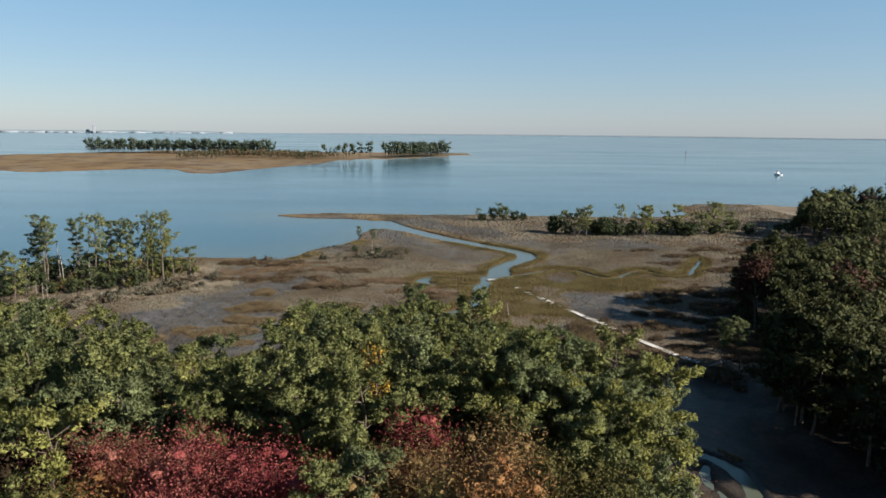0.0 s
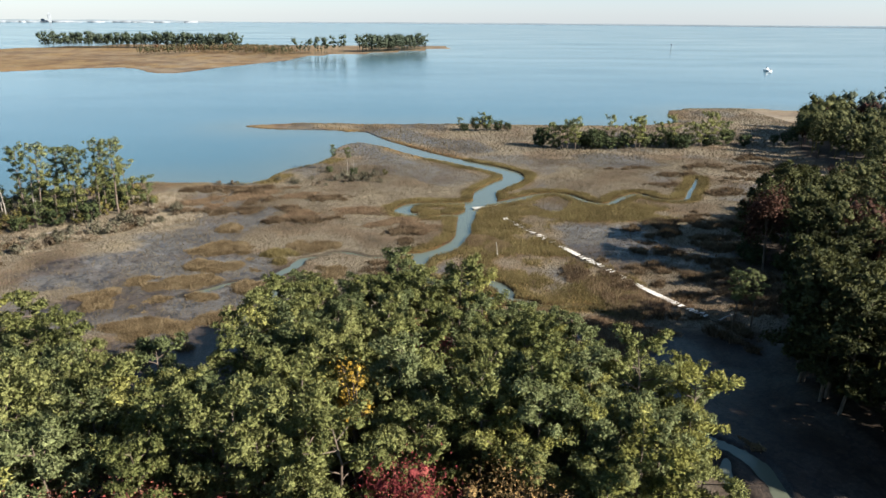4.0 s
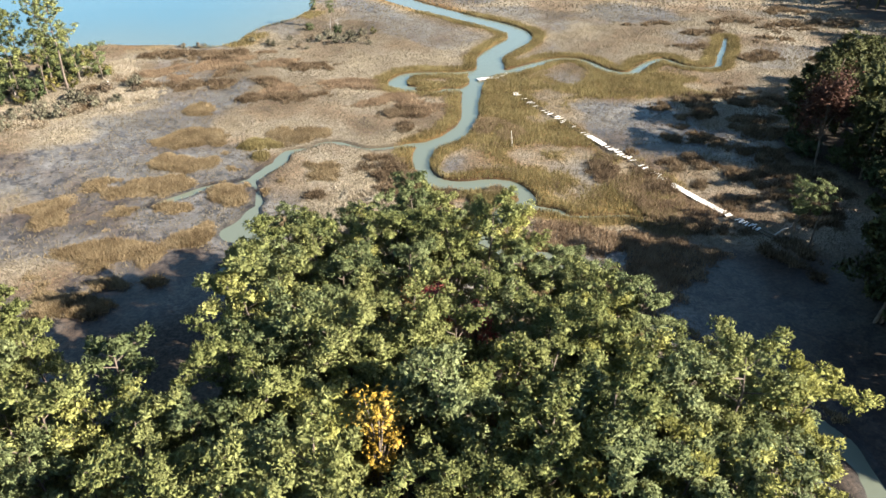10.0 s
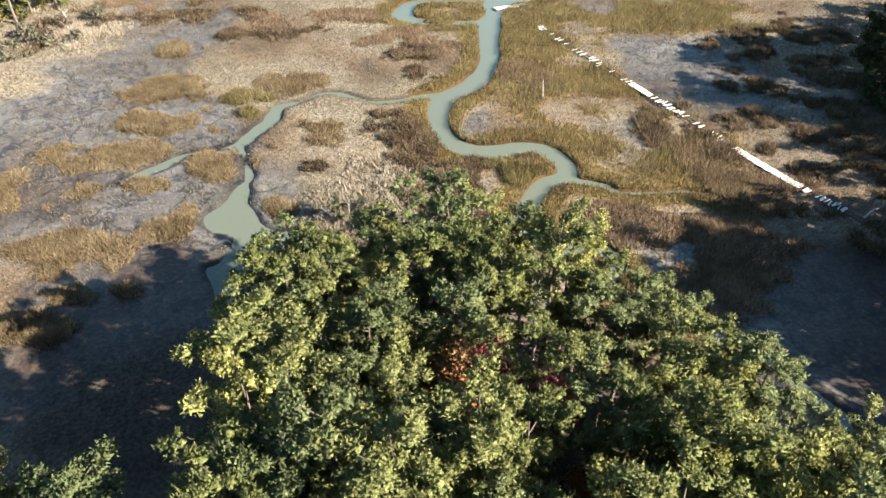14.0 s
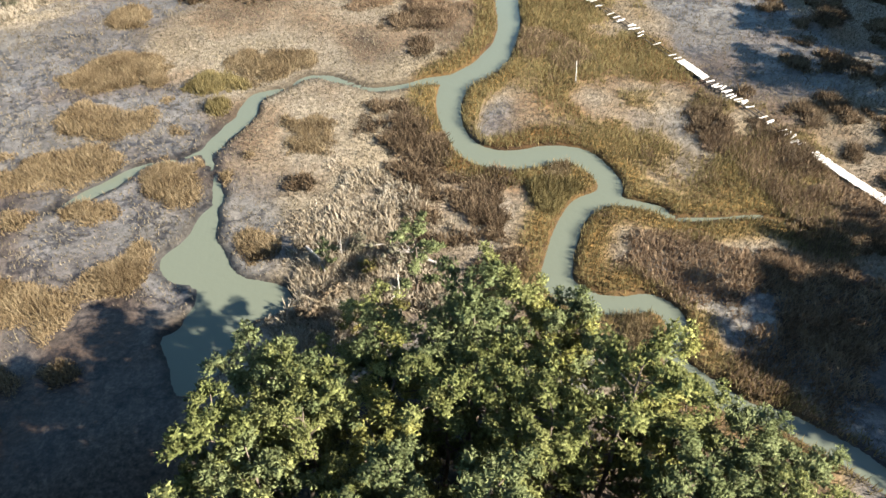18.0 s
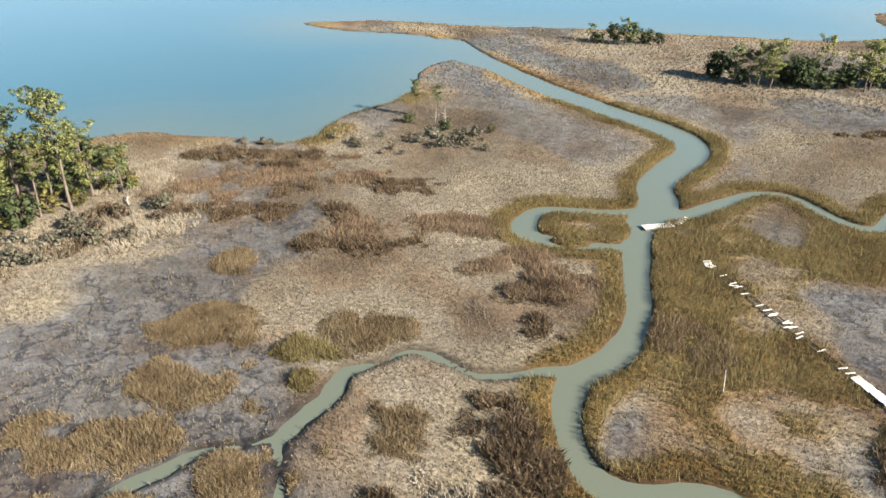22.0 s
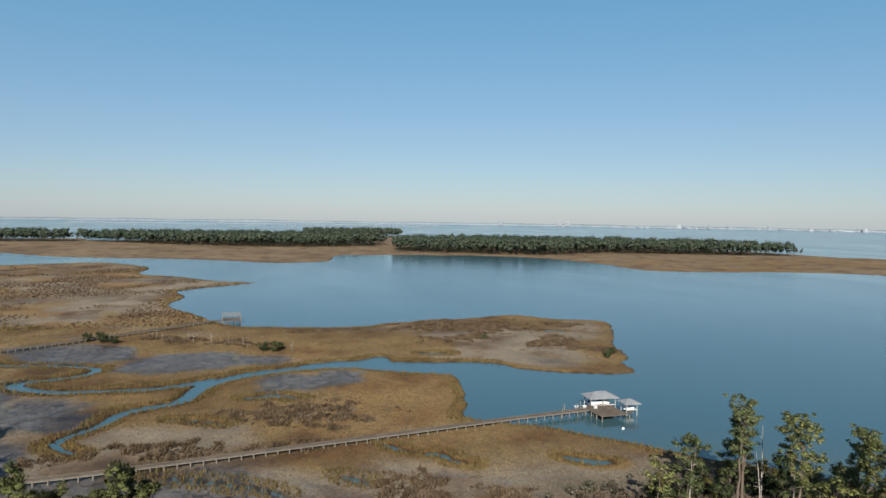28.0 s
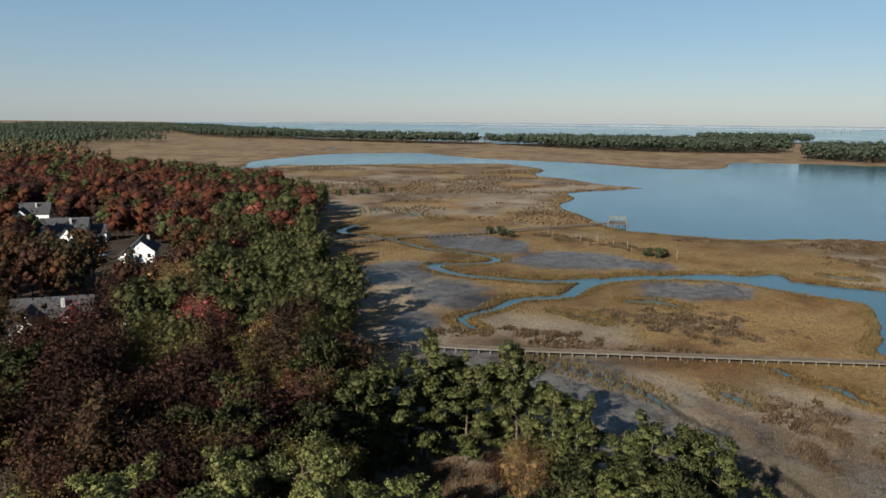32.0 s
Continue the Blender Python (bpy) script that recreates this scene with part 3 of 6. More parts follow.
def land_fields(x, y):
    """Height and cover at plan points: z, bare mud, golden grass, forest floor with painted tree shade, distance from
    water.
    """
    x, y = np.asarray(x, float), np.asarray(y, float)
    wob = (fbm(x, y, 6.0, 11, 3) - 0.5) * 2.2
    wide = (fbm(x, y, 60.0, 23, 4) - 0.5)
    shore = np.maximum(signed(x, y, HOME), signed(x, y, FAR)) + wob + wide * 6
    creek, banks = np.full(x.shape, 1e9), np.full(x.shape, 1e9)
    for k2, (line, half) in enumerate(creek_lines):
        lo, hi = line.min(0) - 40, line.max(0) + 40
        k = (x > lo[0]) & (x < hi[0]) & (y > lo[1]) & (y < hi[1])
        if k.any():
            d1 = segments_distance(x[k], y[k], line, half)
            creek[k] = np.minimum(creek[k], d1)
            if k2 not in (4, 5, 9, 10, 11, 16, 17, 18, 23):
                banks[k] = np.minimum(banks[k], d1)
    creek = np.minimum(creek, -signed(x, y, POND))
    creek = creek + wob * 0.35 + (fbm(x, y, 5.0, 77, 3) - 0.47) * 1.7 * step(-12, -20, x) * step(110, 122, y) * step(168, 160, y)
    creek = creek + (fbm(x, y, 4.0, 78, 3) - 0.44) * 1.8 * step(26, 30, x) * step(60, 66, y) * step(100, 92, y)
    isl = np.maximum(signed(x, y, ISLET), signed(x, y, ISLET_SMALL)) + wob * 0.15
    creek = np.maximum(creek, isl)
    d = np.minimum(shore, creek)
    mud = np.zeros(x.shape)
    for p in MUD:
        mud = np.maximum(mud, step(-2.0, 3.0, signed(x, y, p) + wob * 2.0 + (fbm(x, y, 9.0, 31, 3) - 0.5) * 9))
    forest = np.zeros(x.shape)
    for p in FORESTS:
        forest = np.maximum(forest, step(-3.0, 2.0, signed(x, y, p) + wob))
    forest = np.maximum(forest, 0.5 * step(-2, 5, signed(x, y, WOOD_ISLET)))
    patch = fbm(x, y, 26.0, 5, 4)
    west = step(-120, -150, x) * step(-900, -700, x) * step(-320, -120, y)
    mud = np.maximum(mud, step(0.56, 0.66, patch - 0.2 * west) * 0.75 * (1 - forest) * step(3.5, 8, creek) * step(700, 400, np.hypot(x, y - 95)))
    gold = np.maximum(step(5.0, 1.6, banks + wob * 0.9) * step(100, 140, y + np.abs(x)), step(9, 3, shore) * 0.7)
    gold = np.maximum(gold, west * step(0.38, 0.56, fbm(x, y, 40.0, 71, 3)) * 0.8)
    gold = np.maximum(gold, step(560, 800, np.hypot(x, y - 95)) * 0.5)
    gold = np.maximum(gold, 0.9 * step(-4, 6, signed(x, y, LUSH) + wob * 3) * step(0.26, 0.52, fbm(x, y, 9.0, 45, 4)))
    gold = gold * (1 - mud * step(0.5, 1.5, d)) * (1 - forest)
    z = -0.9 + 1.2 * step(-1.3, 0.35, d) + 0.10 * (fbm(x, y, 3.0, 3, 3) - 0.5) * step(0, 2, d)
    z = z - 0.12 * mud * step(0.5, 2.0, d) + forest * 0.9 * step(0, 6, d)
    z = z - 1.5 * step(-1, -40, d)
    # forest floor brown laid over this mud to paint in tree shade
    for p in SHADED_MUD:
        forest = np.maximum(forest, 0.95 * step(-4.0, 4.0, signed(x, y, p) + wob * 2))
    return z, mud, gold, forest, d


def mesh_object(name, verts, faces, mat, parent=None, normals=None):
    """One mesh from arrays of places and of triangles or quads."""
    me = bpy.data.meshes.new(name)
    verts, faces = np.asarray(verts, np.float32), np.asarray(faces, np.int32)
    k = faces.shape[1]
    me.vertices.add(len(verts))
    me.vertices.foreach_set("co", verts.ravel())
    me.loops.add(faces.size)
    me.loops.foreach_set("vertex_index", faces.ravel())
    me.polygons.add(len(faces))
    me.polygons.foreach_set("loop_start", np.arange(0, faces.size, k, dtype=np.int32))
    me.update(calc_edges=True)
    if normals is not None:
        me.polygons.foreach_set("use_smooth", np.ones(len(faces), bool))
        me.attributes.new("custom_normal", "FLOAT_VECTOR", "POINT").data.foreach_set("vector", np.asarray(normals, np.float32).ravel())
        me.update()
    me.materials.append(mat)
    ob = new(name, me)
    if parent is not None:
        ob.parent = parent
    return ob


def part(name, bm, mat, parent, label=""):
    me = bpy.data.meshes.new(name)
    bm.to_mesh(me)
    bm.free()
    me.materials.append(mat)
    ob = new(name, me)
    ob.parent = parent
    if label:
        ob["label"] = label
    return ob


def axis(a, b, s, far):
    """Grid lines: spacing s from a to b, growing outwards to far."""
    core = list(np.arange(a, b + s / 2, s))
    return core, far


def lines(bands, low, high):
    out = []
    for a, b, s in bands:
        out += list(np.arange(a, b, s))
    out.append(bands[-1][1])
    s, v = bands[-1][2], out[-1]
    while v < high:
        s *= 1.18
        v += s
        out.append(min(v, high))
    s, v, pre = bands[0][2], out[0], []
    while v > low:
        s *= 1.18
        v -= s
        pre.append(max(v, low))
    return np.array(pre[::-1] + out)


gx = lines([(-820, -360, 6.0), (-360, -130, 2.0), (-130, -60, 1.3), (-60, 44, 0.6), (44, 90, 0.9), (90, 160, 2.2)], -5200, 5200)
gy = lines([(-320, -60, 6.0), (-60, 40, 2.5), (40, 66, 1.4), (66, 90, 0.9), (90, 166, 0.6), (166, 215, 0.8), (215, 360, 1.7), (360, 760, 8.0)], -5200, 5200)
X, Y = np.meshgrid(gx, gy)
Z, MUDC, GOLDC, FORC, EDGE = [a.reshape(X.shape) for a in land_fields(X.ravel(), Y.ravel())]
ny, nx = X.shape
idx = np.arange(nx * ny).reshape(ny, nx)
quads = np.stack([idx[:-1, :-1], idx[:-1, 1:], idx[1:, 1:], idx[1:, :-1]], -1).reshape(-1, 4)
ground = mesh_object("ground", np.stack([X.ravel(), Y.ravel(), Z.ravel()], -1), quads, GROUND)
col = ground.data.color_attributes.new("cover", "FLOAT_COLOR", "POINT")
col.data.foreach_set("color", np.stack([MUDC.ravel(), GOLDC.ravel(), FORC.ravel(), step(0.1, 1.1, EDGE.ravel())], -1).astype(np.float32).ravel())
ground.data.polygons.foreach_set("use_smooth", np.ones(len(quads), bool))
tagged(ground, "tan and golden tidal marsh ground with grey mud flats", "ground", kind="structure")



def field_at(x, y):
    """The same fields as land_fields, read off the ground's own grid."""
    x, y = np.asarray(x, float), np.asarray(y, float)
    i = np.clip(np.searchsorted(gx, x) - 1, 0, nx - 2)
    j = np.clip(np.searchsorted(gy, y) - 1, 0, ny - 2)
    u = np.clip((x - gx[i]) / (gx[i + 1] - gx[i]), 0, 1)
    v = np.clip((y - gy[j]) / (gy[j + 1] - gy[j]), 0, 1)
    return [(a[j, i] * (1 - u) + a[j, i + 1] * u) * (1 - v) + (a[j + 1, i] * (1 - u) + a[j + 1, i + 1] * u) * v for a in (Z, MUDC, GOLDC, FORC, EDGE)]


def ground_z(x, y):
    return float(field_at(np.array([x]), np.array([y]))[0][0])


wx = lines([(-300, -60, 12), (-60, 90, 4), (90, 120, 12)], -5200, 5200)
wy = lines([(0, 100, 8), (100, 340, 4), (340, 400, 12)], -5200, 5200)
WX, WY = np.meshgrid(wx, wy)
wi = np.arange(WX.size).reshape(WX.shape)
wq = np.stack([wi[:-1, :-1], wi[:-1, 1:], wi[1:, 1:], wi[1:, :-1]], -1).reshape(-1, 4)
water = mesh_object("water", np.stack([WX.ravel(), WY.ravel(), np.zeros(WX.size)], -1), wq, WATER)
wd = np.maximum(signed(WX.ravel(), WY.ravel(), HOME), signed(WX.ravel(), WY.ravel(), FAR))
sh = water.data.attributes.new("shallow", "FLOAT", "POINT")
sh.data.foreach_set("value", np.clip(0.12 + 0.88 * step(-45, 22, wd) * step(-170, -80, WX.ravel()), 0, 1).astype(np.float32))
tagged(water, "calm blue-grey tidal bay and creek water", "water", kind="structure")

# ---- plants ----
rng = np.random.default_rng(7)


def tube(points, radii, sides=6):
    """Verts and quads of a tapered tube along points."""
    v, f = [], []
    for i, (p, r) in enumerate(zip(points, radii)):
        d = np.array(points[min(i + 1, len(points) - 1)]) - np.array(points[max(i - 1, 0)])
        d = d / (np.linalg.norm(d) + 1e-9)
        a = np.cross(d, (0.3, 0.9, 0.1) if abs(d[2]) > 0.9 else (0, 0, 1))
        a = a / np.linalg.norm(a)
        b = np.cross(d, a)
        for k in range(sides):
            t = 2 * math.pi * k / sides
            v.append(np.array(p) + r * (math.cos(t) * a + math.sin(t) * b))
    for i in range(len(points) - 1):
        for k in range(sides):
            k2 = (k + 1) % sides
            f.append((i * sides + k, i * sides + k2, (i + 1) * sides + k2, (i + 1) * sides + k))
    return v, f


def join(pieces):
    v, f, n = [], [], 0
    for pv, pf in pieces:
        v += list(pv)
        f += [tuple(i + n for i in q) for q in pf]
        n += len(pv)
    return np.array(v), np.array(f)


CORE_V = np.array([(1, 0, 0), (0, 1, 0), (-1, 0, 0), (0, -1, 0), (0, 0, 1), (0, 0, -1)], float)
CORE_F = np.array([(0, 1, 4), (1, 2, 4), (2, 3, 4), (3, 0, 4), (1, 0, 5), (2, 1, 5), (3, 2, 5), (0, 3, 5)])


def puffs(r, centres, radius, leaves, size, heart, core=0.62, slim=0.42, rough=0.75):
    """Rounded tufts of foliage: a lumpy core set inwards in a coat of small leaves or needle sprays, shaded as one soft mass."""
    n = len(centres)
    radius = np.broadcast_to(np.asarray(radius, float), (n,))
    away = centres - heart
    away = away / (np.linalg.norm(away, axis=1, keepdims=True) + 1e-6)
    V, F, N, k = [], [], [], 0
    if core:
        lump = r.uniform(0.75, 1.2, (n, 6, 1)) * core
        inner = centres - (away * 0.30 + (0, 0, 0.12)) * radius[:, None]
        V.append((inner[:, None, :] + CORE_V[None] * radius[:, None, None] * lump).reshape(-1, 3))
        m = CORE_V[None] * 0.9 + away[:, None, :] * 0.3
        N.append((m / np.linalg.norm(m, axis=-1, keepdims=True)).reshape(-1, 3))
        F.append((CORE_F[None] + (np.arange(n) * 6)[:, None, None]).reshape(-1, 3))
        k = n * 6
    d = r.normal(size=(n, leaves, 3)) + away[:, None, :] * 0.6
    d[..., 2] += 0.45
    d /= np.linalg.norm(d, axis=-1, keepdims=True)
    p = centres[:, None, :] + d * (1, 1, 0.8) * radius[:, None, None] * r.uniform(0.62, 1.12, (n, leaves, 1))
    nn = d + 0.9 * r.normal(size=(n, leaves, 3))
    nn /= np.linalg.norm(nn, axis=-1, keepdims=True)
    t1 = np.cross(nn, r.normal(size=(n, leaves, 3)))
    t1 /= np.linalg.norm(t1, axis=-1, keepdims=True)
    t2 = np.cross(nn, t1)
    s = size * r.uniform(0.6, 1.3, (n, leaves, 1))
    tri = np.stack([p + t1 * s, p + (-0.5 * t1 + slim * t2) * s, p + (-0.5 * t1 - slim * t2) * s], 2)
    m = d * 0.85 + away[:, None, :] * 0.25 + rough * r.normal(size=(n, leaves, 3))
    m /= np.linalg.norm(m, axis=-1, keepdims=True)
    flip = (np.cross(tri[:, :, 1] - tri[:, :, 0], tri[:, :, 2] - tri[:, :, 0]) * m).sum(-1) < 0
    tri[flip] = tri[flip][:, [0, 2, 1]]
    V.append(tri.reshape(-1, 3))
    N.append(np.repeat(m.reshape(-1, 3), 3, axis=0))
    F.append(np.arange(n * leaves * 3).reshape(-1, 3) + k)
    return np.vstack(V), np.vstack(F), np.vstack(N)


def ball():
    """A 42-point ball."""
    g = (1 + 5 ** 0.5) / 2
    v = [np.array(p, float) / math.hypot(1, g) for p in ((-1, g, 0), (1, g, 0), (-1, -g, 0), (1, -g, 0), (0, -1, g), (0, 1, g), (0, -1, -g), (0, 1, -g), (g, 0, -1), (g, 0, 1), (-g, 0, -1), (-g, 0, 1))]
    f = [(0, 11, 5), (0, 5, 1), (0, 1, 7), (0, 7, 10), (0, 10, 11), (1, 5, 9), (5, 11, 4), (11, 10, 2), (10, 7, 6), (7, 1, 8), (3, 9, 4), (3, 4, 2), (3, 2, 6), (3, 6, 8), (3, 8, 9), (4, 9, 5), (2, 4, 11), (6, 2, 10), (8, 6, 7), (9, 8, 1)]
    out, mids = [], {}

    def mid(a, b):
        k = (min(a, b), max(a, b))
        if k not in mids:
            m = v[a] + v[b]
            v.append(m / np.linalg.norm(m))
            mids[k] = len(v) - 1
        return mids[k]

    for a, b, c in f:
        x, y, z = mid(a, b), mid(b, c), mid(c, a)
        out += [(a, x, z), (b, y, x), (c, z, y), (x, y, z)]
    return np.array(v), np.array(out)


BALL_V, BALL_F = ball()


def needle_puffs(r, centres, radius, leaves, size, heart, core=0.82):
    """Pine foliage: rough lumps of needles in a coat of fine needle sprays."""
    n, q = len(centres), len(BALL_V)
    radius = np.broadcast_to(np.asarray(radius, float), (n,))
    away = centres - heart
    away = away / (np.linalg.norm(away, axis=1, keepdims=True) + 1e-6)
    lump = r.uniform(0.62, 1.18, (n, q, 1)) * core * (1, 1, 0.74)
    V = [(centres[:, None, :] + BALL_V[None] * radius[:, None, None] * lump).reshape(-1, 3)]
    m = BALL_V[None] * 0.85 + away[:, None, :] * 0.30 + 0.25 * r.normal(size=(n, q, 3))
    N = [(m / np.linalg.norm(m, axis=-1, keepdims=True)).reshape(-1, 3)]
    F = [(BALL_F[None] + (np.arange(n) * q)[:, None, None]).reshape(-1, 3)]
    d = r.normal(size=(n, leaves, 3)) + away[:, None, :] * 0.5
    d[..., 2] += 0.35
    d /= np.linalg.norm(d, axis=-1, keepdims=True)
    p = centres[:, None, :] + d * (1, 1, 0.74) * radius[:, None, None] * r.uniform(0.68, 1.26, (n, leaves, 1))
    t1 = d + 0.8 * r.normal(size=(n, leaves, 3))
    t1 /= np.linalg.norm(t1, axis=-1, keepdims=True)
    t2 = np.cross(t1, r.normal(size=(n, leaves, 3)))
    t2 /= np.linalg.norm(t2, axis=-1, keepdims=True)
    s = size * r.uniform(0.6, 1.3, (n, leaves, 1))
    tri = np.stack([p + t1 * s, p + (-0.5 * t1 + 0.36 * t2) * s, p + (-0.5 * t1 - 0.36 * t2) * s], 2)
    m = d * 0.85 + away[:, None, :] * 0.30 + 0.32 * r.normal(size=(n, leaves, 3))
    m /= np.linalg.norm(m, axis=-1, keepdims=True)
    flip = (np.cross(tri[:, :, 1] - tri[:, :, 0], tri[:, :, 2] - tri[:, :, 0]) * m).sum(-1) < 0
    tri[flip] = tri[flip][:, [0, 2, 1]]
    V.append(tri.reshape(-1, 3))
    N.append(np.repeat(m.reshape(-1, 3), 3, axis=0))
    F.append(np.arange(n * leaves * 3).reshape(-1, 3) + n * q)
    return np.vstack(V), np.vstack(F), np.vstack(N)


def needle_tufts(r, centres, radius, tufts, size, heart, core=0.66, rough=0.5):
    """Pine foliage: each clump a dark heart with starry bursts of needles on its upper and outer side."""
    n = len(centres)
    radius = np.broadcast_to(np.asarray(radius, float), (n,))
    away = centres - heart
    away = away / (np.linalg.norm(away, axis=1, keepdims=True) + 1e-6)
    lump = r.uniform(0.7, 1.2, (n, 6, 1)) * core * (1, 1, 0.7)
    inner = centres - (away * 0.18 + (0, 0, 0.16)) * radius[:, None]
    V = [(inner[:, None, :] + CORE_V[None] * radius[:, None, None] * lump).reshape(-1, 3)]
    m = CORE_V[None] * 0.9 + away[:, None, :] * 0.3
    N = [(m / np.linalg.norm(m, axis=-1, keepdims=True)).reshape(-1, 3)]
    F = [(CORE_F[None] + (np.arange(n) * 6)[:, None, None]).reshape(-1, 3)]
    d = r.normal(size=(n, tufts, 3)) + away[:, None, :] * 0.55
    d[..., 2] += 0.55
    d /= np.linalg.norm(d, axis=-1, keepdims=True)
    p = centres[:, None, :] + d * (1, 1, 0.72) * radius[:, None, None] * r.uniform(0.50, 1.08, (n, tufts, 1))
    t1 = d * 0.6 + (0, 0, 0.35) + 0.75 * r.normal(size=(n, tufts, 3))
    t1 /= np.linalg.norm(t1, axis=-1, keepdims=True)
    t2 = np.cross(t1, r.normal(size=(n, tufts, 3)))
    t2 /= np.linalg.norm(t2, axis=-1, keepdims=True)
    w = size * r.uniform(0.65, 1.3, (n, tufts, 1))
    tri = np.stack([p + t1 * w, p + (-0.2 * t1 + 0.34 * t2) * w, p + (-0.2 * t1 - 0.34 * t2) * w], 2)
    m = d * 0.55 + away[:, None, :] * 0.30 + (0, 0, 0.45) + rough * r.normal(size=(n, tufts, 3))
    m /= np.linalg.norm(m, axis=-1, keepdims=True)
    flip = (np.cross(tri[:, :, 1] - tri[:, :, 0], tri[:, :, 2] - tri[:, :, 0]) * m).sum(-1) < 0
    tri[flip] = tri[flip][:, [0, 2, 1]]
    V.append(tri.reshape(-1, 3))
    N.append(np.repeat(m.reshape(-1, 3), 3, axis=0))
    F.append(np.arange(n * tufts * 3).reshape(-1, 3) + n * 6)
    return np.vstack(V), np.vstack(F), np.vstack(N)


def pine(seed, height, bare, radius, clumps, fans, clump_r, mat, name="pine_tree", label="", flat=0.0, leaf=0.215, core=0.55, rough=0.5):
    """A loblolly pine: trunk with limbs, and a crown of needle clumps with gaps. bare: share of the trunk without needles."""
    r = np.random.default_rng(seed)
    thing = new(name)
    lean = r.normal(0, 0.03, 2) * height
    zs = np.linspace(0, 1, 7)
    trunk = [np.array([lean[0] * z * z + r.normal(0, 0.08), lean[1] * z * z + r.normal(0, 0.08), z * height * 0.97]) for z in zs]
    trunk[0][:2] = 0
    base_r = 0.011 * height + 0.05
    pieces = [tube([trunk[0] - (0, 0, 0.9)] + trunk, [base_r * 1.3] + [base_r * (1.15 - z) for z in zs], 7)]
    centres = []
    n_limb = max(9, int(height * 1.0))
    for i in range(n_limb):
        f = bare + (1 - bare) * (i + r.uniform(0, 1)) / n_limb
        f = min(f, 0.985)
        u = (f - bare) / (1 - bare)
        reach = radius * (math.sqrt(max(0.12, 1 - (1.3 * (u - 0.42)) ** 2)) if flat < 0.5 else (0.55 + 0.45 * math.sin(u * 3.0))) * r.uniform(0.65, 1.12)
        ang = i * 2.4 + r.uniform(-0.5, 0.5)
        k = f * 6
        j = min(int(k), 5)
        root = trunk[j] + (trunk[j + 1] - trunk[j]) * (k - j)
        rise = r.uniform(-0.05, 0.35) + 0.5 * u
        tip = root + np.array([math.cos(ang) * reach, math.sin(ang) * reach, rise * reach])
        midp = (root + tip) / 2 + (0, 0, -0.05 * reach)
        pieces.append(tube([root, midp, tip], [base_r * 0.34 * (1.1 - u * 0.6), base_r * 0.2, base_r * 0.07], 4))
        for q in range(clumps):
            t = 0.40 + 0.62 * (q + r.uniform(0, 1)) / clumps
            centres.append(root + (tip - root) * t + r.normal(0, 1, 3) * (0.13 * radius, 0.13 * radius, 0.07 * radius))
    for _ in range(4):
        centres.append(trunk[-1] + r.normal(0, 1, 3) * (0.18 * radius, 0.18 * radius, 0.10 * radius) - (0, 0, 0.04 * radius))
    for _ in range(int(n_limb * bare * 0.6)):
        f = r.uniform(0.35, 1) * bare
        k = f * 6
        j = min(int(k), 5)
        root = trunk[j] + (trunk[j + 1] - trunk[j]) * (k - j)
        a = r.uniform(0, 6.28)
        ln = r.uniform(0.5, 1.6)
        pieces.append(tube([root, root + (math.cos(a) * ln, math.sin(a) * ln, r.uniform(-0.1, 0.3))], [0.05, 0.015], 3))
    v, f = join(pieces)
    mesh_object("trunk", v, f, BARK, thing)
    centres = np.array(centres)
    heart = np.array([trunk[4][0], trunk[4][1], height * (bare * 0.45 + 0.5)])
    v, f, n = needle_tufts(r, centres, r.uniform(0.72, 1.28, len(centres)) * clump_r, fans, leaf, heart, core, rough)
    mesh_object("crown", v, f, mat, thing, n)
    return tagged(thing, label, "pine tree")


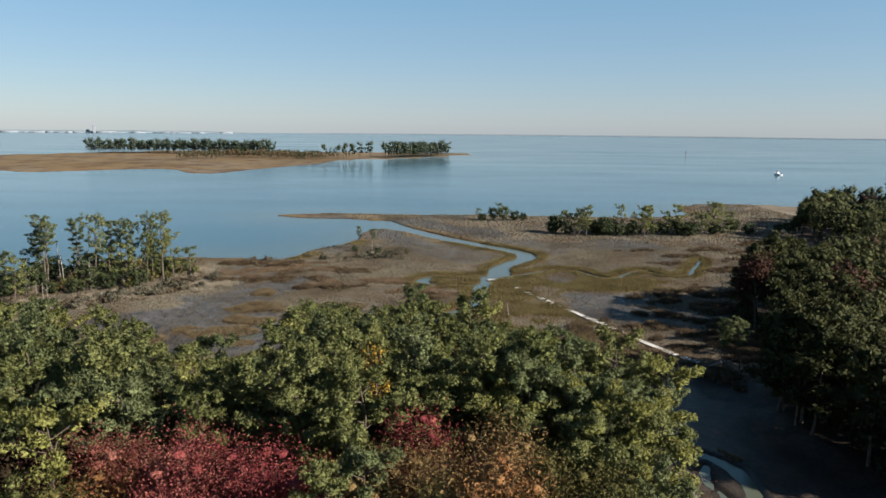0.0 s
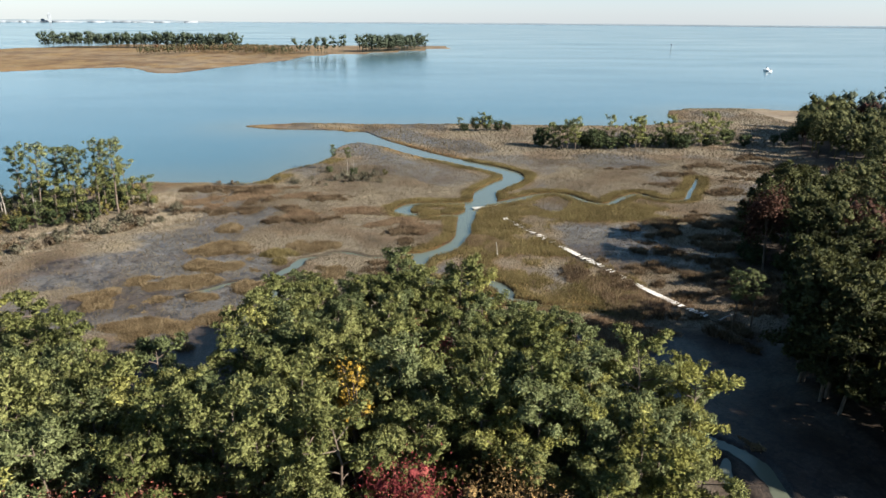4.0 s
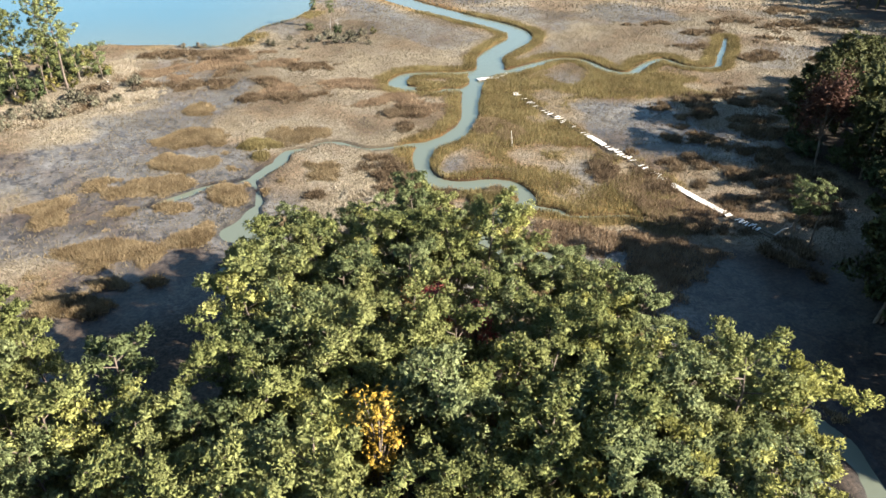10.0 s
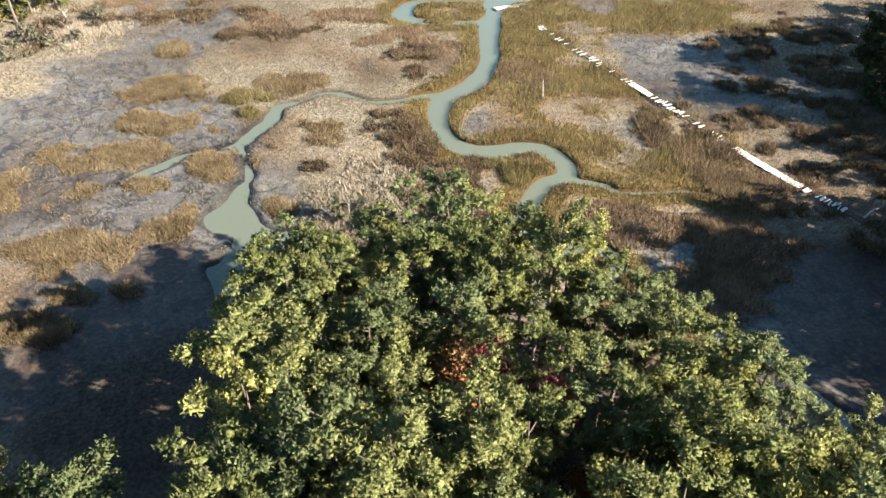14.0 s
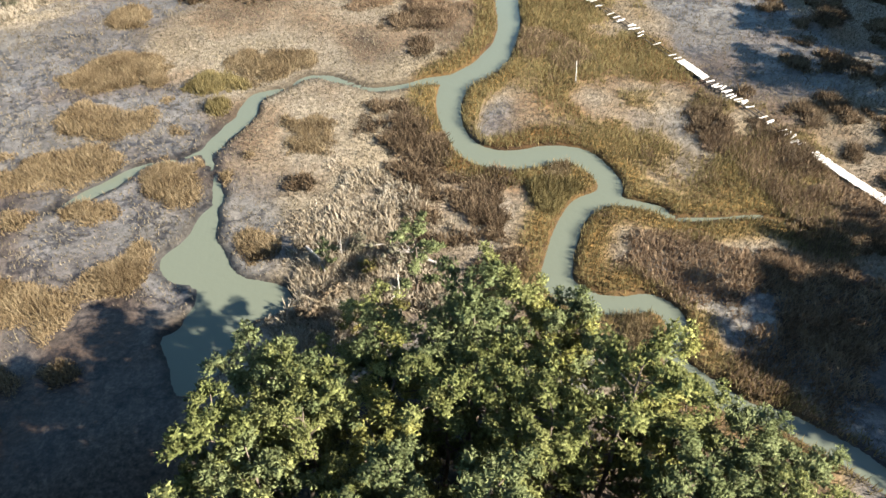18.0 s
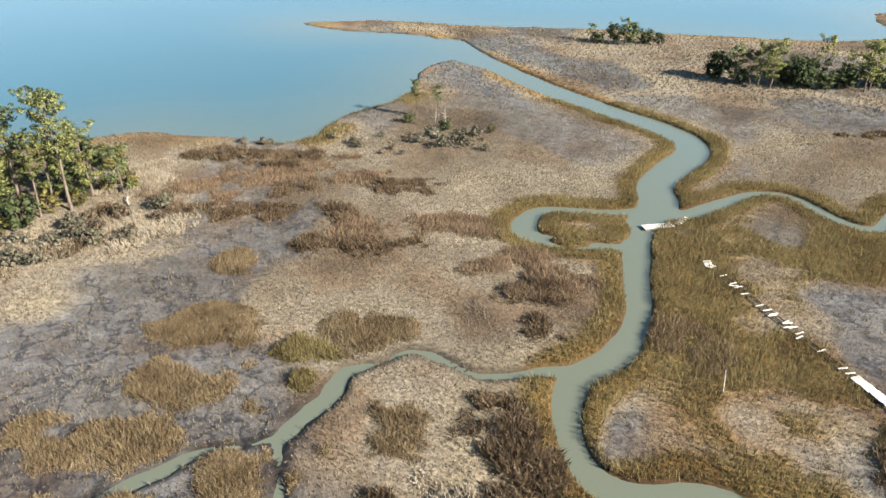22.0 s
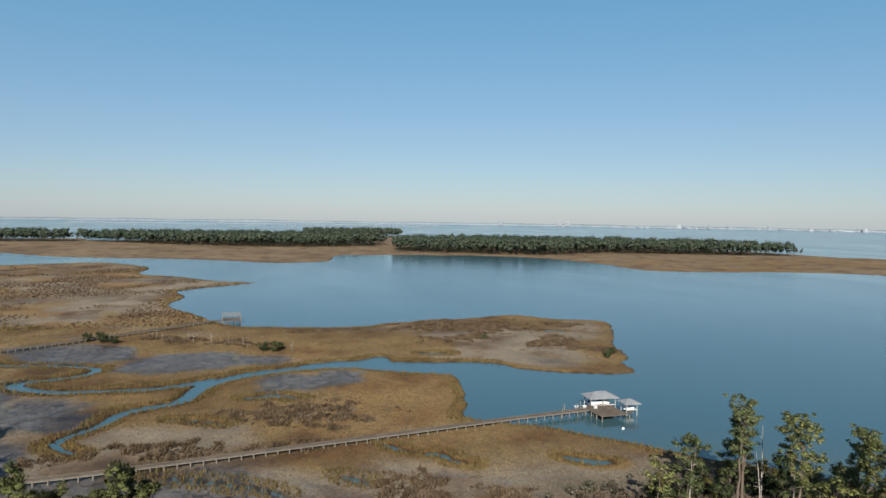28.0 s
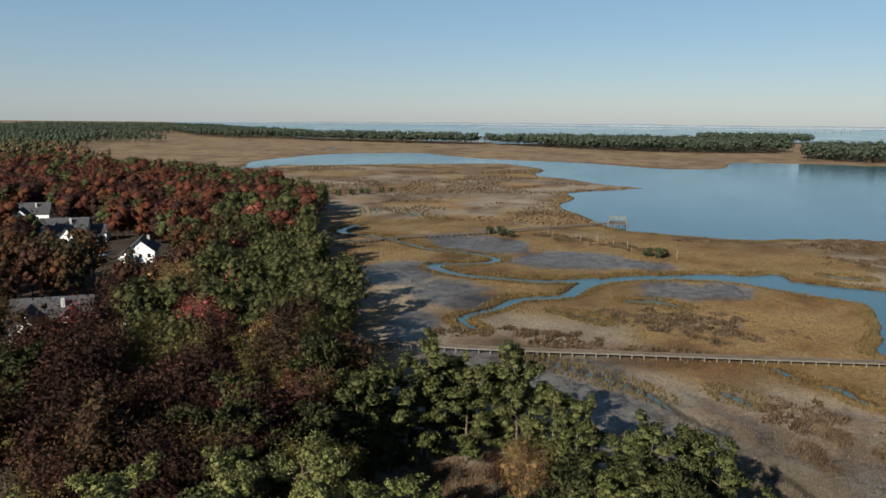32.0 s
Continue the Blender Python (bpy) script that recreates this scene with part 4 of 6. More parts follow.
def broadleaf(seed, height, radius, leaves, size, mat, name="deciduous_tree", label="", bark=None, low=0.3):
    """A forked trunk with limbs and a ragged crown of separate leaves."""
    r = np.random.default_rng(seed)
    thing = new(name)
    base_r = 0.012 * height + 0.04
    pieces = [tube([(0, 0, -0.9), (0, 0, 0), (0.1, 0.05, height * 0.3), (0.15, -0.1, height * 0.62)], [base_r * 1.3, base_r, base_r * 0.8, base_r * 0.45], 7)]
    tips = []
    n = 13
    for i in range(n):
        z0 = height * r.uniform(low, 0.58)
        a = i * 2.4 + r.uniform(-0.4, 0.4)
        rise = r.uniform(0.25, 1.0)
        end = np.array([math.cos(a) * radius * r.uniform(0.45, 0.95) * (1.15 - 0.5 * rise), math.sin(a) * radius * r.uniform(0.45, 0.95) * (1.15 - 0.5 * rise),
                        min(z0 + rise * height * 0.45, height * 0.97)])
        root = np.array([0.1, 0, z0])
        m = root + (end - root) * 0.5 + (0, 0, 0.06 * height)
        pieces.append(tube([root, m, end], [base_r * 0.45, base_r * 0.25, base_r * 0.06], 4))
        for k in range(3):
            b = m + (end - m) * r.uniform(0.1, 0.8)
            e = b + r.normal(0, 1, 3) * radius * 0.25 + (0, 0, radius * 0.15)
            pieces.append(tube([b, e], [base_r * 0.12, base_r * 0.03], 3))
            tips.append(e)
        tips += [end, m + (end - m) * 0.6]
    v, f = join(pieces)
    mesh_object("trunk", v, f, bark or BARK, thing)
    tips = np.array(tips)
    if leaves:
        pick = tips[r.integers(0, len(tips), leaves)]
        c = pick + r.normal(0, 1, (leaves, 3)) * radius * 0.19
        c[:, 2] = np.maximum(c[:, 2], height * low * 0.6)
        heart = np.array([0, 0, height * 0.55])
        v, f, n = puffs(r, c, size * 0.8, 1, size, heart, 0, 0.42, 0.38)
        if leaves > 1000:
            v2, f2, n2 = needle_puffs(r, tips[::2], radius * 0.14, 8, size, heart, 0.8)
            v, f, n = np.vstack([v, v2]), np.vstack([f, f2 + len(v)]), np.vstack([n, n2])
        mesh_object("crown", v, f, mat, thing, n)
    return tagged(thing, label, "tree")


def bush(seed, height, radius, clumps, fans, clump_r, mat, name="shrub", label="", leaf=0.2):
    """A low rounded shrub on short stems."""
    r = np.random.default_rng(seed)
    thing = new(name)
    pieces = []
    for i in range(5):
        a = i * 1.26 + r.uniform(-0.3, 0.3)
        pieces.append(tube([(0, 0, -0.5), (math.cos(a) * radius * 0.25, math.sin(a) * radius * 0.25, height * 0.35), (math.cos(a) * radius * 0.6, math.sin(a) * radius * 0.6, height * 0.75)], [0.06, 0.04, 0.015], 4))
    v, f = join(pieces)
    mesh_object("stem", v, f, BARK, thing)
    d = r.normal(size=(clumps, 3))
    d /= np.linalg.norm(d, axis=1, keepdims=True)
    d *= r.uniform(0.35, 1.0, (clumps, 1)) ** 0.5
    c = d * (radius * 0.85, radius * 0.85, height * 0.46) + (0, 0, height * 0.5)
    v, f, n = puffs(r, c, r.uniform(0.7, 1.2, clumps) * clump_r, fans, leaf, np.array([0, 0, height * 0.3]))
    mesh_object("crown", v, f, mat, thing, n)
    return tagged(thing, label, "shrub")


def snag(seed, height, name="dead_tree", label="bare bleached dead pine trunk with broken limb stubs"):
    r = np.random.default_rng(seed)
    thing = new(name)
    lean = r.normal(0, 0.05, 2) * height
    pts = [(0, 0, -0.6)] + [(lean[0] * z * z, lean[1] * z * z, z * height) for z in (0, 0.35, 0.7, 1.0)]
    v, f = tube(pts, [0.16, 0.13, 0.11, 0.08, 0.03], 6)
    mesh_object("trunk", np.array(v), np.array(f), DEADWOOD, thing)
    for i in range(5):
        z = r.uniform(0.35, 0.95)
        a = r.uniform(0, 6.28)
        root = np.array([lean[0] * z * z, lean[1] * z * z, z * height])
        ln = r.uniform(0.5, 1.9)
        v, f = tube([root, root + (math.cos(a) * ln, math.sin(a) * ln, ln * 0.35)], [0.06, 0.015], 4)
        mesh_object("limb", np.array(v), np.array(f), DEADWOOD, thing)
    return tagged(thing, label, "dead tree")


class Kind:
    """A kind of plant: the first one stands where it is asked for, the others are copies of it."""

    def __init__(self, make, *args, **kw):
        self.make, self.args, self.kw, self.first = make, args, kw, None

    def put(self, x, y, scale=1.0, group="", z=None):
        z = ground_z(x, y) if z is None else z
        if self.first is None:
            self.first = self.make(*self.args, **self.kw)
            if group:
                self.first["group"] = group
            self.first.matrix_basis = pose(x, y, z)
            return self.first
        m = pose(x, y, z, rng.uniform(-3, 3), rng.uniform(-3, 3), rng.uniform(0, 360)) @ Matrix.Diagonal((scale, scale, scale * rng.uniform(0.92, 1.08), 1))
        return copy_thing(self.first, m)


P_LAB = "tall green loblolly pine with a rounded needle crown"
YG_LAB = "broad yellow-green loblolly pine with a dense crown"
near_pines = [Kind(pine, 11, 15, 0.34, 3.1, 8, 62, 0.58, PINE, label=P_LAB), Kind(pine, 12, 16, 0.42, 2.9, 8, 62, 0.54, PINE_COOL, label=P_LAB),
              Kind(pine, 13, 14, 0.26, 3.3, 8, 62, 0.58, PINE, label=YG_LAB), Kind(pine, 14, 16.5, 0.38, 3.2, 8, 62, 0.56, PINE, label=P_LAB),
              Kind(pine, 15, 13.5, 0.22, 3.0, 8, 62, 0.56, PINE_COOL, label="blue-green pine with a dense low crown"),
              Kind(pine, 16, 15.5, 0.50, 3.0, 8, 62, 0.50, PINE_COOL, label="open-crowned pine with its trunk showing", flat=1), Kind(pine, 17, 14.5, 0.30, 3.4, 8, 62, 0.59, PINE_OLIVE, label=YG_LAB),
              Kind(pine, 18, 16, 0.46, 2.7, 8, 62, 0.51, PINE, label=P_LAB)]
full_pines = [Kind(pine, 19, 15, 0.08, 3.5, 8, 76, 0.80, PINE_MID, label="full green pine clothed almost to the ground", leaf=0.28, core=0.8), Kind(pine, 20, 14, 0.08, 3.2, 8, 76, 0.78, PINE_MID, label="dense green pine beside the clearing", leaf=0.28, core=0.8)]
mid_pines = [Kind(pine, 21, 16, 0.30, 3.9, 5, 42, 0.92, PINE_SHADED, label=P_LAB, leaf=0.46), Kind(pine, 22, 17, 0.42, 3.7, 5, 42, 0.88, PINE_SHADED, label=P_LAB, leaf=0.46),
             Kind(pine, 23, 14, 0.20, 4.1, 5, 42, 0.95, PINE_SHADED, label="dense dark green pine with a full crown", leaf=0.46)]
open_pines = [Kind(pine, 31, 18, 0.60, 3.0, 5, 50, 0.58, PINE_COOL, label="tall pine with a long bare trunk beside the bay", flat=1), Kind(pine, 32, 16.5, 0.58, 2.5, 5, 50, 0.54, PINE_COOL, label="slender pine with a sparse high crown", flat=1),
              Kind(pine, 33, 19, 0.50, 3.5, 5, 50, 0.62, PINE, label="tall pine with a tiered crown beside the bay", flat=1)]
young_pines = [Kind(pine, 41, 8, 0.12, 2.4, 5, 56, 0.56, PINE_COOL, label="young bushy pine on the marsh edge"), Kind(pine, 42, 11, 0.2, 2.5, 5, 56, 0.60, PINE, label="half-grown green pine with a full crown")]
reds = [Kind(broadleaf, 51, 14, 4.2, 13500, 0.135, RED, label="maple with bright crimson autumn leaves"), Kind(broadleaf, 52, 12, 3.4, 9500, 0.13, RED, label="crimson autumn maple with thinning leaves")]
salmons = [Kind(broadleaf, 68, 13, 4.0, 12000, 0.135, SALMON, label="maple with faded salmon-red autumn leaves")]
oranges = [Kind(broadleaf, 53, 12, 3.2, 6500, 0.16, ORANGE, label="tree with orange autumn leaves")]
russets = [Kind(broadleaf, 54, 15, 4.6, 13500, 0.145, RUSSET, label="oak with russet brown autumn leaves"), Kind(broadleaf, 55, 14, 4.2, 12500, 0.145, OLIVE, label="olive-brown hardwood turning in autumn")]
maroons = [Kind(broadleaf, 56, 15, 4.6, 5600, 0.30, MAROON, label="maroon-leaved hardwood with thinning crown"), Kind(broadleaf, 57, 16, 4.8, 5600, 0.30, BROWNLEAF, label="brown-leaved hardwood in the wood")]
slims = [Kind(broadleaf, 66, 14, 2.1, 2200, 0.15, ORANGE, label="slim orange-brown autumn tree among pines", low=0.5), Kind(broadleaf, 67, 14.5, 1.7, 1500, 0.15, RED, label="slim crimson autumn tree among pines", low=0.5)]
yellows = [Kind(broadleaf, 58, 19.5, 2.0, 1100, 0.17, YELLOW, label="small tree with bright yellow leaves among pines", low=0.56)]
bares = [Kind(broadleaf, 59, 11, 3.0, 220, 0.2, MAROON, label="nearly bare grey tree with few leaves", bark=DEADWOOD)]
cedars = [Kind(bush, 61, 7.5, 3.2, 34, 24, 1.1, CEDAR, name="cedar_tree", label="dark rounded cedar on the marsh hammock", leaf=0.35), Kind(bush, 62, 5.0, 2.6, 28, 24, 0.9, CEDAR, name="cedar_tree", label="low dark evergreen on the marsh hammock", leaf=0.3)]
greys = [Kind(bush, 63, 2.2, 1.7, 16, 20, 0.55, GREYSHRUB, label="grey-green salt shrub on the marsh edge"), Kind(bush, 64, 1.6, 1.4, 14, 20, 0.5, SCRUB, label="dry brown salt shrub on the marsh edge")]
greens = [Kind(bush, 65, 3.2, 1.8, 18, 24, 0.62, OLIVE, label="yellow-green bush below the pines")]
snags = [Kind(snag, 71, 9.5), Kind(snag, 72, 6), Kind(snag, 73, 14, label="tall bleached dead pine trunk without needles")]


def scatter(poly, spacing, jitter=0.42, seed=1):
    """Loose rows of places inside an outline."""
    r = np.random.default_rng(seed)
    lo, hi = poly.min(0), poly.max(0)
    gx2, gy2 = np.meshgrid(np.arange(lo[0], hi[0], spacing), np.arange(lo[1], hi[1], spacing * 0.87))
    gx2 = gx2 + (np.arange(gx2.shape[0]) % 2)[:, None] * spacing / 2
    x = gx2.ravel() + r.uniform(-jitter, jitter, gx2.size) * spacing
    y = gy2.ravel() + r.uniform(-jitter, jitter, gx2.size) * spacing
    k = inside(x, y, poly)
    x, y = x[k], y[k]
    z = field_at(x, y)[0]
    return list(zip(x, y, z))


def near_any(x, y, spots, d):
    return any((x - a) ** 2 + (y - b) ** 2 < d * d for a, b in spots)


# trees that stand out in the wood on the point, kind by kind
OUT = [(salmons[0], -24, 60, 1.15), (reds[0], -20, 57.5, 1.1), (reds[0], -16.5, 54.5, 1.12), (reds[0], -13.5, 51.5, 1.1), (reds[0], -22, 53, 1.1), (salmons[0], -28, 57, 1.15), (reds[0], -18.5, 50, 1.1), (oranges[0], -11.3, 57, 1.3), (oranges[0], -29, 53, 1.2),
       (reds[1], 3.8, 60.5, 1.45), (reds[1], -1.8, 59.5, 1.3), (russets[0], 0, 55.5, 1.1), (russets[0], 4.5, 55, 1.12), (russets[0], -3.2, 52, 1.05), (russets[0], 6.5, 51, 1.08), (russets[1], 1.5, 49.5, 1.05), (oranges[0], 4.5, 48, 1.3),
       (russets[1], 10, 53, 1.1), (russets[1], 12, 48, 1.1), (yellows[0], -7.0, 71.0, 0.92), (maroons[0], -35, 56, 1.05), (maroons[0], -38, 51, 1.0), (maroons[1], -33, 48, 1.0), (russets[1], -27, 47, 1.1),
       (bares[0], -9, 55.5, 1.2), (bares[0], 26, 66, 0.8), (bares[0], 24, 72, 0.7), (slims[0], -4.6, 90.6, 1.1), (slims[1], -1.9, 90, 0.85), (slims[0], -3.2, 88.5, 0.95), (slims[1], 1.4, 87.5, 0.95), (oranges[0], 5.3, 82.5, 0.85), (reds[1], -14, 91.5, 0.66), (reds[0], -106, 8, 1.15), (reds[0], -81, 55, 1.0), (reds[1], -191, -7, 1.1), (oranges[0], -111, 43, 1.1), (oranges[0], -95, 53, 0.9), (maroons[0], -84, 28, 1.2), (maroons[0], -72, 40, 1.15), (maroons[0], -66, 54, 1.05), (russets[1], -75, 65, 0.9),
       (bares[0], 0.5, 95, 0.85), (bares[0], 4, 101, 0.85), (russets[0], 0, 90.5, 0.62), (reds[1], 5.5, 90.5, 0.62), (bares[0], -6, 67, 1.0)]
spots = [(x, y) for _, x, y, _ in OUT]
for kind, x, y, s in OUT:
    kind.put(x, y, s, "autumn trees on the wooded point")
for k, (x, y, s) in enumerate(((-91, 65, 0.95), (-96, 68.5, 1.0), (-100.5, 72, 1.08), (-102, 78, 1.08), (-103, 85, 1.08), (-97.5, 90.5, 0.92), (-91.5, 94, 0.9), (-97, 63, 0.95), (-106, 74, 0.9), (-107, 81, 0.85), (-86, 62, 0.85),
                               (-78, 98, 0.92), (-83, 101.5, 0.95), (-86, 106, 0.98), (-81, 108.5, 0.92), (-77, 104, 0.95), (-76, 111, 0.85), (-73, 100, 0.9), (-88, 100, 0.8))):
    full_pines[k % 2].put(x, y, s, "pines round the red clearing")
    full_pines[(k + 1) % 2].put(x - 2.6, y + 1.7, s * 0.88, "pines round the red clearing")
for kind, x, y, s in ((russets[0], -87.5, 88, 0.68), (maroons[0], -91, 84, 0.45), (maroons[0], -82.8, 52, 0.95), (reds[1], -82.5, 62.5, 0.8), (russets[1], -74, 63, 0.9), (oranges[0], -113, 42, 1.2), (oranges[0], -109, 46, 0.8), (russets[1], -79, 66, 0.8)):
    kind.put(x, y, s, "autumn trees round the red clearing")
gap_spots = [(-4.5, 88), (0.8, 86.5), (-2, 85.5), (4.5, 79)]
yellow_gap = [(-6.8, 69.5), (-6.5, 66)]
clearing = [(-72, 71), (-66, 69.5), (-71, 66), (-79, 67), (-84, 73.5), (-77, 72), (-92, 77), (-87, 77.5), (-80, 79), (-74, 80), (-68, 81)]
rest_pine, rest_maroon, rest_russet, rest_red, village_pine = [], [], [], [], []
for poly, seed in ((FOREST_POINT, 3), (FOREST_LEFT, 4)):
    for x, y, z in scatter(poly, 3.75 if poly is FOREST_POINT else 5.0, 0.3, seed=seed):
        if x > -62 and y < 38:
            continue
        if near_any(x, y, spots, 2.4) or near_any(x, y, gap_spots, 3.1) or near_any(x, y, yellow_gap, 3.4) or near_any(x, y, clearing, 5.0):
            continue
        if (-31 < x < -9.5 and y < 62) or (-5.5 < x < 11.5 and y < 60.5):
            continue
        if poly is FOREST_LEFT and x < -44 and y < 50 or (poly is FOREST_POINT and y < 46):
            if rng.uniform() < 0.45:
                (maroons + russets[1:])[rng.integers(3)].put(x, y, rng.uniform(0.85, 1.1), "trees of the near wood", z)
            continue
        if poly is FOREST_LEFT and x < -56 and y < (62 if x < -64 else 68):
            q = rng.uniform()
            if q < 0.80:
                if q < 0.56:
                    (maroons + russets[:1] + reds[1:])[min(rng.integers(5), 3)].put(x, y, rng.uniform(0.85, 1.1), "trees of the near wood", z)
                continue
            mid_pines[rng.integers(3)].put(x, y, rng.uniform(0.85, 1.05), "pines of the near wood", z)
            continue
        if x < -72 and y > 84 or x < -84 and y > 58:
            continue
        back = step(105, 60, y)
        s = (0.94 + 0.22 * back - 0.07 * step(8, 22, x)) * rng.uniform(0.85, 1.1)
        if poly is FOREST_LEFT and x < -70:
            mid_pines[rng.integers(3)].put(x, y, rng.uniform(0.75, 0.95), "pines of the near wood", z)
            continue
        near_pines[rng.integers(8)].put(x, y, s, "pines of the near wood", z)
for x, y, z in scatter(FOREST_POINT, 6.5, seed=9):
    if rng.uniform() < 0.5:
        greens[0].put(x + 2, y, rng.uniform(0.7, 1.1), "undergrowth of the wooded point", z)
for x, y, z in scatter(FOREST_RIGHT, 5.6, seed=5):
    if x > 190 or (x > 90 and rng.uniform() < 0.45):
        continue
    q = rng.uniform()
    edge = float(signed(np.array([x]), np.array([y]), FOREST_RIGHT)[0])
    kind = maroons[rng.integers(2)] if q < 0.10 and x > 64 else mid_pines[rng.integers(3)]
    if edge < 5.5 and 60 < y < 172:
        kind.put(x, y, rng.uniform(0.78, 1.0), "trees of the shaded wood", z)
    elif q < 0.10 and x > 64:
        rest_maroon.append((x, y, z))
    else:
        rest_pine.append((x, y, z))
# evergreens added along the edge to keep low sun from under the trunks
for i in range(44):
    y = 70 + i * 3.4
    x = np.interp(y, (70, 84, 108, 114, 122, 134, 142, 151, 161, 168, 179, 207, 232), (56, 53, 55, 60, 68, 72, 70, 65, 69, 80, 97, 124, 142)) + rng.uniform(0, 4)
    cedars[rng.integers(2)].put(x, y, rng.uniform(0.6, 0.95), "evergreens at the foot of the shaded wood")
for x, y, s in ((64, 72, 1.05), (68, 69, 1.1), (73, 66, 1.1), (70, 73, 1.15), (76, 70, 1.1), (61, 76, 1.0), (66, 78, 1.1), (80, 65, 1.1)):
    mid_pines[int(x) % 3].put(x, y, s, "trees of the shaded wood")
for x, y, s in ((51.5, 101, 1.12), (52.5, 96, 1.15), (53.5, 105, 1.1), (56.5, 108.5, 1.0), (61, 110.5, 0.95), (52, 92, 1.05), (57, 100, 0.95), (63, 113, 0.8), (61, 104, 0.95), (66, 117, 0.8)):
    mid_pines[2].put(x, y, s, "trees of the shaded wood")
for x, y, s in ((51, 121, 0.62), (53.5, 120, 0.58), (52.5, 123.5, 0.5)):
    near_pines[5].put(x, y, s, "pines beside the broken boardwalk")


def before_house(x, y):
    """The open side of each house plot, towards the marsh."""
    for hx, hy, deep in ((-206, -49, 58), (-234, -102, 66), (-272, -152, 60), (-137, -22, 44)):
        ux, uy = -9 - hx, 95 - hy
        ln = math.hypot(ux, uy)
        f, g = ((x - hx) * ux + (y - hy) * uy) / ln, ((x - hx) * uy - (y - hy) * ux) / ln
        if 0 < f < deep and abs(g) < 10 + 0.06 * f:
            return True
    return False


yard = [(-206, -49), (-234, -102), (-272, -152), (-137, -22), (-222, -80), (-214, -62), (-226, -92)]
PINE_STAND = np.array([(-84, 46), (-96, 52), (-120, 52), (-150, 52), (-180, 46), (-217, 20), (-215, -2), (-175, 4), (-140, -6), (-118, 8), (-104, 28), (-88, 36)], float)
for x, y, z in scatter(FOREST_WEST, 8.2, seed=6):
    if near_any(x, y, yard, 14.5) or before_house(x, y):
        continue
    if math.atan2(-(y - 95), -(x + 9)) > radians(50) and y < 60:
        continue
    edge = float(signed(np.array([x]), np.array([y]), FOREST_WEST)[0])
    q = rng.uniform()
    stand = bool(inside(np.array([x]), np.array([y]), PINE_STAND)[0])
    if q < (0.93 if stand else 0.72 if edge < 34 and x < -150 else 0.16):
        kind = mid_pines[rng.integers(3)]
    elif q < 0.84:
        kind = maroons[int(rng.uniform() < 0.55)]
    elif q < 0.97:
        kind = russets[rng.integers(2)]
    else:
        kind = (reds + oranges)[rng.integers(3)]
    if math.hypot(x + 9, y - 95) < (104 if kind in mid_pines else 165):
        kind.put(x, y, rng.uniform(0.92, 1.18), "trees of the village wood", z)
    elif kind in mid_pines:
        village_pine.append((x, y, z))
    elif kind is maroons[0]:
        rest_maroon.append((x, y, z))
    elif kind in russets + maroons:
        rest_russet.append((x, y, z))
    else:
        rest_red.append((x, y, z))

# the hammock of tall pines by the bay
for kind, x, y, s in ((open_pines[2], -76.8, 189, 1.0), (open_pines[0], -106.5, 184, 0.92), (open_pines[1], -104, 181, 0.95), (open_pines[0], -99, 187.5, 0.98), (open_pines[2], -91.5, 181, 1.0),
                      (open_pines[1], -90.5, 194.5, 1.0), (open_pines[2], -86, 190, 0.9), (open_pines[0], -82, 196, 0.95), (open_pines[1], -95, 197, 1.0), (open_pines[2], -80, 186, 0.72),
                      (open_pines[1], -110, 188, 0.9), (young_pines[1], -84, 183, 1.05), (young_pines[1], -80, 190, 1.1), (young_pines[1], -88, 181, 1.0), (young_pines[1], -102, 163, 1.0),
                      (young_pines[0], -71.8, 196, 0.95), (young_pines[1], -76, 194, 1.15), (snags[2], -103, 185, 1.0), (snags[2], -101, 183, 0.9), (snags[2], -94, 183, 0.95), (snags[1], -92.5, 181.5, 1.6),
                      (snags[0], -104, 171, 1.0), (snags[1], -100, 168.5, 0.75), (snags[1], -99, 169.3, 0.7), (snags[1], -98.3, 170, 0.6), (snags[1], -101, 169, 0.5), (snags[0], -85.5, 184, 0.9), (young_pines[1], -112, 186, 0.9)):
    kind.put(x, y, s * 0.93, "trees of the bay hammock")
for x, y, z in scatter(WOOD_ISLET, 4.2, seed=8):
    (greens + greens + cedars[1:] + greys[:1] + young_pines[:1] + greens)[rng.integers(6)].put(x, y, rng.uniform(0.6, 1.15), "shrubs of the bay hammock", z)
# small knoll with two flat-topped pines
for kind, x, y, s in ((open_pines[1], -29, 244.7, 0.46), (open_pines[1], -24, 243, 0.5), (cedars[1], -30, 240, 0.5), (cedars[1], -22, 236, 0.55), (greys[0], -24, 231, 1.2), (greys[0], -19, 230, 1.1),
                      (greys[0], -21, 226, 1.2), (greys[0], -15, 234, 1.0), (greens[0], -12, 236, 0.6), (greys[0], -26, 228, 1.0), (snags[1], -24, 237, 0.8), (snags[1], -22, 238, 0.7), (greys[0], -17, 227, 1.1)):
    kind.put(x, y, s, "plants of the marsh knoll")
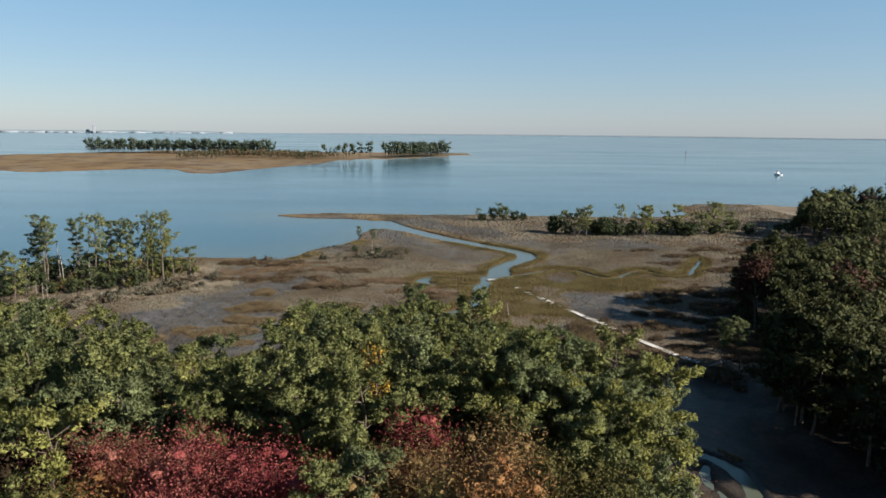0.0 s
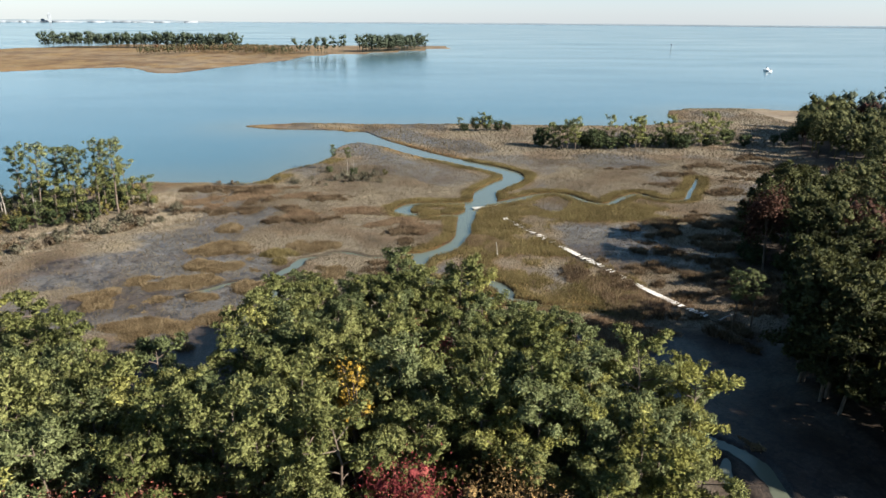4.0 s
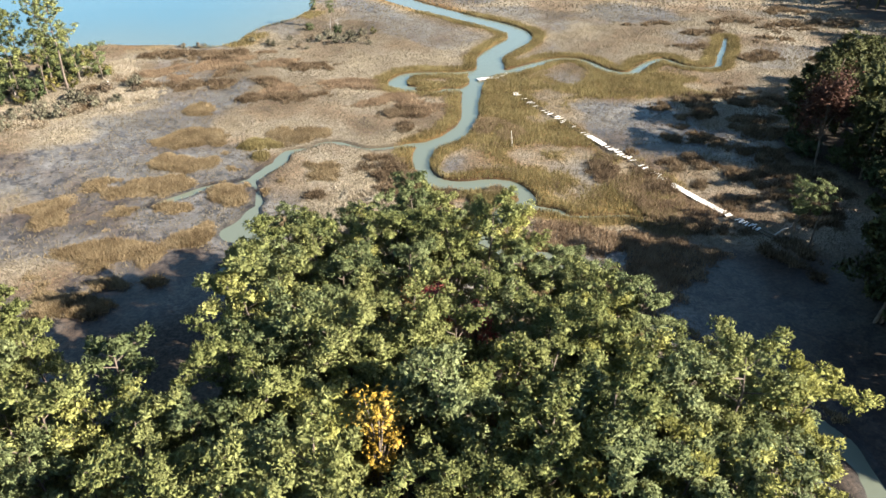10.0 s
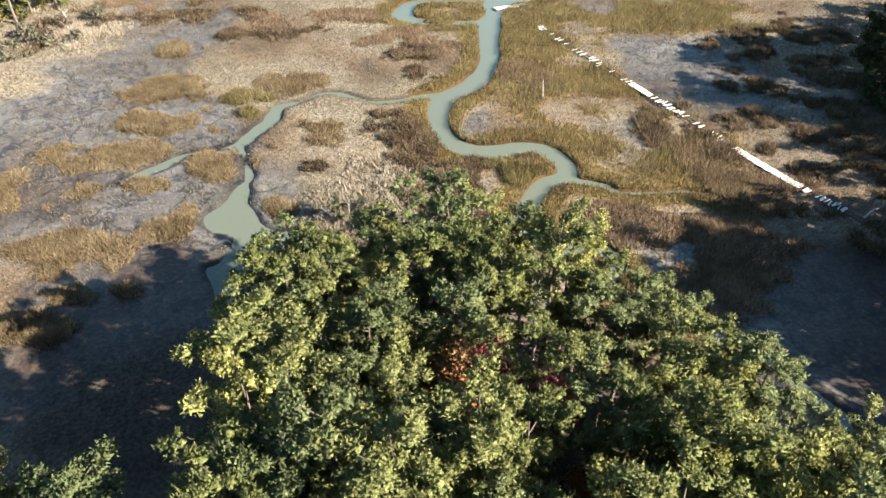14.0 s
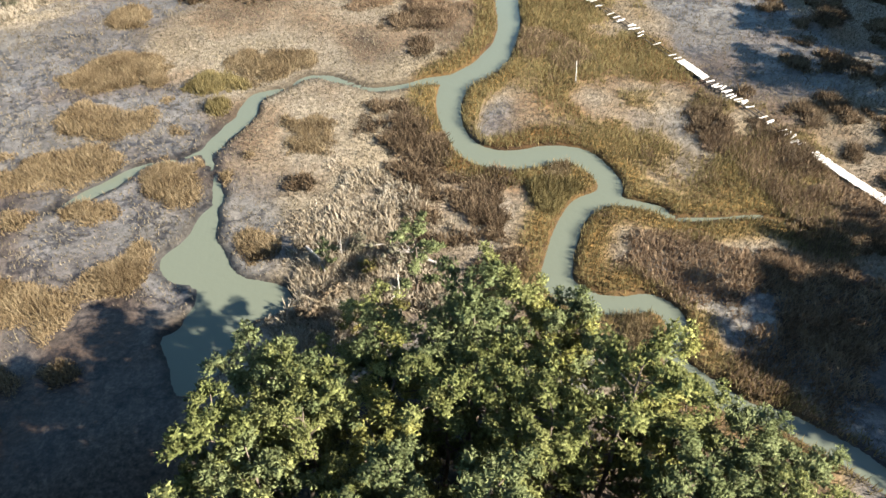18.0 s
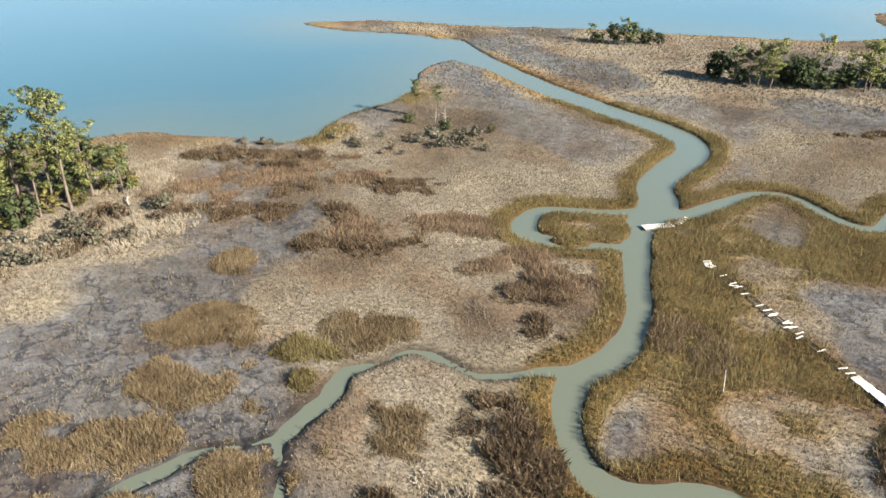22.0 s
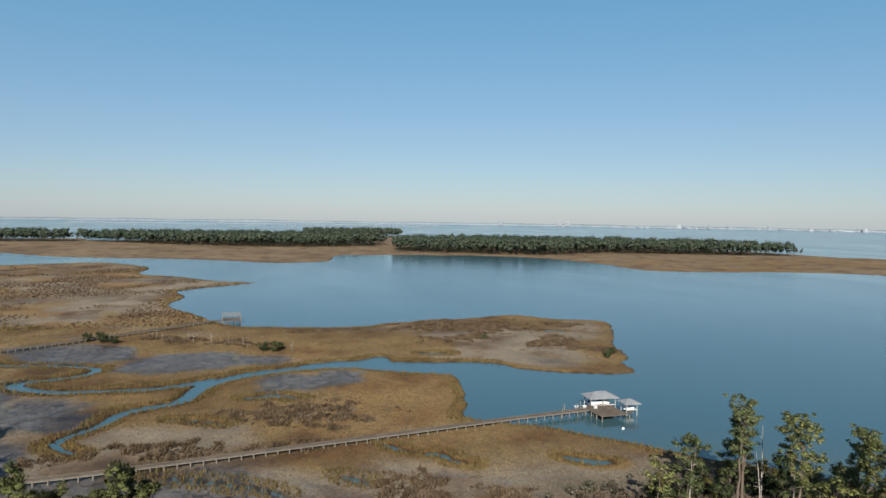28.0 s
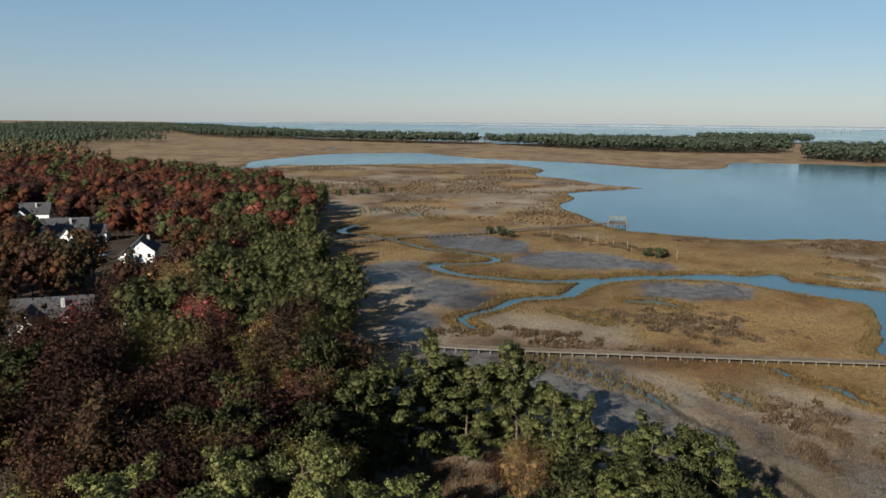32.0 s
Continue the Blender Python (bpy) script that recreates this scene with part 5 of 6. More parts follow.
# the tip of the point: shrubs, small pines and a snag
for kind, x, y, s in ((young_pines[0], -15.5, 124.5, 0.45), (young_pines[0], -7, 121, 0.95), (greens[0], -11.5, 124, 0.55), (greens[0], -9, 118, 0.8), (greens[0], -13, 117, 0.7), (greys[0], -12, 127, 0.9), (greys[0], -9, 125, 0.9),
                      (greys[1], -15, 121, 0.9), (greys[1], -17, 119, 0.9), (greys[0], -5, 119, 0.8), (bares[0], 6, 108, 0.6), (snags[1], -14, 126, 0.45), (snags[1], -8.5, 119, 0.8)):
    kind.put(x, y, s, "plants on the tip of the point")
# dark hammocks along the far edge of the marsh
for kind, x, y, s in ((cedars[0], 24, 327, 0.9), (cedars[0], 29, 326, 1.0), (cedars[1], 34, 328, 1.0), (cedars[1], 19, 326, 0.8), (young_pines[1], 27, 324, 0.75), (cedars[0], 38, 327, 0.6), (young_pines[0], 17, 329, 0.7)):
    kind.put(x, y, s, "cedars at the marsh edge")
for i in range(54):
    x = 47 + i * 1.5 + rng.uniform(-1.5, 1.5)
    (cedars + cedars + young_pines)[rng.integers(6)].put(x, 284 + rng.uniform(-4, 7) + 8 * step(100, 130, x), rng.uniform(0.75, 1.15), "cedars at the marsh edge")
for x, y, s in ((146, 292, 0.8), (150, 294, 0.7), (142, 293, 0.6), (155, 303, 0.9)):
    cedars[0].put(x, y, s, "cedars at the marsh edge")
# shrubs on the western peninsula
for x, y, s in ((-302, 50, 0.8), (-305, 54, 0.75), (-299, 56, 0.8), (-296, 60, 0.7), (-268, 113, 0.8), (-266, 117, 0.85), (-270, 119, 0.6), (-272, 201, 0.5), (-229, 232, 0.6), (-232, 236, 0.5), (-226, 230, 0.5),
                (-420, -64, 0.9), (-428, -58, 1.0), (-434, -50, 0.9), (-445, -44, 0.9), (-412, -70, 1.0), (-404, -66, 0.9), (-454, -40, 0.6), (-438, -55, 0.8)):
    cedars[1].put(x, y, s, "shrubs of the western marsh")
for i in range(12):
    snags[1].put(-310 + i * 4.2, 68 + i * 5 + rng.uniform(-5, 5), rng.uniform(0.4, 0.75), "dead trees of the western marsh")
# scrub belt round the bay hammock
for poly, n, seed in ((smooth([(-118, 150), (-92, 152), (-72, 172), (-60, 184), (-64, 196), (-80, 178), (-100, 164), (-118, 168)], 2, True), 4.0, 12),):
    for x, y, z in scatter(poly, n, seed=seed):
        greys[rng.integers(2)].put(x, y, rng.uniform(0.6, 1.2), "scrub round the bay hammock", z)
for i in range(26):
    x = -64 + rng.uniform(0, 1) * 52
    greys[rng.integers(2)].put(x, 226 + (x + 64) * 0.25 + rng.uniform(-14, -3), rng.uniform(0.4, 0.8), "scrub along the shore")


# ---- far woods and grasses, too many to count ----
def tree_template(seed, tall, wide, n, leaves):
    r = np.random.default_rng(seed)
    heart = np.array([0, 0, tall * 0.6])
    d = r.normal(size=(n, 3))
    d /= np.linalg.norm(d, axis=1, keepdims=True)
    c = d * r.uniform(0.5, 1.0, (n, 1)) * (wide * 0.5, wide * 0.5, tall * 0.36) + (0, 0, tall * 0.60)
    v, f, m = puffs(r, c, r.uniform(0.8, 1.3, n) * wide * 0.62 / n ** 0.36, leaves, wide * 0.05 if n > 30 else wide * 0.075 if n > 9 else wide * 0.13, heart, 0.6 if n > 30 else 0.85, 0.42, 0.42)
    t, q = tube([(0, 0, -1), (0, 0, tall * 0.8)], [0.22, 0.1], 3)
    tri = [(a, b, d) for a, b, d, e in q] + [(a, d, e) for a, b, d, e in q]
    return np.vstack([v, np.array(t)]), np.vstack([f, np.array(tri) + len(v)]), np.vstack([m, np.tile((0, 0, 1.0), (len(t), 1))])


def woods(name, places, mats, label, scale=(0.8, 1.15), n=6, tall=19, wide=5.5, leaves=7):
    temps = [tree_template(100 + k, tall, wide, n, leaves) for k in range(4)]
    pts = np.array(places)
    which = rng.integers(0, 4, len(pts))
    V, F, N, off = [], [], [], 0
    for k in range(4):
        p = pts[which == k]
        if not len(p):
            continue
        v, f, m = temps[k]
        a, s = rng.uniform(0, 6.28, len(p)), rng.uniform(*scale, len(p))
        ca, sa = np.cos(a)[:, None], np.sin(a)[:, None]
        w = np.stack([(v[:, 0] * ca - v[:, 1] * sa) * s[:, None], (v[:, 0] * sa + v[:, 1] * ca) * s[:, None], v[:, 2] * s[:, None]], -1) + np.array(p)[:, None, :]
        V.append(w.reshape(-1, 3))
        N.append(np.stack([m[:, 0] * ca - m[:, 1] * sa, m[:, 0] * sa + m[:, 1] * ca, np.broadcast_to(m[:, 2], (len(p), len(m)))], -1).reshape(-1, 3))
        F.append((f[None] + (np.arange(len(p)) * len(v))[:, None, None]).reshape(-1, 3) + off)
        off += len(p) * len(v)
    ob = mesh_object(name, np.vstack(V), np.vstack(F), mats, None, np.vstack(N))
    return tagged(ob, label, "wood", kind="stuff")


FARPINE = foliage("far_pine_needles", [(0.25, (0.028, 0.040, 0.026)), (0.5, (0.044, 0.058, 0.037)), (0.8, (0.068, 0.080, 0.052))], 0.05, 0.15, 0.0)
FARMIX = foliage("far_mixed_leaves", [(0.25, (0.048, 0.040, 0.024)), (0.45, (0.060, 0.060, 0.028)), (0.62, (0.120, 0.068, 0.036)), (0.8, (0.136, 0.048, 0.032))], 0.03, 0.15, 0.0)
wood_a = smooth([(-823, 930), (-830, 800), (-900, 640), (-850, 510), (-905, 420), (-960, 345), (-1090, 390), (-1130, 600), (-980, 830)], 2, True)
wood_b = smooth([(-1145, 70), (-1090, 200), (-1110, 300), (-1180, 380), (-1300, 340), (-1360, 120), (-1370, -110), (-1290, -100)], 2, True)
wood_c = smooth([(-1560, 320), (-1600, 520), (-1730, 500), (-1720, 310)], 2, True)
wood_d = smooth([(-1290, -135), (-1280, -225), (-1330, -420), (-1400, -560), (-1450, -560), (-1420, -380), (-1360, -150)], 2, True)
wood_e = smooth([(-1390, -600), (-1450, -780), (-1700, -1000), (-2100, -1300), (-2300, -1300), (-1800, -850), (-1520, -560)], 2, True)
far_places = []
for k, (poly, s) in enumerate(((wood_a, 11.5), (wood_b, 12), (wood_c, 13), (wood_d, 12), (wood_e, 16))):
    far_places += scatter(poly, s * 0.74, seed=20 + k)
woods("far_pine_wood", far_places, FARPINE, "dark pine woods on the far marsh islands", (0.75, 1.35), n=6, wide=7.0, leaves=6)
isl_places = scatter(smooth([(-548, 1090), (-420, 1100), (-330, 1075), (-262, 1050), (-270, 1090), (-420, 1135), (-545, 1125)], 2, True), 5.6, seed=31)
isl_places += scatter(smooth([(-60, 1015), (6, 1105), (0, 1135), (-70, 1060), (-90, 1030)], 2, True), 5, seed=32)
isl_places += scatter(smooth([(-155, 955), (-100, 985), (-110, 1000), (-160, 975)], 2, True), 9, seed=33)
woods("island_pine_wood", isl_places, FARPINE, "open pine wood on the bay island", (0.55, 1.5))
low_places = scatter(smooth([(-330, 890), (-260, 960), (-182, 890), (-150, 950), (-170, 985), (-280, 1030), (-350, 960)], 2, True), 8, seed=34)
woods("island_scrub", low_places, FARMIX, "brown and green scrub on the bay island", (0.4, 0.75))
right_places = [p for p in scatter(FOREST_RIGHT, 11, seed=35) if p[0] > 175] + scatter(smooth([(300, 350), (330, 120), (700, 100), (900, 300), (600, 380)], 2, True), 16, seed=36)
woods("right_far_wood", right_places, FARPINE, "dark pine wood beyond the shaded shore", (0.8, 1.1))
village = scatter(smooth([(-510, -320), (-560, -335), (-640, -430), (-852, -605), (-1050, -740), (-1300, -850), (-1700, -1010), (-2100, -1190), (-2500, -1330), (-2500, -2200), (-700, -900), (-560, -420)], 2, True), 15, seed=37)
village = [p for p in village if math.hypot(p[0], p[1]) < 1500 or rng.uniform() < 0.5]
near_village = [p for p in village if math.hypot(p[0], p[1]) < 950]
woods("village_far_wood", near_village, FARMIX, "mixed autumn woods behind the village", (0.9, 1.3), n=4, leaves=5)
woods("horizon_wood", [p for p in village if p not in near_village], FARPINE, "dark pine woods on the horizon behind the village", (0.9, 1.3), n=4, leaves=5)
plain_places = [p for p in scatter(smooth([(-1080, -700), (-1130, -830), (-1250, -800), (-1180, -690)], 2, True), 14, seed=38)]
woods("plain_wood", plain_places, FARPINE, "small pine wood on the marsh plain", (0.7, 1.0))


for name, places, mat, label, tall, wide in (("pines", rest_pine, PINE_SHADED, "crowded dark green pines of the wood", 16, 7.0), ("village_pines", village_pine, PINE_SHADED, "dark green pines among the village trees", 16.5, 8.6),
                                             ("maroon_trees", rest_maroon, MAROON, "maroon autumn hardwoods among the pines", 16, 9.0),
                                             ("brown_trees", rest_russet, WOODMIX, "rust and brown autumn hardwoods among the pines", 17, 9.5), ("red_trees", rest_red, RED, "red autumn maples among the pines", 14, 7.0)):
    near = [p for p in places if math.hypot(p[0] + 9, p[1] - 95) < 235]
    far = [p for p in places if math.hypot(p[0] + 9, p[1] - 95) >= 235]
    woods("wood_of_" + name, near, mat, label, (0.8, 1.12), n=50, tall=tall, wide=wide, leaves=16)
    if far:
        woods("far_wood_of_" + name, far, mat, label, (0.8, 1.12), n=16, tall=tall, wide=wide, leaves=14)


def blades(name, x, y, z, tall, wide, count, spread, mat, label, parent=None):
    """Bunches of leaning grass blades."""
    n = len(x)
    a = rng.uniform(0, 6.28, (n, count))
    lean = rng.uniform(0.1, spread, (n, count)) * tall[:, None]
    px = x[:, None] + rng.normal(0, 0.12, (n, count)) * np.sqrt(spread) * 1.4
    py = y[:, None] + rng.normal(0, 0.12, (n, count)) * np.sqrt(spread) * 1.4
    b = rng.uniform(0, 6.28, (n, count))
    h = tall[:, None] * rng.uniform(0.6, 1.1, (n, count))
    w = wide * rng.uniform(0.6, 1.2, (n, count))
    zz = np.broadcast_to(z[:, None] - 0.05, (n, count))
    v = np.stack([np.stack([px - np.cos(b) * w, py - np.sin(b) * w, zz], -1), np.stack([px + np.cos(b) * w, py + np.sin(b) * w, zz], -1),
                  np.stack([px + np.cos(a) * lean, py + np.sin(a) * lean, zz + h], -1)], 2).reshape(-1, 3)
    ob = mesh_object(name, v, np.arange(len(v)).reshape(-1, 3), mat)
    return tagged(ob, label, "grass", kind="stuff")


def field(x0, x1, y0, y1, s):
    fx, fy = np.meshgrid(np.arange(x0, x1, s), np.arange(y0, y1, s))
    return fx.ravel() + rng.uniform(-0.5, 0.5, fx.size) * s, fy.ravel() + rng.uniform(-0.5, 0.5, fx.size) * s


# hummocks and shrub patches: x, y, half length, half width, turn
REEDS_A = [(-45, 160, 4.9, 3.6, -4), (-42, 151, 8.2, 4.4, -4), (-45, 142, 10.1, 4.9, -4), (-33, 138, 3.4, 3.4, -4), (-47, 134, 3.4, 2.2, -4), (-41, 135, 3.4, 2.5, -4), (-47, 122, 6.7, 6.1, -4), (-36, 125, 3.2, 2.5, -4), (-58, 136, 3.5, 6.0, -4), (-43, 114, 4.5, 2.5, -4), (-46, 109, 4.2, 3.1, -4), (-45, 161, 5.3, 3.8, -4), (-40, 134, 3.4, 2.2, -4), (-34, 125, 2.0, 3.0, -4), (-40, 118, 2.2, 2.4, -4), (-25, 143, 1.2, 1.9, -4), (-27, 139, 0.9, 2.4, -4), (-22, 128, 2.1, 2.3, -4), (-37, 114, 3.5, 1.7, -4)]
REEDS_B = [(-18, 147, 3.5, 3.5, 0), (-23, 162.5, 5.8, 3.6, 10), (-45, 161.5, 5.8, 4.4, 10), (-101, 179, 5.8, 7, 25), (-46, 177, 3, 3.2, 0), (10, 138.3, 3.2, 1.6, 40), (13, 113, 2, 3, 0), (38, 88, 1.2, 2.2, 30)]
OLIVES = [(-31, 158, 3.4, 2.8, 10), (-30, 153, 1.8, 1.8, 0), (8, 134, 3.4, 3.4, 0)]
BROWNS_A = [(-4.5, 175, 5.2, 3.6, 20), (-4, 167, 2.6, 2.6, 10), (-28, 184, 6, 2.6, 10), (-35.5, 193, 4, 4.2, 10), (-37, 183, 2.2, 3, 0), (-8, 148, 4.5, 5.3, -4), (-6, 141, 3.8, 4.5, -4), (-1, 134.5, 7, 4.8, -4), (-4, 129, 4.6, 3.4, -4),
            (-19, 137, 2.5, 2.5, 0), (2, 124, 3.5, 3.5, 0)]
BROWNS_B = [(-52, 214, 9, 5, 20), (-44, 204, 6, 4, 30), (-62, 216, 8, 4, 0), (-28, 206, 6, 3.5, 0), (-48, 192, 6, 4, 20), (31, 147.5, 3.8, 5.2, -4), (36, 144, 3.6, 3.9, -4), (37, 152, 2, 1.4, -4), (37.5, 138.5, 2.2, 3.8, -4), (40, 146, 3.3, 4.6, -4), (47, 148, 2.7, 4.9, -4), (44, 139, 1.9, 2.1, -4), (48, 133, 4, 3, 0), (42, 124, 6, 3, -20),
            (60, 150, 5, 7, 0), (65, 163, 5, 8, 20), (73, 180, 6, 9, 30), (58, 131, 5, 6, 20), (63, 141, 6, 6, 0), (52, 141, 3, 4, 0), (50, 118, 4, 5, 0),
            (55, 170, 6, 4, 20), (50, 176, 3, 2, 0), (60, 180, 7, 4, 30), (27, 66, 3, 6, 10), (25, 78, 3, 3, 0), (51, 158, 4, 3, 0)]
BROWNS_H = [(-112, 152, 4, 3, 20), (-104, 158, 3, 2, 0), (-97, 153, 5, 2, 30), (-90, 163, 6, 2.4, 30), (-80, 168, 7, 2.2, 30), (-118, 140, 5, 3, 0), (-108, 143, 4, 2.5, 40), (-100, 136, 5, 3, 10), (-88, 150, 4, 2, 20), (-70, 178, 6, 2.4, 40),
            (-115, 128, 6, 3, 10), (-72, 190, 3, 3, 0), (-60, 192, 5, 2, 30), (-93, 142, 3, 2, 0), (-122, 133, 4, 3, 0)]
BROWNS_E = [(88, 214, 8, 5, 20), (100, 228, 7, 4, 30), (112, 244, 9, 5, 20), (84, 236, 7, 3, 0), (98, 250, 8, 4, 10), (120, 262, 7, 4, 30), (74, 222, 5, 2.5, 0), (106, 210, 6, 4, 20), (128, 246, 6, 5, 0), (70, 246, 8, 2.5, 10)]
BROWNS_W = [(-308, 140, 3.5, 15, 14), (-316, 168, 3.5, 16, 14), (-322, 200, 3.5, 17, 5), (-250, 227, 7, 5, 20), (-181, 116, 19, 11, 85), (-163, 86, 13, 7, 80), (-303, 205, 36, 12, 75), (-163, 66, 4, 6, 0), (-158, 110, 4, 12, 0), (-300, 80, 12, 6, 60), (-286, 104, 12, 5, 60), (-278, 195, 8, 20, 10), (-260, 225, 10, 14, 30),
            (-240, 236, 8, 6, 20), (-312, 200, 7, 30, 5), (-300, 250, 8, 10, 20), (-130, 130, 8, 6, 40), (-118, 145, 9, 6, 30)]


def patch_points(patches, s):
    X2, Y2, E = [], [], []
    for cx, cy, a, b, turn in patches:
        k = max(a, b) * 1.6
        x, y = field(cx - k, cx + k, cy - k, cy + k, s)
        t = radians(turn)
        u, w = (x - cx) * math.cos(t) + (y - cy) * math.sin(t), -(x - cx) * math.sin(t) + (y - cy) * math.cos(t)
        e = 1 - np.hypot(u / a, w / b) + (fbm(x, y, 4.2, 41, 4) - 0.5) * 2.3
        q = e > 0
        X2.append(x[q]), Y2.append(y[q]), E.append(e[q])
    x, y, e = np.concatenate(X2), np.concatenate(Y2), np.concatenate(E)
    z, mud, gold, forest, d = field_at(x, y)
    q = d > 0.2
    return x[q], y[q], z[q], np.clip(e[q] * 3.5, 0.35, 1)


x, y, z, e = patch_points(REEDS_A + REEDS_B, 0.25)
blades("reed_hummocks", x, y, z, e * (0.45 + 0.75 * fbm(x, y, 2.2, 51, 2)), 0.055, 8, 1.0, G_REED, "straw-coloured reed hummocks on the mud flat")
x, y, z, e = patch_points(OLIVES, 0.26)
blades("olive_rushes", x, y, z, e * 1.1, 0.06, 8, 0.5, G_GOLD, "olive-brown rush patches beside the creek")
for nm, patches, s, lab in (("brown_marsh_shrubs", BROWNS_A + BROWNS_B, 0.34, "dark brown leafless marsh shrubs in dense patches"), ("hammock_marsh_shrubs", BROWNS_H, 0.40, "dark brown tufted marsh shrubs near the bay hammock"), ("eastern_marsh_shrubs", BROWNS_E, 0.6, "brown shrub lines on the marsh below the far wood"), ("western_marsh_shrubs", BROWNS_W, 0.72, "brown marsh shrubs on the western marsh")):
    x, y, z, e = patch_points(patches, s)
    k = fbm(x, y, 1.7, 61, 2) > 0.40
    x, y, z, e = x[k], y[k], z[k], e[k]
    blades(nm, x, y, z, e * (0.55 + 0.9 * fbm(x, y, 1.9, 62, 2)), 0.09 * (1 if s < 0.5 else 2.2), 7, 1.1, G_BROWN, lab)
x, y, z, e = patch_points([(-13, 131, 7, 9, 0), (-11, 122, 8, 5, 0), (-16, 120, 4, 5, 0), (-98, 160, 14, 7, 20), (-80, 172, 14, 5, 35), (-64, 184, 8, 5, 45), (-72, 204, 8, 8, 0)], 0.42)
blades("pale_tussocks", x, y, z, e * (0.5 + 0.9 * fbm(x, y, 1.6, 63, 2)), 0.10, 7, 0.9, G_PALE, "pale dry tussock grass on the higher ground")
x, y, z, e = patch_points([(22, 122, 9, 5, -20), (25, 112, 6, 6, -30), (-92, 77, 8, 8, 0), (-109, 52, 4, 4, 0), (11, 165, 3.5, 5, 0), (15, 161, 3.5, 4, 0), (-8, 181, 8, 3.0, 20), (-51, 207, 15, 7, 30), (-62, 200, 9, 6, 20), (-31, 190, 6, 4, 20), (-3, 178, 6, 6, 0), (-18, 192, 7, 4, 10), (-36, 208, 8, 4, 10), (33, 139, 8, 6, 0), (39, 128, 8, 5, -20), (30, 118, 7, 6, 0)], 0.35)
blades("reddish_grass", x, y, z, e * 0.8, 0.07, 6, 0.8, G_RED, "reddish dry grass in a clearing")

x, y = field(-60, 92, 60, 262, 0.33)
z, mud, gold, forest, d = field_at(x, y)
k = (gold > 0.35 + 0.4 * rng.uniform(size=len(x))) & (d > 0.02) & (forest < 0.3)
blades("bank_cordgrass", x[k], y[k], z[k], 0.55 + 0.5 * fbm(x[k], y[k], 3.0, 81, 2), 0.05, 4, 0.6, G_GOLD, "golden cordgrass along the creek banks")
k2 = (gold <= 0.5) & (d > 0.2) & (forest < 0.4) & (rng.uniform(size=len(x)) < 0.85 * (1 - 0.6 * mud))
blades("low_marsh_grass", x[k2], y[k2], z[k2], 0.25 + 0.25 * fbm(x[k2], y[k2], 4.0, 82, 2), 0.06, 3, 0.9, G_LOW, "low tan marsh grass over grey mud")
x, y = field(-125, -60, 100, 232, 0.46)
z, mud, gold, forest, d = field_at(x, y)
k = (d > 0.4) & (forest < 0.4) & (rng.uniform(size=len(x)) < 0.8 * (1 - 0.8 * mud))
blades("hammock_marsh_grass", x[k], y[k], z[k], 0.25 + 0.45 * fbm(x[k], y[k], 5.0, 83, 3), 0.055, 4, 0.9, G_LOW, "tan marsh grass round the bay hammock")
x, y = field(-345, -125, -20, 285, 1.0)
z, mud, gold, forest, d = field_at(x, y)
k = (d > 0.6) & (forest < 0.4) & (rng.uniform(size=len(x)) < 0.08 + 0.95 * gold)
blades("western_cordgrass", x[k], y[k], z[k], 0.22 + 0.3 * fbm(x[k], y[k], 9.0, 84, 3), 0.09, 4, 0.9, G_WEST, "golden cordgrass of the western marsh")
x, y = field(-345, -130, -20, 190, 0.85)
z, mud, gold, forest, d = field_at(x, y)
k = (d > 0.3) & (d < 1.6 + 4.0 * fbm(x, y, 14.0, 86, 3)) & (forest < 0.4)
blades("western_bank_grass", x[k], y[k], z[k], 0.7 + 0.5 * fbm(x[k], y[k], 5.0, 87, 2), 0.10, 5, 0.6, G_WEST, "tall olive-brown grass along the western creek banks")
x, y = field(-760, -335, -260, 112, 2.6)
z, mud, gold, forest, d = field_at(x, y)
k = (d > 1.5) & (forest < 0.3) & (fbm(x, y, 34.0, 91, 5) > 0.53)
blades("far_western_scrub", x[k], y[k], z[k], 0.4 + 0.8 * fbm(x[k], y[k], 12.0, 92, 2), 0.42, 5, 1.6, G_BROWN, "dark brown scrub drifts on the far western marsh")
k = (d > 0.5) & (d < 7) & (forest < 0.3)
blades("far_western_bank_grass", x[k], y[k], z[k], 0.5 + 0.6 * fbm(x[k], y[k], 12.0, 93, 2), 0.35, 5, 1.2, G_WEST, "olive-brown grass along the far western shore")
x, y = field(92, 150, 165, 262, 0.75)
z, mud, gold, forest, d = field_at(x, y)
k = (d > 0.6) & (forest < 0.4)
blades("eastern_marsh_grass", x[k], y[k], z[k], 0.3 + 0.4 * fbm(x[k], y[k], 6.0, 88, 3), 0.10, 4, 0.9, G_LOW, "tan and brown marsh grass below the far wood")
x, y = field(-60, 180, 262, 412, 1.1)
z, mud, gold, forest, d = field_at(x, y)
k = (d > 0.6) & (forest < 0.4) & (rng.uniform(size=len(x)) < 0.9)
blades("outer_marsh_grass", x[k], y[k], z[k], 0.3 + 0.5 * fbm(x[k], y[k], 8.0, 85, 3), 0.16, 4, 0.9, G_LOW, "tan and brown grass of the outer marsh")

# ---- built things ----
BOXES = {}


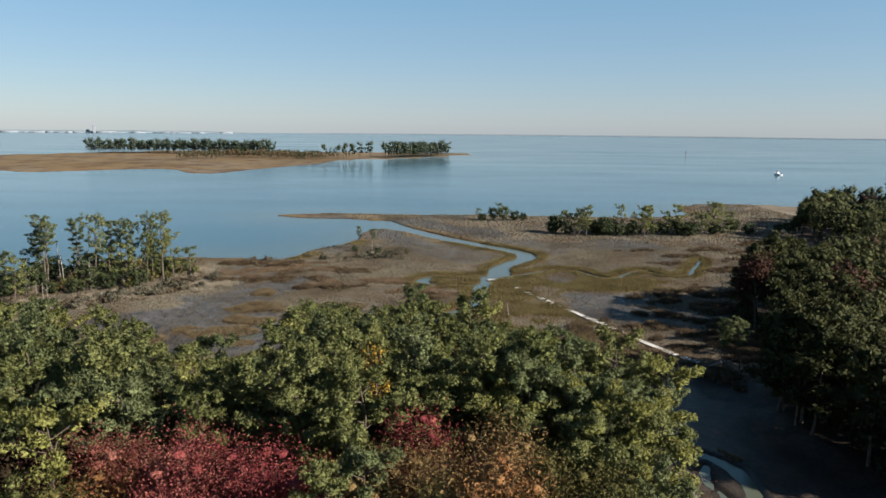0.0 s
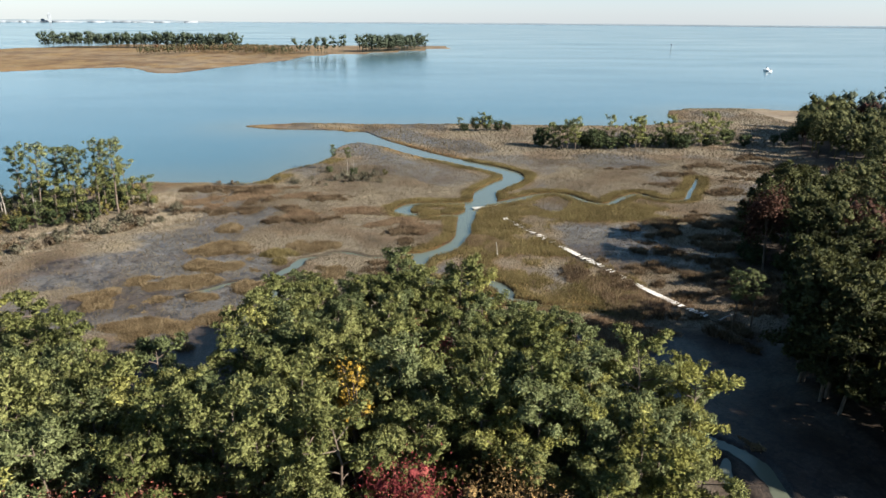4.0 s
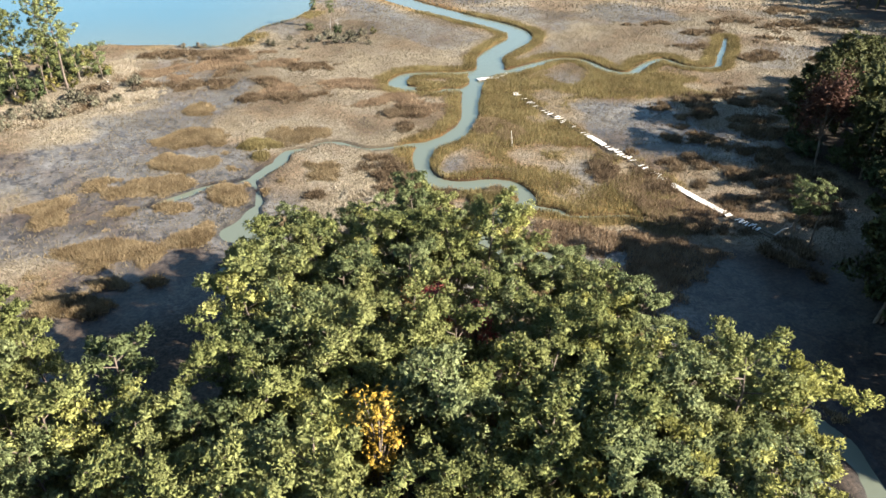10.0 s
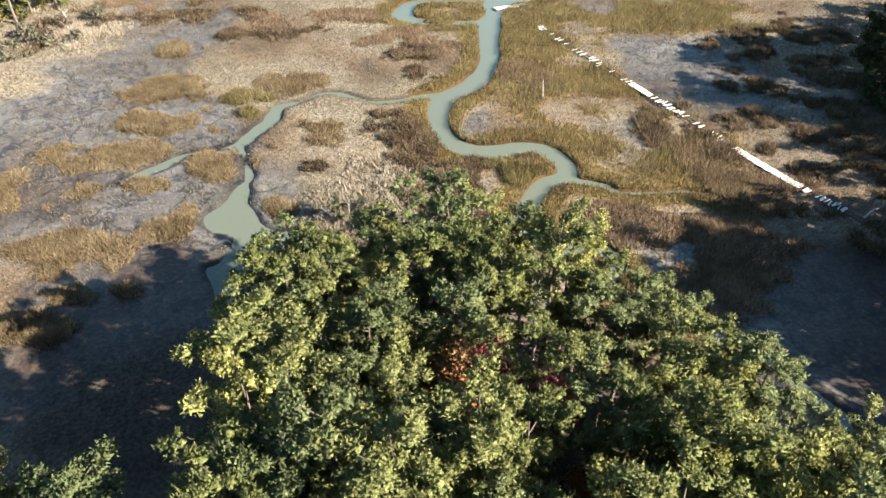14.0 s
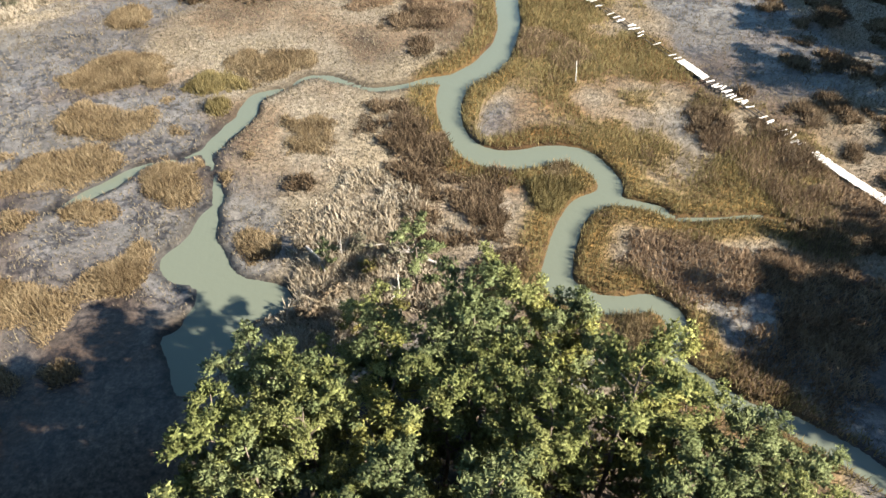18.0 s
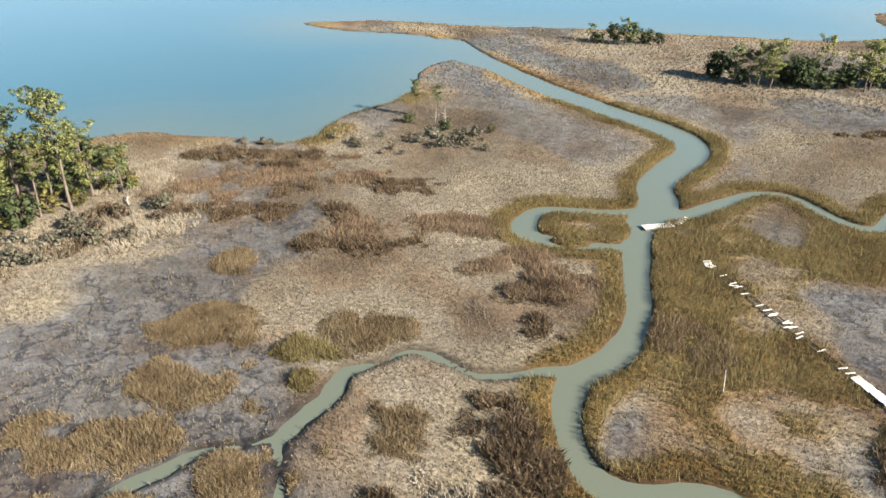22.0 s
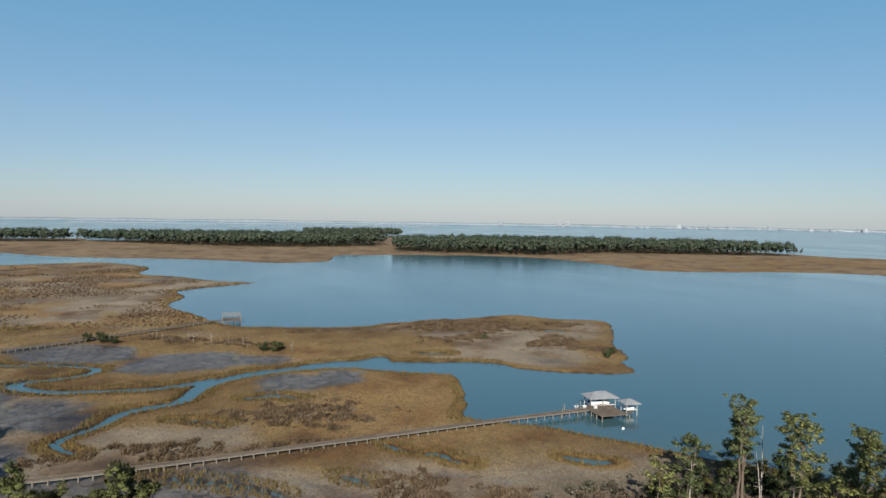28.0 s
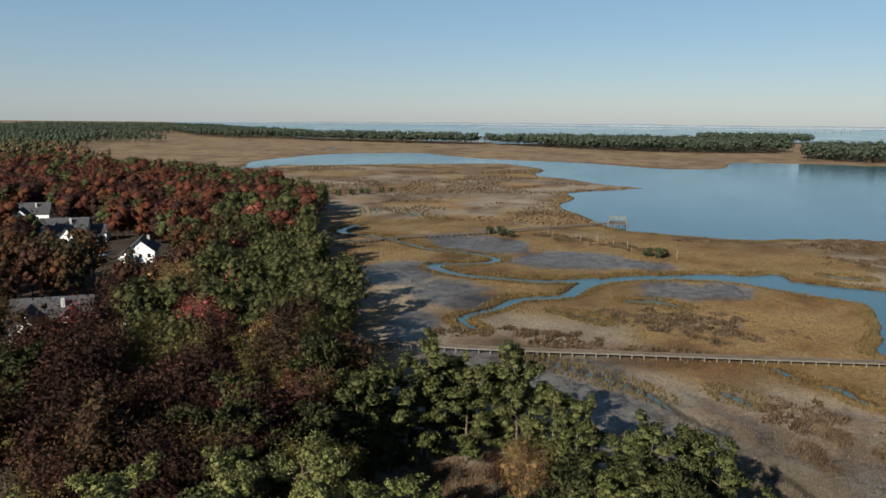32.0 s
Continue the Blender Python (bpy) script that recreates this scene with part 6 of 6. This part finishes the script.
def box(name, size, at, mat, parent, turn=0.0, tilt=0.0, label=""):
    """A squared timber, board or block with eased edges; alike ones share a mesh."""
    key = (tuple(round(s, 3) for s in size), mat.name)
    if key not in BOXES:
        bm = bmesh.new()
        bmesh.ops.create_cube(bm, size=1)
        bmesh.ops.scale(bm, vec=size, verts=bm.verts)
        if min(size) > 0.08:
            bmesh.ops.bevel(bm, geom=bm.edges[:], offset=min(size) * 0.08, segments=1, affect="EDGES")
        me = bpy.data.meshes.new(name)
        bm.to_mesh(me)
        bm.free()
        me.materials.append(mat)
        BOXES[key] = me
    ob = new(name, BOXES[key])
    ob.parent = parent
    ob.matrix_basis = pose(*at, tilt, 0, turn)
    if label:
        ob["label"] = label
    return ob


def post(name, r, z0, z1, at, mat, parent):
    key = (name, r, round(z1 - z0, 2), mat.name)
    if key not in BOXES:
        bm = bmesh.new()
        bmesh.ops.create_cone(bm, cap_ends=True, segments=8, radius1=r, radius2=r * 0.92, depth=z1 - z0)
        me = bpy.data.meshes.new(name)
        bm.to_mesh(me)
        bm.free()
        me.materials.append(mat)
        BOXES[key] = me
    ob = new(name, BOXES[key])
    ob.parent = parent
    ob.matrix_basis = pose(at[0], at[1], (z0 + z1) / 2)
    return ob


def hull_mesh(length, beam, depth):
    """A small boat's hull with a pointed bow and flared sides."""
    bm = bmesh.new()
    rows = []
    for i in range(9):
        t = i / 8
        w = beam / 2 * (1 - max(0, (t - 0.45) / 0.55) ** 2.2)
        zt = depth * (1 + 0.25 * t * t)
        rows.append([bm.verts.new((length * (t - 0.5), s * w * k, z)) for s, k, z in ((-1, 1, zt), (-1, 0.72, depth * 0.15), (0, 0, 0), (1, 0.72, depth * 0.15), (1, 1, zt))])
    for a, b in zip(rows, rows[1:]):
        for k in range(4):
            bm.faces.new((a[k], a[k + 1], b[k + 1], b[k]))
        bm.faces.new((a[0], b[0], b[4], a[4]))
    bm.faces.new(rows[0])
    bmesh.ops.recalc_face_normals(bm, faces=bm.faces[:])
    return bm


def hip_roof(w, d, rise, over, ridge):
    """Hipped roof with a thick eave; ridge: its length along x, 0 for a pyramid."""
    bm = bmesh.new()
    a, b = w / 2 + over, d / 2 + over
    low = [bm.verts.new(v) for v in ((-a, -b, 0), (a, -b, 0), (a, b, 0), (-a, b, 0))]
    mid_ = [bm.verts.new((v.co.x, v.co.y, 0.18)) for v in low]
    r = max(ridge / 2, 0.05)
    t1, t2 = bm.verts.new((-r, 0, rise)), bm.verts.new((r, 0, rise))
    bm.faces.new(low[::-1])
    for i in range(4):
        bm.faces.new((low[i], low[(i + 1) % 4], mid_[(i + 1) % 4], mid_[i]))
    bm.faces.new((mid_[0], mid_[1], t2, t1))
    bm.faces.new((mid_[2], mid_[3], t1, t2))
    bm.faces.new((mid_[1], mid_[2], t2))
    bm.faces.new((mid_[3], mid_[0], t1))
    return bm


def gable_roof(w, d, rise, over, thick=0.25):
    """Gabled roof, ridge along y."""
    bm = bmesh.new()
    a, b = w / 2 + over, d / 2 + over
    pr = [(-a, -over * rise / (w / 2)), (0, rise), (a, -over * rise / (w / 2)), (a, -over * rise / (w / 2) + thick), (0, rise + thick * 1.2), (-a, -over * rise / (w / 2) + thick)]
    f = [bm.verts.new((x, -b, z)) for x, z in pr]
    g = [bm.verts.new((x, b, z)) for x, z in pr]
    bm.faces.new(f)
    bm.faces.new(g[::-1])
    for i in range(6):
        bm.faces.new((f[i], g[i], g[(i + 1) % 6], f[(i + 1) % 6]))
    bmesh.ops.recalc_face_normals(bm, faces=bm.faces[:])
    return bm


def gable_wall(w, h, rise, d):
    """House body with gabled ends."""
    bm = bmesh.new()
    pr = [(-w / 2, 0), (w / 2, 0), (w / 2, h), (0, h + rise), (-w / 2, h)]
    f = [bm.verts.new((x, -d / 2, z)) for x, z in pr]
    g = [bm.verts.new((x, d / 2, z)) for x, z in pr]
    bm.faces.new(f)
    bm.faces.new(g[::-1])
    for i in range(5):
        bm.faces.new((f[i], g[i], g[(i + 1) % 5], f[(i + 1) % 5]))
    bmesh.ops.recalc_face_normals(bm, faces=bm.faces[:])
    return bm


def along(points, spacing):
    """Places at even steps along a line, each with its heading."""
    line = smooth(points, 8)
    seg = np.linalg.norm(np.diff(line, axis=0), axis=1)
    s = np.concatenate([[0], np.cumsum(seg)])
    out = []
    for v in np.arange(0, s[-1], spacing):
        i = min(np.searchsorted(s, v, side="right") - 1, len(seg) - 1)
        p = line[i] + (line[i + 1] - line[i]) * ((v - s[i]) / seg[i])
        d = (line[i + 1] - line[i]) / seg[i]
        out.append((p[0], p[1], math.degrees(math.atan2(d[1], d[0]))))
    return out


def pier(name, points, width, deck_z, label):
    """A long timber pier: a pair of piles and a cap at each bent, a deck bay between."""
    thing = new(name)
    step_m = 2.44
    for x, y, a in along(points, step_m):
        t = radians(a)
        nx2, ny2 = -math.sin(t), math.cos(t)
        for s in (-1, 1):
            post("pile", 0.14, -1.6, deck_z - 0.05, (x + s * nx2 * (width / 2 - 0.15), y + s * ny2 * (width / 2 - 0.15)), PILE, thing)
        box("cap_beam", (0.16, width, 0.24), (x, y, deck_z - 0.17), PILE, thing, a)
        cx, cy = x + math.cos(t) * step_m / 2, y + math.sin(t) * step_m / 2
        box("deck_bay", (step_m + 0.03, width + 0.1, 0.09), (cx, cy, deck_z), TIMBER, thing, a)
        for s in (-1, 1):
            box("stringer", (step_m + 0.02, 0.09, 0.26), (cx + s * nx2 * width * 0.42, cy + s * ny2 * width * 0.42, deck_z - 0.175), PILE, thing, a)
            box("kerb_rail", (step_m, 0.10, 0.07), (cx + s * nx2 * width * 0.5, cy + s * ny2 * width * 0.5, deck_z + 0.075), TIMBER, thing, a)
    return tagged(thing, label, "pier")


pier("pier", [(-147.5, 40), (-148.6, 54), (-149.6, 72), (-153, 98), (-157, 128), (-162, 165), (-164.2, 186)], 1.7, 1.35, "long weathered timber pier across the marsh to the boathouse")
pier("pier", [(-252, -14), (-259, -3), (-281, 20), (-302, 50), (-336, 92), (-341, 101)], 1.6, 1.5, "grey timber pier across the western marsh")


def dock_platform():
    thing = new("dock_platform")
    for i in range(4):
        for j in range(3):
            box("deck_bay", (2.6, 2.6, 0.10), (-163.6 - 2.6 + i * 2.62, 187.6 + j * 2.62, 1.36), TIMBER, thing)
    for i in range(5):
        for j in (0, 3):
            post("pile", 0.15, -1.8, 1.3, (-167.4 + i * 2.6, 186.4 + j * 2.6), PILE, thing)
    for x, y, h in ((-165, 184, 2.6), (-166, 181, 2.5), (-163.2, 179, 2.4), (-167.4, 186.4, 2.6)):
        post("mooring_pile", 0.14, -1.8, h, (x - 0.4, y), PILE, thing)
    return tagged(thing, "timber pier head with mooring piles over the water", "pier")


def boathouse(x, y, turn, w, d, eave, ridge, label, deck=True):
    thing = new("boathouse")
    thing.matrix_basis = pose(x, y, 0, 0, 0, turn)
    nx3 = 3 if w > 6 else 2
    for i in range(nx3):
        for j in (-1, 1):
            post("roof_post", 0.13, -1.6, eave, (-w / 2 + 0.2 + i * (w - 0.4) / (nx3 - 1), j * (d / 2 - 0.2)), GREYPAINT, thing)
    for j in (-1, 1):
        box("roof_beam", (w, 0.16, 0.3), (0, j * (d / 2 - 0.2), eave - 0.05), GREYPAINT, thing)
        box("side_rail", (w - 0.4, 0.08, 0.14), (0, j * (d / 2 - 0.2), 1.5), PLANK, thing)
    for i in (-1, 1):
        box("end_beam", (0.16, d, 0.3), (i * (w / 2 - 0.2), 0, eave - 0.05), GREYPAINT, thing)
    roof = part("roof", hip_roof(w, d, 1.4 if w > 5 else 1.1, 0.6, ridge), SHINGLE, thing, "grey shingled hipped roof")
    roof.matrix_basis = pose(0, 0, eave + 0.1)
    cap = box("ridge_cap", (max(ridge, 0.3), 0.22, 0.08), (0, 0, eave + (1.51 if w > 5 else 1.21)), SHINGLE, thing)
    for i in range(4):
        box("lift_beam", (0.14, d - 0.5, 0.2), (-w / 2 + 0.9 + i * (w - 1.8) / 3, 0, 0.75), PILE, thing)
    return tagged(thing, label, "boathouse")


def boat(x, y, z, turn, length, label, cover=None):
    thing = new("motor_boat")
    thing.matrix_basis = pose(x, y, z, 0, 0, turn)
    part("hull", hull_mesh(length, length * 0.36, length * 0.16), HULL, thing)
    box("console", (length * 0.16, length * 0.16, length * 0.16), (0, 0, length * 0.23), cover or HULL, thing)
    box("windscreen", (0.08, length * 0.15, length * 0.08), (length * 0.09, 0, length * 0.33), DARKGLASS, thing)
    for s in (-1, 1):
        for k in (-1, 1):
            post("canopy_post", 0.025, length * 0.18, length * 0.42, (k * length * 0.08, s * length * 0.08), HULL, thing)
    box("canopy", (length * 0.24, length * 0.22, 0.08), (0, 0, length * 0.425), cover or NAVY, thing)
    box("outboard_motor", (length * 0.07, length * 0.07, length * 0.16), (-length * 0.53, 0, length * 0.17), NAVY, thing)
    return tagged(thing, label, "boat")


dock_platform()
boathouse(-168.4, 192.5, 84, 7.2, 4.6, 3.1, 3.2, "open grey-white boathouse with a grey hipped roof")
boathouse(-161.6, 197.0, 84, 3.3, 3.4, 2.9, 0.3, "small boat lift shelter with a grey hipped roof")
boat(-168.4, 192.5, 1.15, 84, 5.6, "white motor boat raised on the lift in the boathouse", NAVY)
boat(-161.6, 197.0, 1.2, 84, 3.0, "small dark covered boat on the lift", NAVY)
for k, (x, y) in enumerate(((-166, 184.2), (-165.4, 186.2), (-164, 188.6))):
    chest = new("dock_box")
    chest.matrix_basis = pose(x, y, 1.41, 0, 0, 84)
    box("chest", (0.9, 0.5, 0.45), (0, 0, 0.23), GREYPAINT, chest)
    box("lid", (0.96, 0.56, 0.09), (0, 0, 0.49), WHITE, chest)
    tagged(chest, "white storage box on the pier head", "dock box", "dock boxes")
buoy = new("mooring_buoy")
bm = bmesh.new()
bmesh.ops.create_icosphere(bm, subdivisions=2, radius=0.35)
part("float", bm, HULL, buoy)
post("ring_post", 0.05, 0.25, 0.6, (0, 0), PILE, buoy)
buoy.matrix_basis = pose(-151, 188.5, 0)
tagged(buoy, "white mooring buoy on the bay", "buoy")

head2 = new("dock_platform")
for i in range(4):
    for j in range(3):
        box("deck_bay", (2.6, 2.6, 0.10), (-345.5 + i * 2.62, 101 + j * 2.62, 1.55), TIMBER, head2)
for i in range(5):
    for j in range(4):
        post("pile", 0.15, -1.8, 3.9 if j in (0, 3) else 1.5, (-346.8 + i * 2.6, 99.8 + j * 2.6), PILE, head2)
for j in (0, 3):
    box("top_rail", (10.6, 0.14, 0.16), (-341.6, 99.8 + j * 2.6, 3.85), PILE, head2)
    box("hand_rail", (10.6, 0.10, 0.12), (-341.6, 99.8 + j * 2.6, 2.5), PILE, head2)
for i in range(5):
    box("cross_beam", (0.14, 7.9, 0.16), (-346.8 + i * 2.6, 103.7, 4.0), PILE, head2)
tagged(head2, "open timber pier head with tall posts and rails", "pier")


def boardwalk():
    """The broken walkway over the mud: two stringers on short posts, with what is left of its planks."""
    r = np.random.default_rng(91)
    thing = new("boardwalk")
    pts = [(20, 185), (25, 173.5), (31, 159.5), (37, 146), (41, 136), (45, 128), (47.6, 123.6)]
    places = along(pts, 0.24)
    n = len(places)
    for i, (x, y, a) in enumerate(places):
        f = i / n
        t = radians(a)
        chance = 0.85 if f < 0.03 else 0.15 if f < 0.40 else 0.95 if f < 0.475 else 0.22 if f < 0.74 else 1.0 if f < 0.90 else 0.55
        off = r.normal(0, 0.05) if chance > 0.9 else r.normal(0, 0.22)
        if r.uniform() < chance:
            box("plank", (0.20, 1.25, 0.05), (x + off * math.sin(t), y - off * math.cos(t), 0.62 + r.uniform(0, 0.02)), PLANK, thing, a + r.normal(0, 2 if chance > 0.9 else 9))
        if i % 10 == 0 and (f < 0.5 or f > 0.56):
            for s in (-1, 1):
                px, py = x - s * math.sin(t) * 0.42, y + s * math.cos(t) * 0.42
                post("stub_post", 0.07, -0.4, 0.5, (px, py), PILE, thing)
                box("stringer", (2.44, 0.07, 0.16), (px + math.cos(t) * 1.2, py + math.sin(t) * 1.2, 0.50), TIMBER, thing, a)
    return tagged(thing, "broken boardwalk with scattered bleached planks over the mud", "boardwalk")


boardwalk()
flo = new("floating_dock")
for i in range(16):
    box("plank", (0.27, 1.5, 0.06), (13.2 + i * 0.31, 195.2 + i * 0.10, 0.34), PLANK, flo, 18)
box("float", (5.0, 1.2, 0.3), (15.6, 196, 0.14), PILE, flo, 18)
for i in range(5):
    box("plank", (0.3, 0.9, 0.05), (18.6 + i * 0.5, 196.8 + i * 0.62, 0.45), PLANK, flo, 52)
tagged(flo, "small bleached floating dock aground in the creek", "dock")
mark = new("marker_pole")
post("pole", 0.05, 0.0, 3.4, (0, 0), PLANK, mark)
box("foot", (0.2, 0.2, 0.5), (0, 0, 0.2), PILE, mark)
mark.matrix_basis = pose(15.5, 156, 0.2, 4, -7, 0)
tagged(mark, "thin leaning wooden pole in the marsh", "pole")


def log(x, y, z, turn, length, tilt=3, twigs=0, label="fallen bleached tree trunk in the grass"):
    r = np.random.default_rng(int(abs(x * 7 + y)))
    thing = new("fallen_log")
    thing.matrix_basis = pose(x, y, z, 0, -tilt, turn)
    v, f = tube([(0, 0, 0.1), (length * 0.5, 0.05 * length, 0.2), (length, -0.02 * length, 0.25)], [0.16, 0.12, 0.05], 6)
    mesh_object("trunk", np.array(v), np.array(f), DEADWOOD, thing)
    for i in range(twigs):
        t = r.uniform(0.35, 1)
        a = r.uniform(-1.1, 1.1)
        ln = r.uniform(0.8, 2.2)
        v, f = tube([(length * t, 0, 0.2), (length * t + math.cos(a) * ln, math.sin(a) * ln, 0.3 + r.uniform(0, 0.8))], [0.045, 0.012], 3)
        mesh_object("limb", np.array(v), np.array(f), DEADWOOD, thing)
    return tagged(thing, label, "log")


log(-17.5, 127.5, 0.5, -62, 4.6, 6)
log(-12.4, 126.8, 0.6, 5, 2.6)
log(-4.0, 124.0, 0.6, 155, 4.5, 4, 16, "fallen dead tree with a fan of bare branches")
log(27, 71, 0.4, -60, 9, 2, 12, "long fallen dead tree on the mud")
log(-87, 172, 0.5, 10, 3, 5, 6, "bleached driftwood snag beside the hammock")
log(49, 122, 0.4, 30, 5, 2, 4)
log(-69, 192, 0.4, 120, 3, 8, 3)


def house(x, y, turn, w, d, h, rise, mat_roof, label, wings):
    """A gabled house: main body, gabled wings, windows, door, chimney."""
    thing = new("house")
    thing.matrix_basis = pose(x, y, ground_z(x, y) - 0.2, 0, 0, turn)
    part("wall", gable_wall(w, h, rise, d), WHITE, thing, "white siding walls with gabled ends")
    rf = part("roof", gable_roof(w, d, rise, 0.5), mat_roof, thing)
    rf.matrix_basis = pose(0, 0, h)
    for wx2, wy2, ww, wd, wh, wr, wt in wings:
        g = part("wing", gable_wall(ww, wh, wr, wd), WHITE, thing)
        g.matrix_basis = pose(wx2, wy2, 0, 0, 0, wt)
        r2 = part("wing_roof", gable_roof(ww, wd, wr, 0.4), mat_roof, thing)
        r2.matrix_basis = pose(wx2, wy2, wh + 0.02, 0, 0, wt)
    for side, yy in ((1, d / 2), (-1, -d / 2)):
        for i in range(3):
            for z in (1.5, 4.2) if h > 4.5 else (1.5,):
                win = box("window", (1.1, 0.12, 1.4), (-w * 0.3 + i * w * 0.3, yy, z), WHITE, thing)
                box("pane", (0.95, 0.16, 1.25), (0, 0, 0), DARKGLASS, win)
    for side, xx in ((1, w / 2), (-1, -w / 2)):
        for i in range(4):
            win = box("window", (0.12, 1.1, 1.4), (xx, -d * 0.36 + i * d * 0.24, 1.6), WHITE, thing)
            box("pane", (0.16, 0.95, 1.25), (0, 0, 0), DARKGLASS, win)
    box("chimney", (0.9, 0.9, 2.2), (w * 0.2, d * 0.15, h + rise * 0.8), CONCRETE, thing)
    return tagged(thing, label, "house", "houses of the village")


house(-206, -49, 118, 8.5, 12, 5.6, 3.6, DARKROOF, "white gabled house among the trees", ((-5, 2, 5, 6, 3.2, 2, 0),))
house(-234, -102, 28, 11, 16, 5.2, 4.2, DARKROOF, "grey-roofed house with white gables on a clearing", ((5.5, -5, 5, 7, 4.6, 2.8, 90), (5.5, 2, 4.4, 7, 4.2, 2.6, 90), (-3, 10, 8, 8, 3.6, 2.6, 0)))
house(-272, -152, 30, 11, 15, 5.0, 4.0, DARKROOF, "large grey-roofed house behind the trees", ((5.5, -3, 5, 7, 4.6, 2.8, 90),))
house(-137, -22, 30, 10, 16, 4.2, 4.0, DARKROOF, "grey-roofed house with several gables in the wood", ((5, -4, 5, 7, 4.0, 3.2, 90), (5, 4, 4.4, 7, 3.8, 3.0, 90), (-2, 11, 7, 7, 3.2, 2.4, 0)))
drive = mesh_object("driveway", [(-228, -92, 1.3), (-216, -70, 1.3), (-212, -73, 1.3), (-224, -96, 1.3)], [(0, 3, 2, 1)], CONCRETE)
tagged(drive, "pale concrete driveway between the houses", "driveway", kind="structure")

# boat and beacon on the bay
boat(335, 702, -0.2, 100, 11, "white workboat at anchor on the bay")
beacon = new("channel_marker")
post("pile", 0.4, -2, 8, (0, 0), PILE, beacon)
box("day_board", (2.2, 0.2, 2.2), (0, 0, 8), NAVY, beacon)
beacon.matrix_basis = pose(402, 1168, 0)
tagged(beacon, "channel marker pile standing in the bay", "channel marker")


# ---- distance ----
def ring(name, a0, a1, radius, tall, seed, mat, label):
    """A low far shore, seen over the water; angles in degrees left of straight ahead."""
    n = int((a1 - a0) * 4) + 2
    a = np.radians(np.linspace(a0, a1, n))
    u = np.linspace(0, 1, n)
    hgt = tall * (0.55 + 0.7 * fbm(u * n * 0.6, u * 0 + 3, 6.0, seed, 4)) * np.minimum(1, 14 * np.minimum(u, 1 - u) + 0.15)
    v = []
    for k, (rr, zz) in enumerate(((radius, -0.5), (radius + 6, 0.6), (radius + 40, 1.0), (radius + 180, 0.0))):
        v.append(np.stack([-np.sin(a) * rr - 9, np.cos(a) * rr + 95, np.where(zz > 0, hgt * zz, -0.5)], -1))
    v = np.vstack(v)
    f = [(k * n + i, k * n + i + 1, (k + 1) * n + i + 1, (k + 1) * n + i) for k in range(3) for i in range(n - 1)]
    ob = mesh_object(name, v, f, mat)
    return tagged(ob, label, "distant shore", kind="structure")


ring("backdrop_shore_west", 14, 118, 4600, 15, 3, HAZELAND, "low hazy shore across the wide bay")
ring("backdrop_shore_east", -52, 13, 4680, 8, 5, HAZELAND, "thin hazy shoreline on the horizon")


def city(name, a0, a1, count, tall, mats, seed):
    r = np.random.default_rng(seed)
    V, F, n = [], [], 0
    for _ in range(count):
        a = math.radians(r.uniform(a0, a1))
        rr = r.uniform(4500, 4560)
        w, h = r.uniform(8, 46), tall * r.uniform(0.3, 1.0)
        if r.uniform() < 0.08:
            w, h = r.uniform(8, 16), tall * r.uniform(1.6, 2.6)
        c, s = math.cos(a), math.sin(a)
        cx, cy = -s * rr - 9, c * rr + 95
        for dx, dy in ((-w, -8), (w, -8), (w, 8), (-w, 8)):
            V += [(cx + c * dx - s * dy, cy + s * dx + c * dy, 0), (cx + c * dx - s * dy, cy + s * dx + c * dy, h)]
        b = n
        for i in range(4):
            j = (i + 1) % 4
            F.append((b + 2 * i, b + 2 * j, b + 2 * j + 1, b + 2 * i + 1))
        F.append((b + 1, b + 3, b + 5, b + 7))
        n += 8
    ob = mesh_object(name, V, F, mats)
    return tagged(ob, "hazy low buildings along the far shore", "buildings", kind="stuff")


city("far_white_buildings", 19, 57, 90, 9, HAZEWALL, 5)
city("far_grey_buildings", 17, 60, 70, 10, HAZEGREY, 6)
for k, (a, w, h) in enumerate(((61.6, 22, 26), (62.3, 22, 26), (67.0, 16, 30), (26.6, 10, 46))):
    t = math.radians(a)
    tower = new("far_tower")
    tower.matrix_basis = pose(-math.sin(t) * 4490 - 9, math.cos(t) * 4490 + 95, 0, 0, 0, a)
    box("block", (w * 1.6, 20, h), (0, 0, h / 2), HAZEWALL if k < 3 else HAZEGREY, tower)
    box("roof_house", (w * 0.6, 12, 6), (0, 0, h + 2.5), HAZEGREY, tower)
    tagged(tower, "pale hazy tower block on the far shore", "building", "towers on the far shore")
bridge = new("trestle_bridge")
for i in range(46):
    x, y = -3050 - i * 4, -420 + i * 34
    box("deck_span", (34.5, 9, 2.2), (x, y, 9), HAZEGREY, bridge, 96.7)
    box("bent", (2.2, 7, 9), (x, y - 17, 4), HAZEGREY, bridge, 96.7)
tagged(bridge, "long low trestle bridge across the far bay", "bridge")
